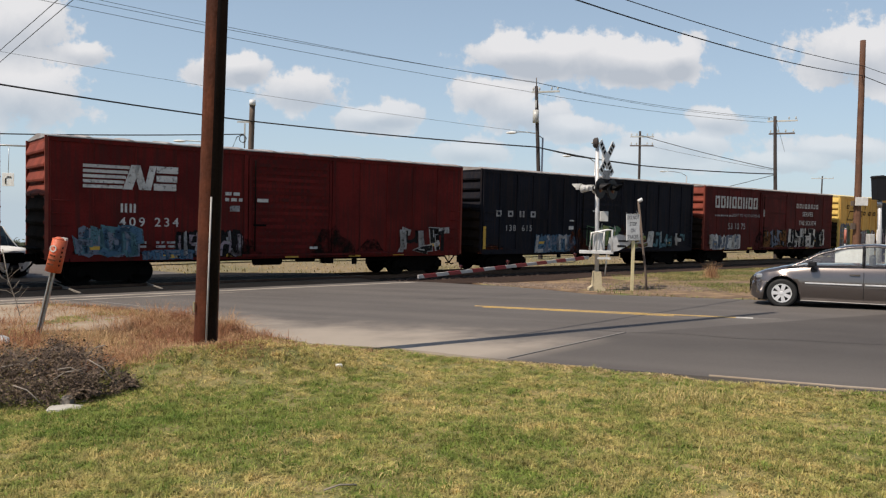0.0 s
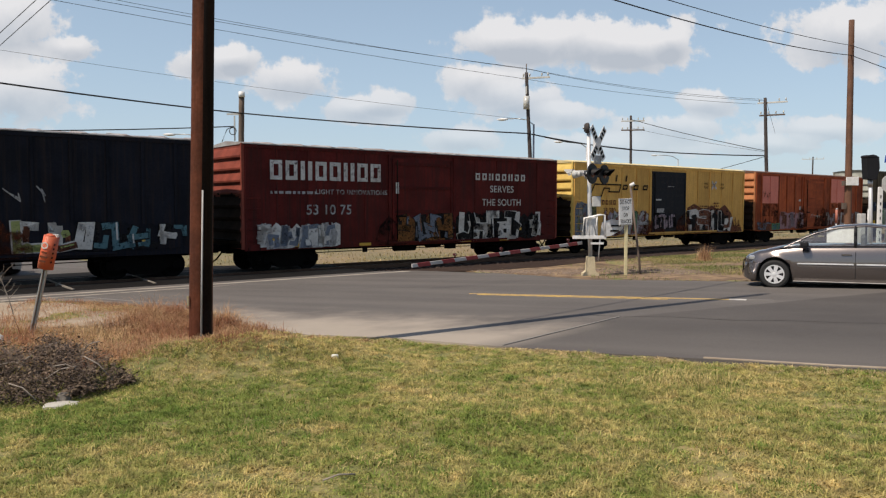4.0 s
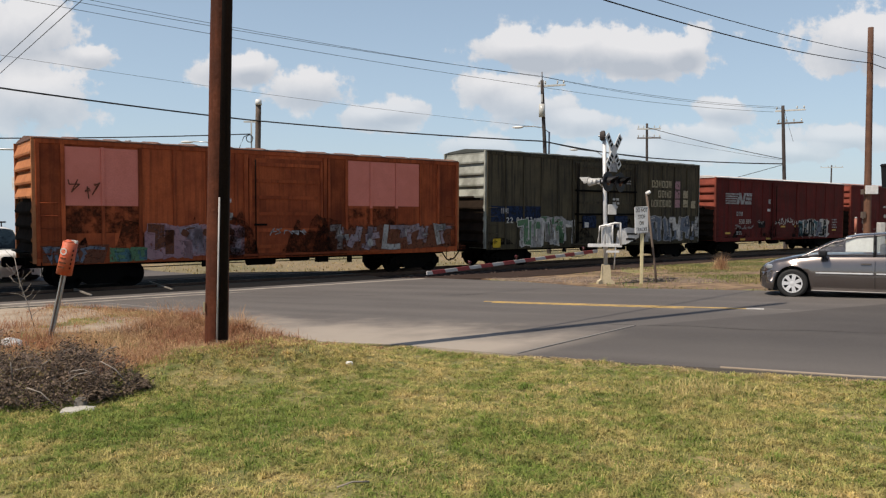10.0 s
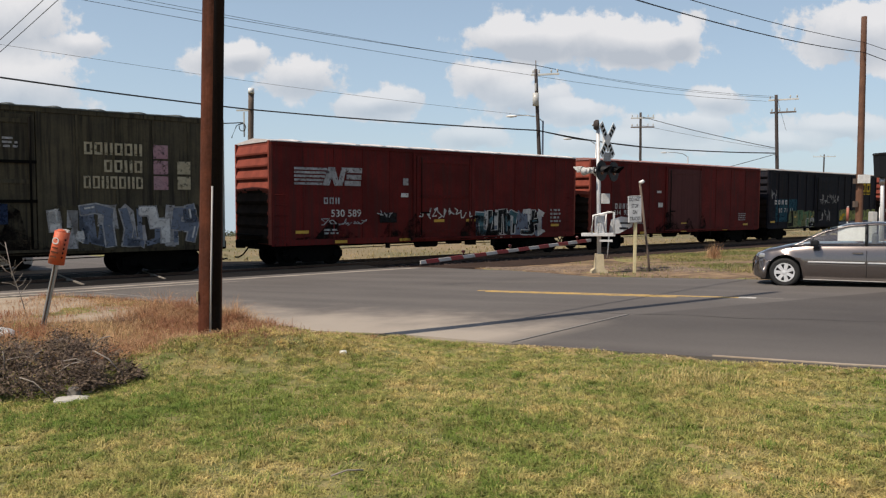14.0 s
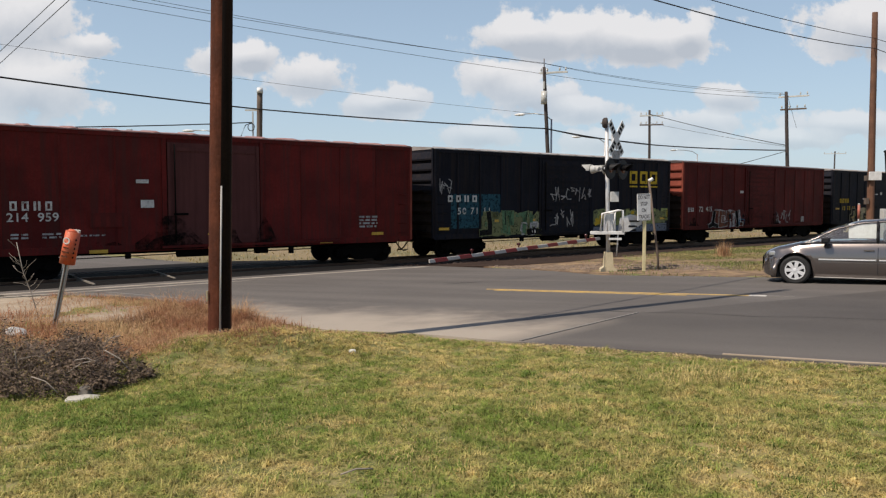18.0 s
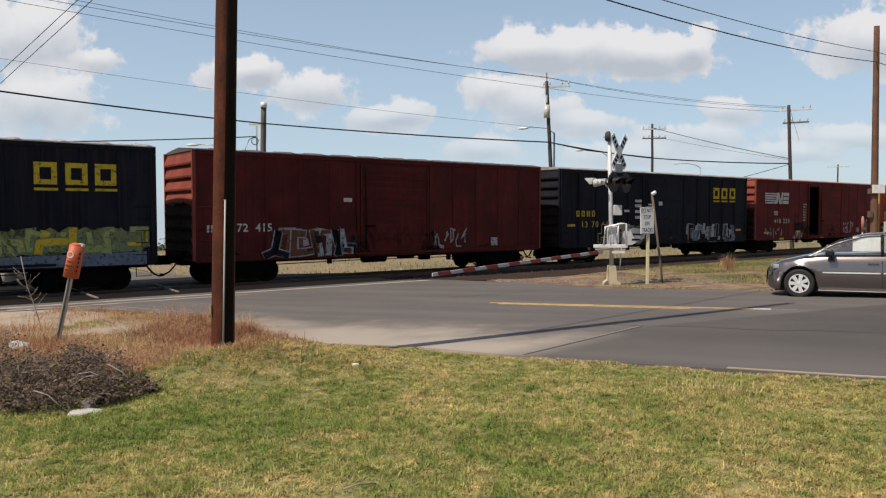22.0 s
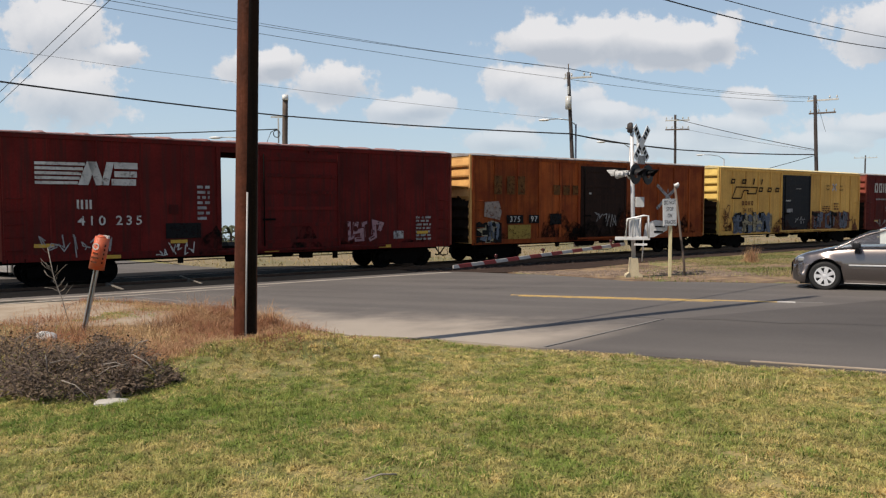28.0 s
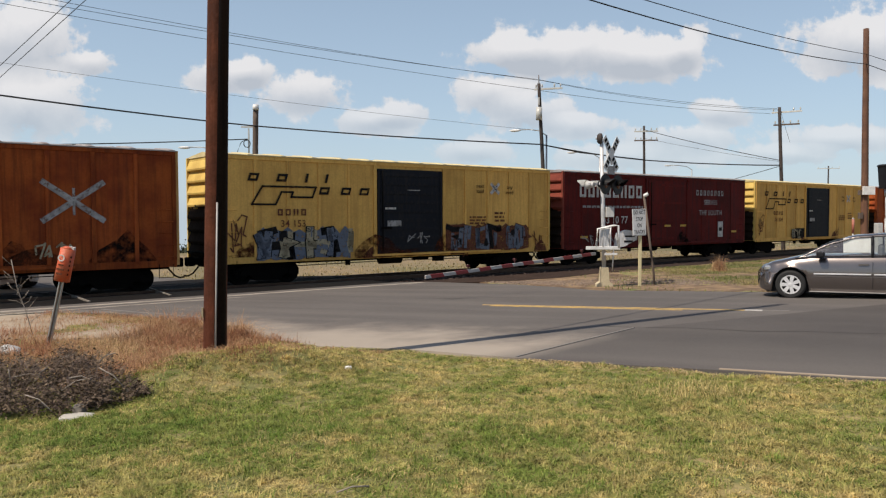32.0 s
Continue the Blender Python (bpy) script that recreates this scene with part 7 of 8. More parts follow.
    part("slot", box(bmn(), 0.62, 0.92, 0.030, 0.041, 1.50, 1.55), M["black_paint"], cw)
    part("slot", box(bmn(), 0.60, 0.86, 0.030, 0.041, 1.34, 1.40), M["black_paint"], cw)
    # gate arm, parallel to the track, drooping to its tip
    a, b = Vector((-0.30, -0.20, 1.02)), Vector((-5.237, -4.16, 0.645))
    run = b - a
    n = 16
    yaw, pitch = math.degrees(math.atan2(run.y, run.x)), -math.degrees(math.atan2(run.z, run.xy.length))
    arm = part("gate_arm", box(bmn(), 0, run.length, -0.022, 0.022, -0.044, 0.044, 0.006), M["arm_white"], s, "white gate arm with red stripes", pose(*a, 0, pitch, yaw))
    w = run.length / n
    for i in range(0, n, 2):
        part("red_stripe", cached("red_stripe", lambda: prism(bmn(), [(0.0, -0.0470), (w, -0.0470), (w + 0.05, 0.0470), (0.05, 0.0470)], -0.0255, 0.0255), M["signal_red"]), None, arm, at=pose(0.2 + i * w, 0, 0))
    for x in (0.6, 3.3, 4.95):
        part("arm_lamp", cached("arm_lamp", lambda: tube(tube(bmn(), (0, 0, 0.05), (0, 0, 0.12), 0.02, n=6), (0, -0.04, 0.14), (0, 0.04, 0.14), 0.036, n=10), M["lens_red"]), None, arm, "small red gate arm lamp", pose(x, 0, 0))
    part("arm_cable", chain(bmn(), [(0.2, -0.03, 0.0), (0.7, -0.03, -0.10), (1.3, -0.03, -0.04)], 0.010, 5), M["cable"], arm)
    return s


def stop_notice():
    s = thing("track_sign", "white rectangular warning sign on a pale wooden post", "sign", pose(5.68, 20.45, 0.30))
    part("post", box(bmn(), -0.045, 0.045, -0.03, 0.03, -0.3, 1.72, 0.006), M["post_yellow"], s, "pale yellow wooden post")
    pl = part("plate", box(bmn(), -0.235, 0.235, -0.055, -0.035, 1.55, 2.34, 0.006), M["white_paint"], s, at=pose(0.0, 0, 0, 0, -2, 22))
    for i, wd in enumerate(("DO NOT", "STOP", "ON", "TRACKS")):
        part("lettering", font_mesh(wd, 0.16, M["decal_black"], 0.62), None, pl, at=pose(0, -0.058, 2.23 - 0.19 * i, 90, 0, 0))
    part("border", box(bmn(), -0.225, 0.225, -0.0575, -0.0548, 2.315, 2.325), M["decal_black"], pl)
    part("border", box(bmn(), -0.225, 0.225, -0.0575, -0.0548, 1.565, 1.575), M["decal_black"], pl)
    t = thing("marker_post", "leaning grey metal post with a pale cap behind the sign", "post", pose(6.12, 20.9, 0.28))
    part("shaft", chain(bmn(), [(0.16, 0, -0.2), (0.10, 0, 0.45), (-0.23, -0.1, 2.75)], 0.035, 8), M["pole_grey"], t)
    part("cap", tube(bmn(), (-0.24, -0.1, 2.74), (-0.12, -0.12, 2.82), 0.055, 0.05, 8), M["white_paint"], t, "white cap")


def gas_marker():
    s = thing("pipeline_marker", "leaning orange-red marker sign on a grey steel post", "marker sign", pose(-6.33, 10.77, 0.38, 0, 13.0, 0))
    part("post", prism(bmn(), [(-0.035, -0.2), (0.035, -0.2), (0.035, 1.45), (-0.035, 1.45)], -0.02, 0.02), M["galvanised"], s)
    part("post_flange", box(bmn(), -0.006, 0.006, -0.045, -0.02, -0.2, 1.4), M["pole_grey"], s)
    bd = part("marker_body", tube(bmn(), (0, 0, 1.08), (0, 0, 1.60), 0.118, 0.112, 18), M["marker_orange"], s, "faded orange marker tube")
    part("cap", tube(bmn(), (0, 0, 1.595), (0, 0, 1.63), 0.10, 0.06, 14), M["marker_orange"], bd)
    ring = lathe(bmn(), [(-0.122, 0.035), (-0.124, 0.045), (-0.122, 0.055)], 16)
    part("round_mark", ring, M["decal_white"], bd, at=pose(-0.02, 0, 1.45))
    for i, (x0, w) in enumerate(((-0.05, 0.08), (-0.06, 0.11), (-0.055, 0.09))):
        part("print_bar", box(bmn(), x0, x0 + w, -0.122, -0.112, 1.33 - 0.07 * i, 1.355 - 0.07 * i), M["decal_brown"], bd)
    for i in range(5):
        part("side_bar", box(bmn(), 0.095, 0.108, -0.075, -0.055, 1.19 + 0.07 * i, 1.22 + 0.07 * i), M["decal_black"], bd)
    tag = bmn()
    box(tag, 0.02, 0.10, -0.03, 0.03, 1.60, 1.64)
    part("torn_label", tag, M["decal_white"], bd)


def roadside_right():
    # signals and signs at the next corner, behind the sedan
    s = thing("traffic_signal", "black traffic signal on a pale metal pole", "traffic signal", pose(*at(0.636, 0, 24.0).xy, 0.75))
    part("pole", tube(bmn(), (0.02, 0, 0), (-0.08, 0, 2.75), 0.07, 0.06, 12), M["mast_silver"], s)
    hd = part("signal_head", prism(bmn(), [(-0.16, 2.62), (0.14, 2.58), (0.24, 3.0), (0.20, 3.38), (0.0, 3.46), (-0.22, 3.36)], -0.18, 0.18), M["black_paint"], s, "black hooded signal head", pose(-0.10, 0, 0))
    part("hood", box(bmn(), -0.26, 0.16, -0.20, 0.20, 3.34, 3.44, 0.04), M["black_paint"], hd)
    part("pole_band", tube(bmn(), (-0.075, 0, 2.35), (-0.08, 0, 2.6), 0.08, n=12), M["galvanised"], s)
    b = thing("street_sign", "blue street name sign with pale bars", "street sign", pose(*at(0.655, 0.0, 24.5).xy, 0.75))
    part("post", tube(bmn(), (0.10, 0, 0), (0.10, 0, 3.3), 0.03, n=8), M["galvanised"], b)
    pl = part("name_plate", box(bmn(), -0.40, 0.75, -0.03, -0.01, 3.20, 3.46, 0.004), M["sign_blue"], b, "blue name plate", pose(0, 0, 0, 0, 6, -14))
    for i in range(8):
        part("letter_bar", box(bmn(), -0.32 + i * 0.125, -0.24 + i * 0.125, -0.034, -0.029, 3.27, 3.39), M["decal_white"], pl)
    o = thing("stop_sign", "back of an octagonal grey metal stop sign", "road sign", pose(*at(0.665, 0.0, 22.0).xy, 0.78))
    part("post", tube(bmn(), (-0.22, 0, 0), (0.0, 0, 2.75), 0.03, n=8), M["galvanised"], o)
    part("plate", prism(bmn(), [(0.38 * math.cos(math.radians(22.5 + 45 * k)), 2.36 + 0.38 * math.sin(math.radians(22.5 + 45 * k))) for k in range(8)], -0.05, -0.03), M["dull_white"], o, "dull grey octagon")
    w = thing("white_post", "white slotted metal post", "post", pose(*at(0.648, 0.0, 26.0).xy, 0.6))
    part("shaft", box(bmn(), -0.08, 0.08, -0.05, 0.05, 0, 2.55, 0.01), M["white_paint"], w)
    for k in range(7):
        part("slot", cached("post_slot", lambda: box(bmn(), -0.02, 0.02, -0.054, -0.049, 0, 0.12), M["black_paint"]), None, w, at=pose(0, 0, 0.5 + 0.27 * k))
    c = thing("signal_cabinet", "white metal trackside cabinet", "cabinet", pose(*at(0.6215, 0.0, 30.0).xy, 0.3))
    part("body", box(bmn(), -0.12, 0.12, -0.15, 0.15, 0, 1.80, 0.02), M["dull_white"], c)
    part("door", box(bmn(), -0.10, 0.10, -0.162, -0.149, 0.15, 1.70, 0.004), M["dull_white"], c)
    part("vent_pipe", tube(bmn(), (0.32, 0, 0), (0.32, 0, 2.0), 0.05, n=8), M["white_paint"], c)
    m = thing("red_marker", "red and white marker post by the track", "marker post", pose(*at(0.585, 0.0, 33.0).xy, 0.2))
    part("post", tube(bmn(), (0, 0, 0), (0, 0, 1.4), 0.03, n=8), M["white_paint"], m)
    part("marker_body", tube(bmn(), (0, 0, 1.40), (0, 0, 2.05), 0.06, n=12), M["marker_faded"], m, "faded red marker tube")
    part("cap", tube(bmn(), (0, 0, 2.05), (0, 0, 2.12), 0.045, n=12), M["dull_white"], m)


# ---- vehicles ----
def loft(bm, sections, closed=False):
    rows = [[bm.verts.new(p) for p in s] for s in sections]
    for a, b in zip(rows, rows[1:]):
        for k in range(len(a) - 1):
            bm.faces.new((a[k], a[k + 1], b[k + 1], b[k])).smooth = True
    return rows


def lerp_list(pts, x):
    for (x0, y0), (x1, y1) in zip(pts, pts[1:]):
        if x0 <= x <= x1:
            t = (x - x0) / (x1 - x0)
            t2 = t * t * (3 - 2 * t) * 0.35 + t * 0.65
            return y0 + (y1 - y0) * t2
    return pts[0][1] if x < pts[0][0] else pts[-1][1]


def sedan(name, label, where, colour, glass, suv=False):
    """A car with x forward and its left side at +y."""
    c = thing(name, label, "car", where)
    ln = 2.26
    topz = [(-2.26, 0.78), (-2.15, 0.94), (-1.75, 1.02), (-1.0, 1.00), (0.9, 0.97), (1.25, 0.93), (1.75, 0.82), (2.0, 0.72), (2.13, 0.58)]
    half = [(-2.26, 0.62), (-2.1, 0.78), (-1.6, 0.86), (0.0, 0.88), (1.45, 0.87), (1.75, 0.82), (1.95, 0.68), (2.06, 0.50), (2.13, 0.25)]
    if suv:
        topz = [(-2.26, 0.8), (-2.2, 1.00), (0.9, 0.98), (1.25, 0.97), (1.9, 0.92), (2.15, 0.84), (2.26, 0.7)]
    wheels = (1.38, -1.32)
    R = 0.36
    xs = [round(-ln + (ln + 2.13) * k / 66, 3) for k in range(67)]
    for side in (1, -1):
        secs = []
        for x in xs:
            w, zt = lerp_list(half, x), lerp_list(topz, x)
            zb = 0.155 + 0.12 * max(0, (abs(x) - 1.9)) / 0.36
            za = zb
            for wx in wheels:
                if abs(x - wx) < R:
                    za = max(za, 0.33 + math.sqrt(R * R - (x - wx) ** 2))
            zm = max(za + 0.02, 0.34)
            secs.append([(x, side * w * 0.90, za), (x, side * w * 0.955, za + 0.03), (x, side * w, max(zm, 0.56)), (x, side * w * 0.990, max(zm + 0.01, zt - 0.26)), (x, side * w * 0.962, max(zm + 0.02, zt - 0.165)), (x, side * w * 0.925, zt - 0.075), (x, side * w * 0.88, zt - 0.02), (x, side * w * 0.5, zt + 0.02), (x, 0, zt + 0.03)])
        bm = bmn()
        rows = loft(bm, secs)
        for r in (rows[0], rows[-1]):
            bm.faces.new(r)
        bmesh.ops.recalc_face_normals(bm, faces=bm.faces)
        part("body_shell", bm, colour, c)
    part("underbody", box(bmn(), -2.1, 1.9, -0.66, 0.66, 0.13, 0.58), M["black_paint"], c)
    # cabin
    if suv:
        prof = [(1.25, 0.95), (0.75, 1.62), (0.3, 1.72), (-1.2, 1.74), (-2.0, 1.66), (-2.22, 0.98)]
    else:
        prof = [(1.28, 0.94), (0.52, 1.30), (0.08, 1.415), (-0.45, 1.45), (-1.0, 1.38), (-1.72, 1.05)]
    xs2 = [prof[0][0] + (prof[-1][0] - prof[0][0]) * k / 28 for k in range(29)]
    pr = [(-x, z) for x, z in prof]
    glass_l, roof_pts = bmn(), []
    secs_g = {1: [], -1: []}
    secs_r = []
    for x in xs2:
        zr = lerp_list(pr, -x)
        belt = lerp_list(topz, x) - 0.03
        wr = 0.60 + 0.20 * max(0, 1 - (zr - belt) / 0.45)
        wb = 0.80
        secs_r.append([(x, -wr * 1.0, zr - 0.045), (x, -wr * 0.93, zr - 0.012), (x, -wr * 0.5, zr + 0.012), (x, 0, zr + 0.02), (x, wr * 0.5, zr + 0.012), (x, wr * 0.93, zr - 0.012), (x, wr, zr - 0.045)])
        for sd in (1, -1):
            secs_g[sd].append([(x, sd * wb, belt), (x, sd * (wb + wr) / 2 * 1.01, (belt + zr) / 2 - 0.01), (x, sd * wr, zr - 0.045)])
    n_front = next(k for k, x in enumerate(xs2) if x < (0.35 if not suv else 0.7))
    n_back = next(k for k, x in enumerate(xs2) if x < (-1.0 if not suv else -2.0))
    for nm, lo, hi, mt in (("windscreen", 0, n_front, glass), ("roof_panel", n_front, n_back, colour), ("rear_window", n_back, 28, glass)):
        bm = bmn()
        loft(bm, secs_r[lo:hi + 1])
        bmesh.ops.recalc_face_normals(bm, faces=bm.faces)
        ob = part(nm, bm, mt, c)
        if mt is glass:
            ob.visible_shadow = False
    pill = (0.92, -0.20, -1.22) if not suv else (0.85, -0.20, -1.25)
    for sd in (1, -1):
        cuts = [0] + [next(k for k, x in enumerate(xs2) if x < px) for px in pill] + [28]
        for lo, hi in zip(cuts, cuts[1:]):
            if hi - lo < 2:
                continue
            bm = bmn()
            loft(bm, secs_g[sd][lo:hi + 1])
            bmesh.ops.recalc_face_normals(bm, faces=bm.faces)
            ob = part("side_window", bm, glass, c)
            ob.visible_shadow = False
        for k in cuts[1:-1]:
            p = secs_g[sd][k]
            bm = bmn()
            for q0, q1 in zip(p, p[1:]):
                tube(bm, Vector(q0) + Vector((0, sd * 0.006, 0)), Vector(q1) + Vector((0, sd * 0.006, 0)), 0.030 if k != cuts[1] else 0.022, n=6)
            part("pillar", bm, M["black_paint"] if k == cuts[2] else colour, c)
        rail = bmn()
        pts = [Vector(s[2]) + Vector((0, sd * 0.004, -0.004)) for s in secs_g[sd]]
        chain(rail, pts, 0.022, 6)
        part("roof_rail", rail, colour, c)
        trim = bmn()
        chain(trim, [Vector(s[0]) + Vector((0, sd * 0.012, 0.01)) for s in secs_g[sd]], 0.012, 5)
        part("window_trim", trim, M["black_paint"], c)
        # wheels
        for wx in wheels:
            ty = part("tyre", cached("tyre", lambda: lathe(bmn(), [(-0.10, 0.20), (-0.105, 0.28), (-0.085, 0.312), (-0.05, 0.318), (0.05, 0.318), (0.085, 0.312), (0.105, 0.28), (0.10, 0.20)], 30), M["rubber"]), None, c, at=pose(wx, sd * 0.77, 0.318))
            rim = part("rim", cached(f"rim{sd}", lambda: lathe(bmn(), [(sd * 0.03, 0.0), (sd * 0.03, 0.19), (sd * 0.095, 0.205), (sd * 0.10, 0.215), (sd * 0.085, 0.222)], 30), M["black_paint"]), None, ty)
            for k in range(7):
                a = math.tau * k / 7
                sp = cached(f"spoke{sd}", lambda: prism(bmn(), [(0.02, -0.028), (0.20, -0.045), (0.20, 0.045), (0.02, 0.028)], sd * 0.085, sd * 0.099), M["rim_silver"])
                part("spoke", sp, None, rim, at=pose(0, 0, 0, 0, math.degrees(a), 0))
            part("hub", cached(f"hub{sd}", lambda: lathe(bmn(), [(sd * 0.06, 0.05), (sd * 0.10, 0.048), (sd * 0.106, 0.03), (sd * 0.106, 0.0)], 14), M["rim_silver"]), None, rim)
            part("rim_ring", cached(f"rimring{sd}", lambda: lathe(bmn(), [(sd * 0.085, 0.185), (sd * 0.101, 0.19), (sd * 0.101, 0.212), (sd * 0.085, 0.216)], 30), M["rim_silver"]), None, rim)
            part("arch_lining", cached("arch", lambda: lathe(bmn(), [(-0.12, 0.0), (-0.12, 0.352), (0.02, 0.352)], 24), M["black_paint"]), None, c, at=pose(wx, sd * (0.72), 0.33))
        # doors, mouldings, handles, mirrors
        for x0, x1 in ((-0.22, 0.92), (-1.22, -0.24)):
            dr = part("door", box(bmn(), x0, x1, *sorted((sd * 0.872, sd * 0.8745)), 0.50, 0.60, 0.001), colour, c)
            part("door_handle", box(bmn(), x0 + 0.06, x0 + 0.26, *sorted((sd * 0.855, sd * 0.90)), 0.765, 0.80, 0.01), colour, dr)
            part("side_moulding", box(bmn(), x0 + 0.02, x1 - 0.01, *sorted((sd * 0.868, sd * 0.892)), 0.555, 0.585, 0.006), M["rim_silver"], dr, "bright side moulding")
            part("door_gap", box(bmn(), x0 - 0.012, x0 - 0.004, *sorted((sd * 0.83, sd * 0.8775)), 0.26, 0.84), M["black_paint"], dr)
        part("sill", box(bmn(), -0.95, 1.0, *sorted((sd * 0.82, sd * 0.880)), 0.168, 0.184, 0.005), M["conduit_grey"], c, "pale sill moulding")
        mi = part("mirror", box(bmn(), 0.68, 0.84, *sorted((sd * 0.86, sd * 1.06)), 0.93, 1.06, 0.03), M["black_paint"], c, "dark door mirror")
        part("headlight", box(bmn(), 1.66, 1.94, *sorted((sd * 0.48, sd * 0.735)), 0.62, 0.735, 0.03), M["lamp_glass"], c, "clear headlight", pose(0, 0, 0, 0, 0, 0))
        part("tail_light", box(bmn(), -2.24, -2.02, *sorted((sd * 0.55, sd * 0.78)), 0.72, 0.90, 0.02), M["lens_red"], c, "red tail light")
    part("bumper", box(bmn(), 1.95, 2.13, -0.32, 0.32, 0.28, 0.42, 0.03), M["black_paint"], c)
    for y in (-0.36, 0.36):
        st = part("seat", box(bmn(), -0.35, 0.15, y - 0.24, y + 0.24, 0.45, 0.72, 0.05), M["seat_grey"], c)
        part("backrest", box(bmn(), -0.45, -0.32, y - 0.24, y + 0.24, 0.70, 1.20, 0.05), M["seat_grey"], st)
    if not suv:
        part("sun_shade", box(bmn(), -0.20, 0.34, 0.690, 0.694, 0.99, 1.31), M["white_paint"], c, "bright white sun shade behind the window", pose(0, 0, 0, 4, 0, 0))
    return c


def vehicles():
    f = Vector((-0.889, 0.458 * DEPTH, 0)).normalized()
    fwd = math.degrees(math.atan2(f.y, f.x))
    left = Vector((-f.y, f.x, 0))
    mid = Vector((7.70, 15.50 * DEPTH, 0)) - f * 1.38 - left * 0.80
    sedan("sedan", "brownish-grey metallic sedan waiting on the asphalt road", pose(mid.x, mid.y / DEPTH, 0.575, 0.8, 0.9, fwd), M["sedan_paint"], M["car_glass"])
    v = sedan("white_vehicle", "white utility vehicle with a roof rack beyond the railway track", pose(-16.95, 24.7, -0.06, 0, 0, -25), M["white_paint"], M["tinted_glass"], suv=True)
    v.scale = (1.12, 1.12, 1.12)
    for x in (-1.5, -0.45, 0.3):
        part("rack_bar", tube(tube(box(bmn(), x - 0.03, x + 0.03, -0.62, 0.62, 1.83, 1.87, 0.01), (x, -0.5, 1.70), (x, -0.5, 1.85), 0.02), (x, 0.5, 1.70), (x, 0.5, 1.85), 0.02), M["black_paint"], v)
    for y in (-0.58, 0.58):
        part("rack_rail", tube(bmn(), (-1.9, y, 1.86), (0.4, y, 1.86), 0.022), M["black_paint"], v)
    sedan("dark_vehicle", "dark utility vehicle waiting beyond the railway track", pose(-25.5, 35.0, -0.06, 0, 0, -25), M["black_gloss"], M["tinted_glass"], suv=True)


def far_left():
    g = thing("signal_span", "grey traffic signal post with arm, signs and yellow signals", "traffic signal", pose(-29.5, 42.0, -0.3))
    part("pole", tube(bmn(), (-4, 0, 0), (-4, 0, 7.0), 0.12, 0.09, 12), M["galvanised"], g)
    part("arm", tube(bmn(), (-4, 0, 6.6), (7.2, 0, 6.4), 0.07, 0.05, 10), M["galvanised"], g)
    for x in (1.2, -1.5):
        hd = part("signal_head", box(bmn(), x - 0.18, x + 0.18, -0.2, 0.1, 5.5, 6.6, 0.03), M["yellow_plate"], g, "yellow traffic signal head")
        for k in range(3):
            part("lens", tube(bmn(), (x, -0.26, 5.7 + 0.34 * k), (x, -0.19, 5.7 + 0.34 * k), 0.12, n=12), M["black_paint"], hd)
    for x in (3.1, -0.1):
        ts = part("turn_sign", box(bmn(), x - 0.36, x + 0.36, -0.12, -0.10, 4.0, 4.8, 0.01), M["white_paint"], g, "white turn sign with a dark arrow")
        part("arrow", chain(bmn(), [(x - 0.15, -0.13, 4.15), (x - 0.15, -0.13, 4.45), (x - 0.02, -0.13, 4.57), (x + 0.18, -0.13, 4.55)], 0.035, 6), M["decal_black"], ts)
        part("hanger", tube(bmn(), (x, -0.1, 4.75), (x, 0, 6.5), 0.02, n=6), M["galvanised"], ts)
    part("name_sign", box(bmn(), 4.9, 6.1, -0.10, -0.07, 4.5, 4.8, 0.01), M["sign_dark"], g, "dark hanging street name sign")
    part("hanger", tube(bmn(), (5.5, -0.08, 4.75), (5.5, 0, 6.45), 0.02, n=6), M["galvanised"], g)
    fl = thing("flood_light", "tall pole with two floodlights beyond the track", "floodlight", pose(*at(-0.478, 0, 70).xy, -0.3))
    part("pole", tube(bmn(), (0, 0, -2.0), (0, 0, 9.6), 0.08, 0.06, 10), M["conduit_grey"], fl)
    part("arm", box(bmn(), -0.9, 0.9, -0.04, 0.04, 9.5, 9.6), M["galvanised"], fl)
    for x in (-0.75, 0.75):
        part("lamp_head", box(bmn(), x - 0.25, x + 0.25, -0.3, 0.1, 9.6, 9.95, 0.03), M["galvanised"], fl)


# ---- plants and litter ----
def on_ground(x, y):
    return ground_z(x, y)


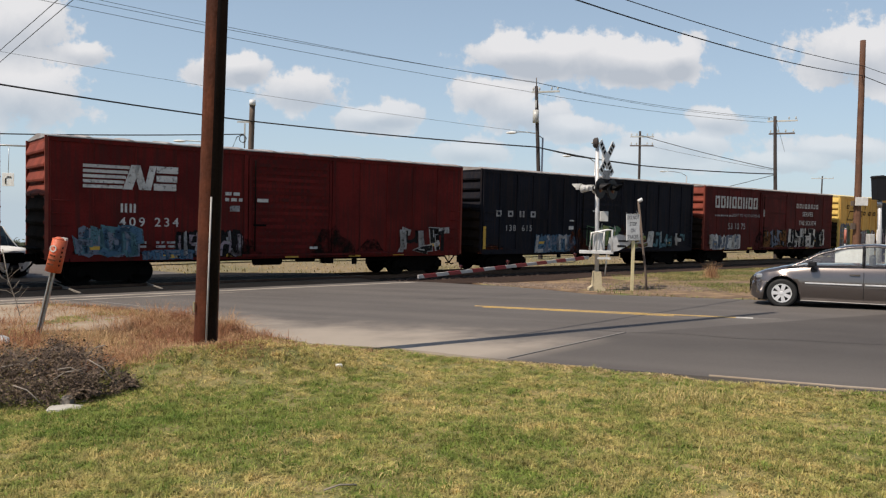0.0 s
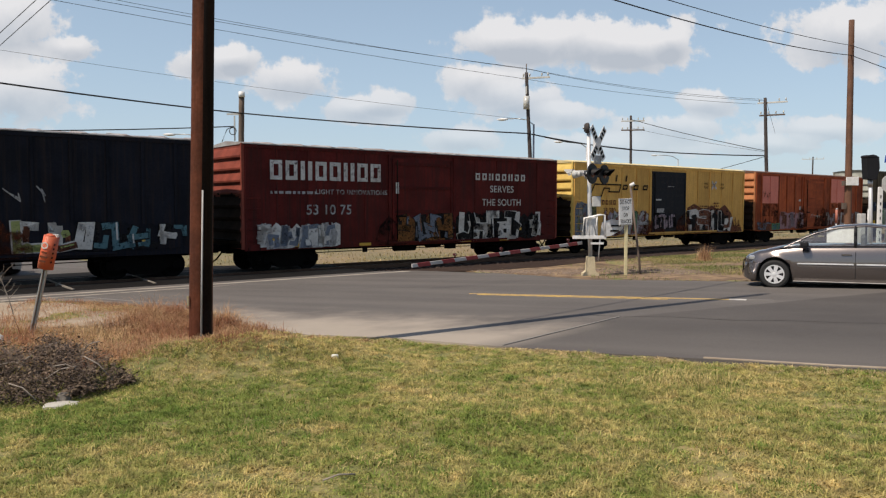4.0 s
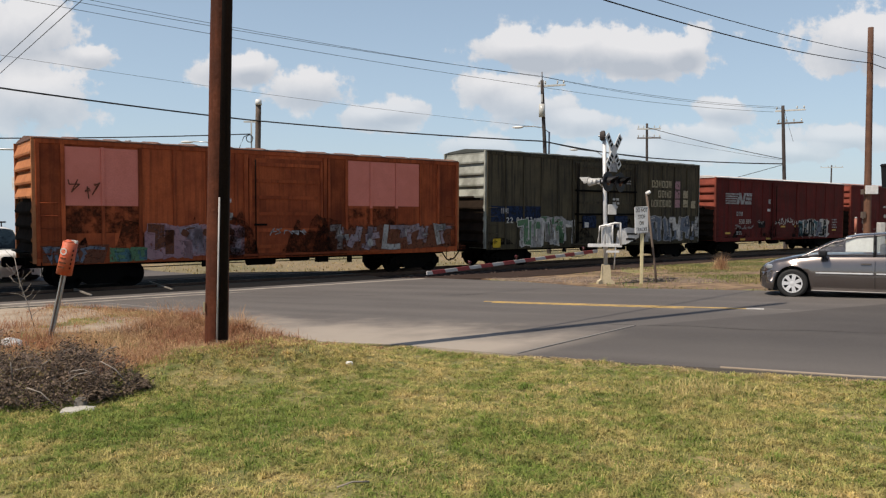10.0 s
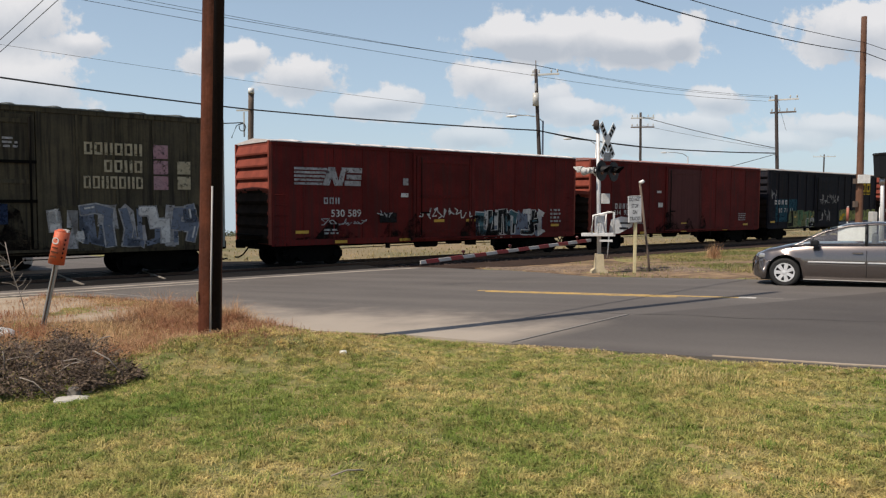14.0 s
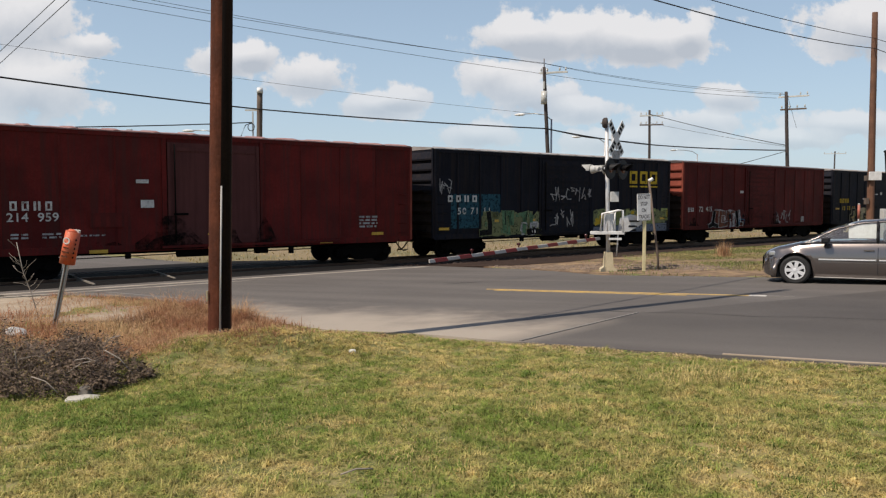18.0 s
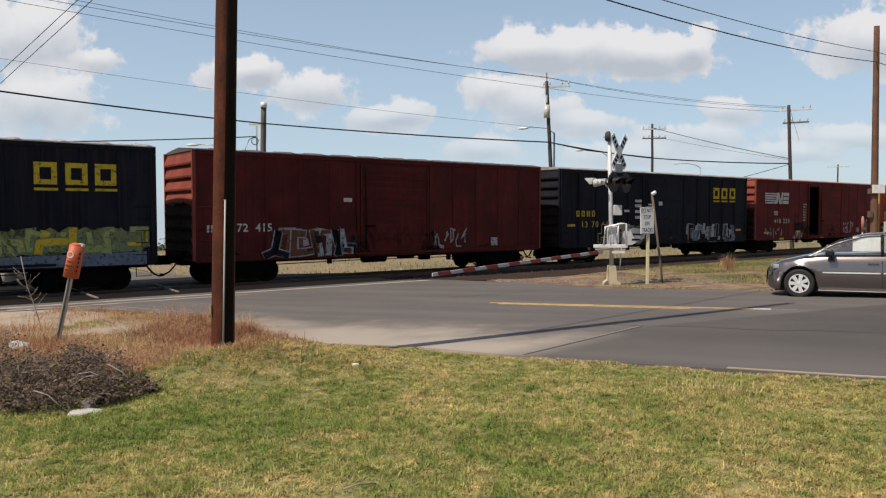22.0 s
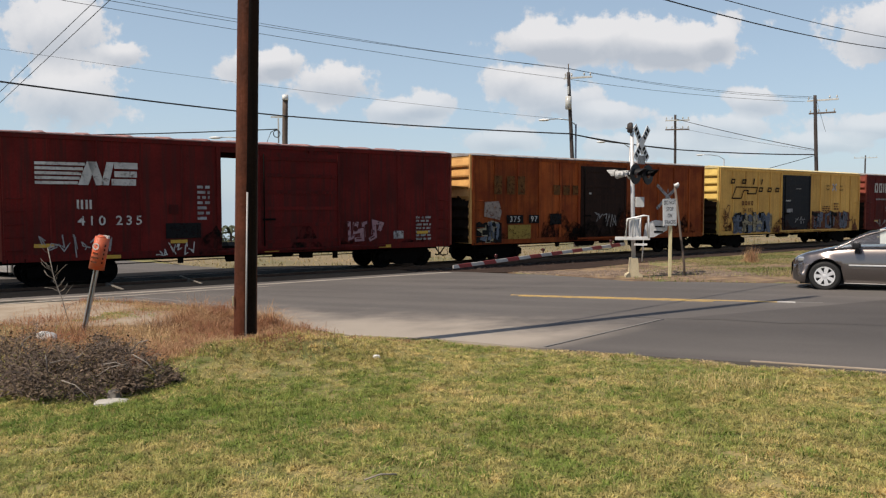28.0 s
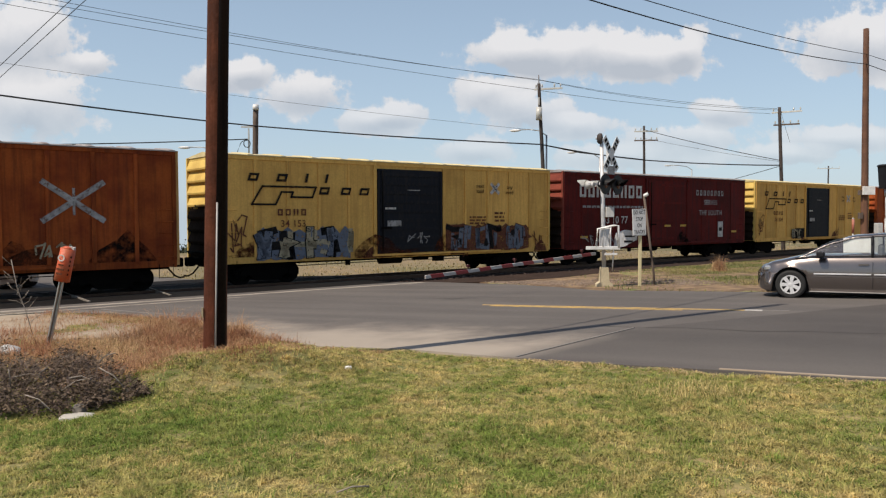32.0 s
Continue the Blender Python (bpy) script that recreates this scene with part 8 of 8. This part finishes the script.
def blades(name, spots, material, label, category, lean=0.5, w=0.006, least=0.1):
    """Bent tapering blades; spots are x, y, z, height rows."""
    n = len(spots)
    rng = np.random.default_rng(len(name) + n)
    a = rng.uniform(0, math.tau, n)
    bend = rng.uniform(least, lean, n)
    base = spots[:, :3]
    h = spots[:, 3]
    d = np.stack([np.cos(a), np.sin(a), np.zeros(n)], 1)
    s = np.stack([-np.sin(a), np.cos(a), np.zeros(n)], 1)
    wd = (w * rng.uniform(0.7, 1.5, n))[:, None]
    up = np.array([0, 0, 1.0])
    v = np.empty((n, 5, 3))
    mid = base + up * (h * 0.55)[:, None] + d * (h * bend * 0.35)[:, None]
    tip = base + up * (h * (1 - bend * 0.4))[:, None] + d * (h * bend)[:, None]
    v[:, 0], v[:, 1] = base - s * wd, base + s * wd
    v[:, 2], v[:, 3] = mid + s * wd * 0.8, mid - s * wd * 0.8
    v[:, 4] = tip
    me = bpy.data.meshes.new(name)
    k = np.arange(n)[:, None] * 5
    loops = np.concatenate([k + np.array([0, 1, 2, 3]), k + np.array([3, 2, 4])], 1).ravel()
    me.vertices.add(n * 5), me.loops.add(n * 7), me.polygons.add(n * 2)
    me.vertices.foreach_set("co", v.ravel())
    me.loops.foreach_set("vertex_index", loops.astype(np.int32))
    st = np.empty(n * 2, np.int32)
    st[0::2], st[1::2] = np.arange(n) * 7, np.arange(n) * 7 + 4
    me.polygons.foreach_set("loop_start", st)
    me.update(calc_edges=True)
    me.materials.append(material)
    return tagged(part(name, me, None), label, category, kind="stuff")


def tufts(rng, xs, ys, hs, count, spread, sink=0.004):
    """Rows for blades(): count blades round each tuft's middle, shorter towards its rim."""
    zs = np.array([on_ground(x, y) for x, y in zip(xs, ys)]) - sink
    n = len(xs)
    dx, dy = rng.normal(0, 1, (n, count)), rng.normal(0, 1, (n, count))
    h = hs[:, None] * rng.uniform(0.45, 1.15, (n, count)) * np.exp(-0.12 * (dx ** 2 + dy ** 2))
    sp = spread * rng.uniform(0.7, 1.4, (n, 1))
    return np.stack([xs[:, None] + sp * dx, ys[:, None] + sp * dy, np.repeat(zs[:, None], count, 1), h], 2).reshape(-1, 4)


def lawn():
    rng = np.random.default_rng(5)
    px, py, ph = [], [], []
    while len(px) < 21000:
        xs, ys = rng.uniform(-7.5, 6.5, 8000), 2.2 + 12.5 * rng.uniform(0, 1, 8000) ** 1.4
        for x, y in zip(xs, ys):
            if abs(x) > 0.75 * y + 0.6 or y > lawn_edge(x) - 0.06 + 0.14 * noise.noise((x * 2.3, y * 2.3, 2)):
                continue
            if x < -3.3 and y > 9.0 and rng.random() < 0.9:
                continue
            lush = noise.noise((x * 0.8, y * 0.8, 9)) + 0.7 * noise.noise((x * 2.6, y * 2.6, 4)) + 0.35 * noise.noise((x * 7.0, y * 7.0, 6))
            px.append(x), py.append(y), ph.append(max(0.024, 0.042 + 0.034 * lush + 0.018 * rng.random()))
    px, py, ph = np.array(px), np.array(py), np.array(ph)
    blades("grass", tufts(rng, px, py, ph, 17, 0.036), M["grass"], "rough lawn grass, green with dry straw patches", "grass", 2.4, 0.0030, 0.5)
    pick = rng.random(len(px)) < 0.30
    blades("straw_grass", tufts(rng, px[pick] + rng.normal(0, 0.03, pick.sum()), py[pick], ph[pick] * 1.05 + 0.004, 6, 0.05), M["straw_blades"], "dry straw blades among the lawn grass", "grass", 2.4, 0.0024, 0.4)
    # the lawn goes on beside and behind the eye
    side = []
    while len(side) < 60000:
        for x, y in zip(rng.uniform(-11, 11, 30000), rng.uniform(-4, 10, 30000)):
            if (abs(x) <= 0.75 * y + 0.5 and y > 2.3) or y > lawn_edge(x) - 0.05 or rng.random() < (x * x + (y - 3) ** 2) / 160:
                continue
            side.append((x, y, on_ground(x, y) - 0.004, 0.03 + 0.03 * rng.random()))
    blades("lawn_margin", np.array(side), M["grass"], "mown lawn grass round the road's corner", "grass", 2.1, 0.004, 0.5)
    # taller tufts in the lawn
    tx, ty = [], []
    while len(tx) < 420:
        y = 2.8 + 9 * rng.random() ** 1.3
        x = rng.uniform(-0.7, 0.7) * y
        if y < lawn_edge(x) - 0.1:
            tx.append(x), ty.append(y)
    tx, ty = np.array(tx), np.array(ty)
    blades("grass_tufts", tufts(rng, tx, ty, rng.uniform(0.05, 0.10, len(tx)), 46, 0.05), M["grass"], "longer green tufts in the lawn", "grass", 1.5, 0.0030)
    # lush green grass in front of the shrubs
    gx, gy = rng.normal(-2.75, 0.75, 420), rng.normal(5.75, 0.45, 420)
    gx, gy = np.concatenate([gx, rng.uniform(-2.5, 3.2, 160)]), np.concatenate([gy, rng.uniform(3.6, 7.0, 160)])
    blades("lush_grass", tufts(rng, gx, gy, rng.uniform(0.05, 0.095, len(gx)), 40, 0.055), M["lush"], "lush green grass in front of the dead shrubs", "grass", 1.8, 0.0030, 0.3)
    # dry thatch and clods that spill over the road's edge
    ex, ey, eh = [], [], []
    for _ in range(2600):
        x = rng.uniform(-3.4, 6.0)
        g = noise.noise((x * 2.1, 3.0, 1.0))
        if g < -0.12 and rng.random() < 0.7:
            continue
        ex.append(x), ey.append(lawn_edge(x) - 0.02 - abs(rng.normal(0, 0.13)) + 0.07 * g), eh.append(rng.uniform(0.012, 0.045) * (1.0 + g))
    ex, ey, eh = np.array(ex), np.array(ey), np.array(eh)
    blades("dry_edge_grass", tufts(rng, ex, ey, eh, 7, 0.03, 0.0), M["straw"], "dry straw along the road's edge", "grass", 3.0, 0.0030, 0.6)
    # tall dry grass round the pole and the marker
    rows = []
    for cx, cy, n, sx, sy, h in ((-3.1, 8.05, 1500, 0.42, 0.14, 0.17), (-3.7, 7.55, 3600, 0.55, 0.28, 0.16), (-2.5, 7.9, 900, 0.45, 0.22, 0.11), (-4.3, 8.5, 1500, 0.5, 0.4, 0.30), (-2.1, 8.45, 500, 0.3, 0.10, 0.15), (-1.5, 8.85, 420, 0.3, 0.10, 0.12), (-1.0, 9.1, 260, 0.25, 0.10, 0.08), (-3.6, 9.0, 1500, 0.5, 0.3, 0.26), (-2.25, 8.45, 900, 0.34, 0.2, 0.12), (-1.6, 8.9, 600, 0.30, 0.18, 0.09), (-3.9, 11.0, 1700, 0.7, 0.3, 0.36), (-5.0, 11.5, 1500, 0.5, 0.35, 0.42), (-5.2, 10.6, 1300, 0.8, 0.5, 0.28), (-6.6, 10.7, 1600, 0.8, 0.45, 0.36), (-3.0, 10.4, 1500, 0.7, 0.3, 0.24), (-7.8, 12.0, 1000, 0.7, 0.5, 0.34), (-4.3, 9.7, 1600, 0.9, 0.45, 0.22), (-5.8, 9.4, 1800, 0.9, 0.6, 0.30), (-4.4, 11.9, 1500, 0.25, 0.2, 0.55), (-3.4, 11.0, 900, 0.22, 0.15, 0.45), (-5.05, 12.3, 900, 0.35, 0.3, 0.62)):
        for _ in range(n):
            x, y = cx + rng.normal(0, sx), cy + rng.normal(0, sy)
            if y > lawn_edge(x) + 0.05:
                continue
            far = ((x - cx) / sx) ** 2 + ((y - cy) / sy) ** 2
            rows.append((x, y, on_ground(x, y) - 0.01, h * rng.uniform(0.4, 1.2) * (0.30 + 0.78 * math.exp(-far * 0.45))))
    for _ in range(7000):
        x = rng.uniform(-9.5, -2.6)
        y = lawn_edge(x) - abs(rng.normal(0, 1.1))
        rows.append((x, y, max(on_ground(x, y), bank(x, y) - 0.04) - 0.01, rng.uniform(0.04, 0.20)))
    blades("tall_dry_grass", np.array(rows), M["dry_grass"], "tall reddish-brown dry grass round the pole", "grass", 2.3, 0.0030)
    rows = []
    for cx, cy, n, sp, h in ((2.45, 6.62, 700, 0.26, 0.14), (1.9, 6.5, 300, 0.22, 0.10), (0.6, 5.6, 200, 0.18, 0.08), (-0.4, 4.6, 160, 0.2, 0.07), (1.2, 4.4, 200, 0.2, 0.08), (-1.6, 5.2, 200, 0.25, 0.07), (2.2, 5.0, 220, 0.25, 0.08), (-1.9, 3.7, 200, 0.25, 0.07)):
        for _ in range(n):
            x, y = cx + rng.normal(0, sp), cy + rng.normal(0, sp * 0.8)
            rows.append((x, y, on_ground(x, y) - 0.004, h * rng.uniform(0.4, 1.1)))
    blades("straw_tufts", np.array(rows), M["straw_blades"], "pale straw tufts standing in the lawn", "grass", 2.0, 0.0026)
    # verge between the road and the track
    rows = []
    for _ in range(130000):
        x, y = rng.uniform(4.5, 26), rng.uniform(17, 40)
        v = Vector((x, y, 0))
        b = v.dot(RN)
        p = near_of(x, y)
        if b < 18.7 or p < 4.2 or y > 40:
            continue
        g = noise.noise((x * 0.35, y * 0.35, 12))
        if g + 0.35 * rng.random() + 0.08 * (x - 9.0) < -0.15 or x < 8.2 + 1.2 * g and rng.random() < 0.80:
            continue
        rows.append((x, y, max(on_ground(x, y), bank(x, y) - 0.02) - 0.01, rng.uniform(0.04, 0.12) * (1.0 if g > -0.1 else 0.5)))
    blades("verge_grass", np.array(rows), M["verge"], "dry yellow-green grass on the verge by the track", "grass", 1.3, 0.007)
    rows = []
    for _ in range(300):
        x, y = 10.6 + rng.normal(0, 0.13), 27.0 + rng.normal(0, 0.2)
        rows.append((x, y, on_ground(x, y) - 0.01, rng.uniform(0.2, 0.95) * math.exp(-((x - 10.6) / 0.28) ** 2)))
    blades("verge_weeds", np.array(rows), M["dry_grass"], "clump of tall dry weeds beside the track", "weeds", 0.6, 0.006)
    # dry field beyond the track
    rows = []
    for _ in range(26000):
        s, off = rng.uniform(-10, 75), 5.0 + 45 * rng.random() ** 1.6
        p = track_pos(s, off)
        rows.append((p.x, p.y, on_ground(p.x, p.y) - 0.01, rng.uniform(0.08, 0.26)))
    blades("field_grass", np.array(rows), M["field"], "dry yellow-green grass in the field beyond the track", "grass", 1.2, 0.022)


def shrub(x, y, h, w, seed, label):
    rnd = random.Random(seed)
    b = thing("shrub", label, "shrub", pose(x, y, on_ground(x, y)), "dead shrubs")
    twigs, ends = bmn(), []

    def grow(p, d, ln, r, depth):
        q = p + d * ln
        tube(twigs, p, q, r, r * 0.65, 4, cap=False)
        if depth == 0:
            ends.append(q)
            return
        for _ in range(rnd.randint(2, 3)):
            nd = (d + Vector((rnd.uniform(-0.8, 0.8), rnd.uniform(-0.8, 0.8), rnd.uniform(-0.35, 0.45)))).normalized()
            grow(q, nd, ln * rnd.uniform(0.6, 0.85), r * 0.62, depth - 1)
            ends.append(q.lerp(p, rnd.random()))
    for _ in range(17):
        a = rnd.uniform(0, math.tau)
        d = Vector((math.cos(a) * w, math.sin(a) * w * 0.7, rnd.uniform(0.35, 0.9) * h)).normalized()
        grow(Vector((rnd.uniform(-0.25, 0.25) * w, rnd.uniform(-0.2, 0.2) * w, -0.03)), d, 0.31 * max(w, h), 0.010, 4)
    tagged(part("twig_tangle", twigs, M["twig"], b), kind="stuff")
    for _ in range(2):
        a, r = rnd.uniform(0, math.tau), rnd.uniform(0.3, 0.8) * w
        p = Vector((r * math.cos(a), r * math.sin(a) - 0.1, rnd.uniform(0.15, 0.7) * h))
        q = p + Vector((rnd.uniform(-0.3, 0.3), rnd.uniform(-0.2, 0.1), rnd.uniform(-0.05, 0.25)))
        part("pale_twig", chain(bmn(), [p, p.lerp(q, 0.5) + Vector((0, 0, 0.04)), q], 0.006, 4), M["pale_twig"], b)
    lv = bmn()
    for e in ends:
        for _ in range(1):
            p = e + Vector((rnd.gauss(0, 0.03), rnd.gauss(0, 0.03), rnd.gauss(0, 0.03)))
            a, t, s = rnd.uniform(0, math.tau), rnd.uniform(-0.8, 0.8), rnd.uniform(0.012, 0.026)
            u = Vector((math.cos(a), math.sin(a), t)).normalized() * s
            v = u.cross(Vector((rnd.uniform(-1, 1), rnd.uniform(-1, 1), 1))).normalized() * s * 0.45
            lv.faces.new([lv.verts.new(q) for q in (p - u, p + v, p + u, p - v)])
    tagged(part("leaves", lv, M["dead_leaf"], b), kind="stuff")
    return b


def small_things():
    for x, y, h, w, sd in ((-3.75, 6.85, 0.52, 0.52, 1), (-4.5, 6.95, 0.60, 0.62, 2), (-5.2, 7.5, 0.66, 0.70, 3), (-4.2, 7.5, 0.58, 0.58, 4), (-4.9, 6.55, 0.42, 0.55, 5), (-3.30, 6.62, 0.28, 0.36, 6), (-4.1, 6.35, 0.32, 0.48, 7), (-3.6, 6.45, 0.26, 0.40, 8)):
        shrub(x, y, h, w, sd, "dark dead shrub of tangled grey-brown twigs")
    # pale concrete slab and a stone in front of the shrub
    def chunk(name, label, x, y, sx, sy, sz, seed, material, yaw=0, cat="stone"):
        bm = bmn()
        bmesh.ops.create_icosphere(bm, subdivisions=3, radius=1.0)
        for v in bm.verts:
            c = v.co
            m = max(abs(c.x), abs(c.y), abs(c.z))
            c2 = c / m * 0.55 + c * 0.45
            k = 1 + 0.10 * noise.noise(c2 * 1.7 + Vector((seed, 0, 0)))
            v.co = Vector((c2.x * sx, c2.y * sy, c2.z * sz)) * k
        for f in bm.faces:
            f.smooth = False
        return tagged(part(name, bm, material, at=pose(x, y, on_ground(x, y) + sz * 0.55, 0, 0, yaw)), label, cat)
    chunk("concrete_slab", "broken pale concrete slab lying in the grass", -3.36, 6.13, 0.155, 0.10, 0.028, 3, M["concrete_pale"], 12, "slab")
    chunk("stone", "small grey stone in the grass", -3.40, 6.25, 0.05, 0.05, 0.07, 5, M["concrete"])
    chunk("white_stone", "white stone at the road's edge", 1.30, 8.66, 0.06, 0.04, 0.04, 6, M["white_paint"])
    chunk("litter_piece", "scrap of white litter in the grass", -1.17, 7.95, 0.042, 0.03, 0.03, 7, M["white_paint"], 20, "litter")
    st = part("stick", chain(bmn(), [(-0.09, -0.05, 0.02), (0.0, 0.01, 0.035), (0.10, 0.03, 0.03)], 0.006, 5), M["pale_twig"], at=pose(-0.60, 4.21, on_ground(-0.60, 4.21)))
    tagged(st, "short pale dry stick lying in the grass", "stick")
    # crumpled white bag by the shrub
    bm = bmn()
    bmesh.ops.create_icosphere(bm, subdivisions=3, radius=0.11)
    for v in bm.verts:
        v.co *= 1 + 0.5 * noise.noise(v.co * 9)
        v.co.z *= 0.7
        v.co.x *= 1.4
    tagged(part("plastic_bag", bm, M["dull_white"], at=pose(-6.45, 10.0, on_ground(-6.45, 10.0) + 0.09)), "crumpled white plastic bag in the dry grass", "litter")
    # dead weed
    wd = thing("dead_weed", "tall dead weed with bare branches", "weed", pose(-7.55, 12.2, 0.30))
    bm = bmn()
    pts = [Vector((0.12, 0, 0)), Vector((0.0, 0, 0.45)), Vector((-0.14, 0, 0.85)), Vector((-0.24, 0, 1.38))]
    chain(bm, pts, 0.008, 5)
    for p, q in (((0.0, 0, 0.45), (0.22, 0, 0.72)), ((-0.05, 0, 0.58), (-0.32, 0, 0.66)), ((0.06, 0, 0.25), (0.28, 0, 0.40)), ((-0.14, 0, 0.85), (0.10, 0, 1.08)), ((0.04, 0, 0.35), (-0.25, 0, 0.42))):
        chain(bm, [Vector(p), (Vector(p) + Vector(q)) / 2 + Vector((0, 0.03, 0.02)), Vector(q)], 0.004, 4)
    fork = random.Random(12)
    for _ in range(16):
        z = fork.uniform(0.3, 1.3)
        x = float(np.interp(z, [0, 0.45, 0.85, 1.38], [0.12, 0.0, -0.14, -0.24]))
        d = fork.choice((-1, 1)) * fork.uniform(0.06, 0.20)
        chain(bm, [(x, 0, z), (x + d * 0.6, fork.uniform(-0.05, 0.05), z + 0.06), (x + d, fork.uniform(-0.08, 0.08), z + 0.16)], 0.003, 4)
    part("stalk", bm, M["pale_twig"], wd)
    # loose gravel beside the crossing
    rnd = random.Random(4)
    stones = bmn()
    for _ in range(3200):
        t = rnd.random()
        p = Vector((2.0, 22.9, 0)).lerp(Vector((8.0, 20.5, 0)), t) + Vector((rnd.gauss(0, 0.5), rnd.gauss(0.6, 0.7), 0))
        b = p.dot(RN)
        if b < 18.75 and p.x > 4.0 or near_of(p.x, p.y) < 2.0:
            continue
        r = rnd.uniform(0.014, 0.042)
        z = on_ground(p.x, p.y) + r * 0.3
        vs = [stones.verts.new((p.x + r * rnd.uniform(0.7, 1.2) * cx, p.y + r * rnd.uniform(0.7, 1.2) * cy, z + r * cz)) for cx, cy, cz in ((1, 0, 0), (0, 1, 0), (-1, 0, 0), (0, -1, 0), (0, 0, 0.9), (0, 0, -0.6))]
        for i in range(4):
            stones.faces.new((vs[i], vs[(i + 1) % 4], vs[4]))
            stones.faces.new((vs[(i + 1) % 4], vs[i], vs[5]))
    tagged(part("gravel", stones, M["stone"]), "loose pale gravel beside the crossing", "gravel", kind="stuff")
    stones = bmn()
    for _ in range(5200):
        s, off = -3.6 + 44 * rnd.random() ** 1.5, rnd.choice((-1.6, -1, 1)) * rnd.uniform(0.0, 2.6)
        p = track_pos(s, 1.5 + off)
        r = rnd.uniform(0.025, 0.055)
        z = (-0.20 if abs(off) < 1.75 else -0.20 - (abs(off) - 1.75) * 0.16) + r * 0.4
        vs = [stones.verts.new((p.x + r * rnd.uniform(0.7, 1.2) * cx, p.y + r * rnd.uniform(0.7, 1.2) * cy, z + r * cz)) for cx, cy, cz in ((1, 0, 0), (0, 1, 0), (-1, 0, 0), (0, -1, 0), (0, 0, 0.9))]
        for i in range(4):
            stones.faces.new((vs[i], vs[(i + 1) % 4], vs[4]))
    tagged(part("track_gravel", stones, M["track_stone"]), "loose gravel on the track bed", "gravel", kind="stuff")


def far_trees():
    """Low scrub on the slope beyond the field, and a palm."""
    rnd = random.Random(8)
    bm = bmn()
    for _ in range(420):
        a, d = rnd.uniform(-0.75, -0.22), rnd.uniform(62, 110)
        x, y = math.sin(a) * d, math.cos(a) * d
        if near_of(x, y) > -12:
            continue
        h, w = rnd.uniform(0.5, 1.7), rnd.uniform(0.5, 1.6)
        g = ground_z(x, y)
        for _ in range(70):
            t, r = rnd.uniform(0, math.tau), math.sqrt(rnd.random())
            z = h * rnd.uniform(0.0, 1.0) * (1.1 - 0.7 * r)
            p = Vector((x + w * r * math.cos(t), y + w * r * math.sin(t), g + z))
            u = Vector((rnd.uniform(-1, 1), rnd.uniform(-1, 1), rnd.uniform(-0.6, 0.6))).normalized() * 0.16
            v = u.cross(Vector((rnd.uniform(-1, 1), rnd.uniform(-1, 1), 1))).normalized() * 0.08
            bm.faces.new([bm.verts.new(q) for q in (p - u, p + v, p + u, p - v)])
    tagged(part("far_scrub", bm, M["far_leaf"]), "low grey-green scrub on the slope beyond the field", "shrubs", kind="stuff")
    c = at(-0.362, 0, 58)
    g = ground_z(c.x, c.y)
    palm = thing("palm_tree", "small palm tree with drooping fronds beyond the track", "palm tree", pose(c.x, c.y, g))
    part("trunk", tube(bmn(), (0, 0, -0.2), (0.05, 0, 0.9), 0.14, 0.11, 8), M["pole_grey"], palm)
    for k in range(15):
        t, rise = math.tau * k / 15 + rnd.uniform(-0.2, 0.2), rnd.uniform(0.2, 0.9)
        fr, last = bmn(), None
        for q in range(9):
            f = q / 8
            r, z = 1.25 * f, 0.9 + rise * math.sin(f * 2.4) - 0.55 * f * f
            m = Vector((r * math.cos(t), r * math.sin(t), z))
            s = Vector((-math.sin(t), math.cos(t), 0)) * 0.16 * math.sin(math.pi * (0.12 + 0.85 * f))
            row = [fr.verts.new(m + s - Vector((0, 0, 0.07))), fr.verts.new(m), fr.verts.new(m - s - Vector((0, 0, 0.07)))]
            if last:
                fr.faces.new((last[0], last[1], row[1], row[0]))
                fr.faces.new((last[1], last[2], row[2], row[1]))
            last = row
        part("frond", fr, M["far_leaf"], palm)


build_poles()
crossing_signal()
stop_notice()
gas_marker()
roadside_right()
vehicles()
far_left()
small_things()
lawn()
far_trees()


# ---- movement ----
def travelled(t):
    return float(np.interp(t, [r[0] for r in TRAVEL], [r[1] for r in TRAVEL]))


def motions():
    for key, car in CARS.items():
        car.scale = (TRACK_SCALE, 1, 1)
        walk(car, [(t, pose(*on_track(s + MIDDLE[key], 1.5), 0, 0, TRACK_YAW)) for t, s in TRAVEL])
    # wheels roll with the train; alike wheelsets share one set of keys
    first = {}
    for w, dx in WHEELSETS:
        if dx not in first:
            rows = [(k * 0.1, pose(dx, 0, 0.42) @ Matrix.Rotation((travelled(k * 0.1) + 14.49) * TRACK_SCALE / 0.42, 4, "Y")) for k in range(321)]
            walk(w, rows)
            first[dx] = w
        else:
            keys = first[dx].animation_data
            w.rotation_mode = "QUATERNION"
            w.animation_data_create()
            w.animation_data.action = keys.action
            w.animation_data.action_slot = keys.action_slot


motions()
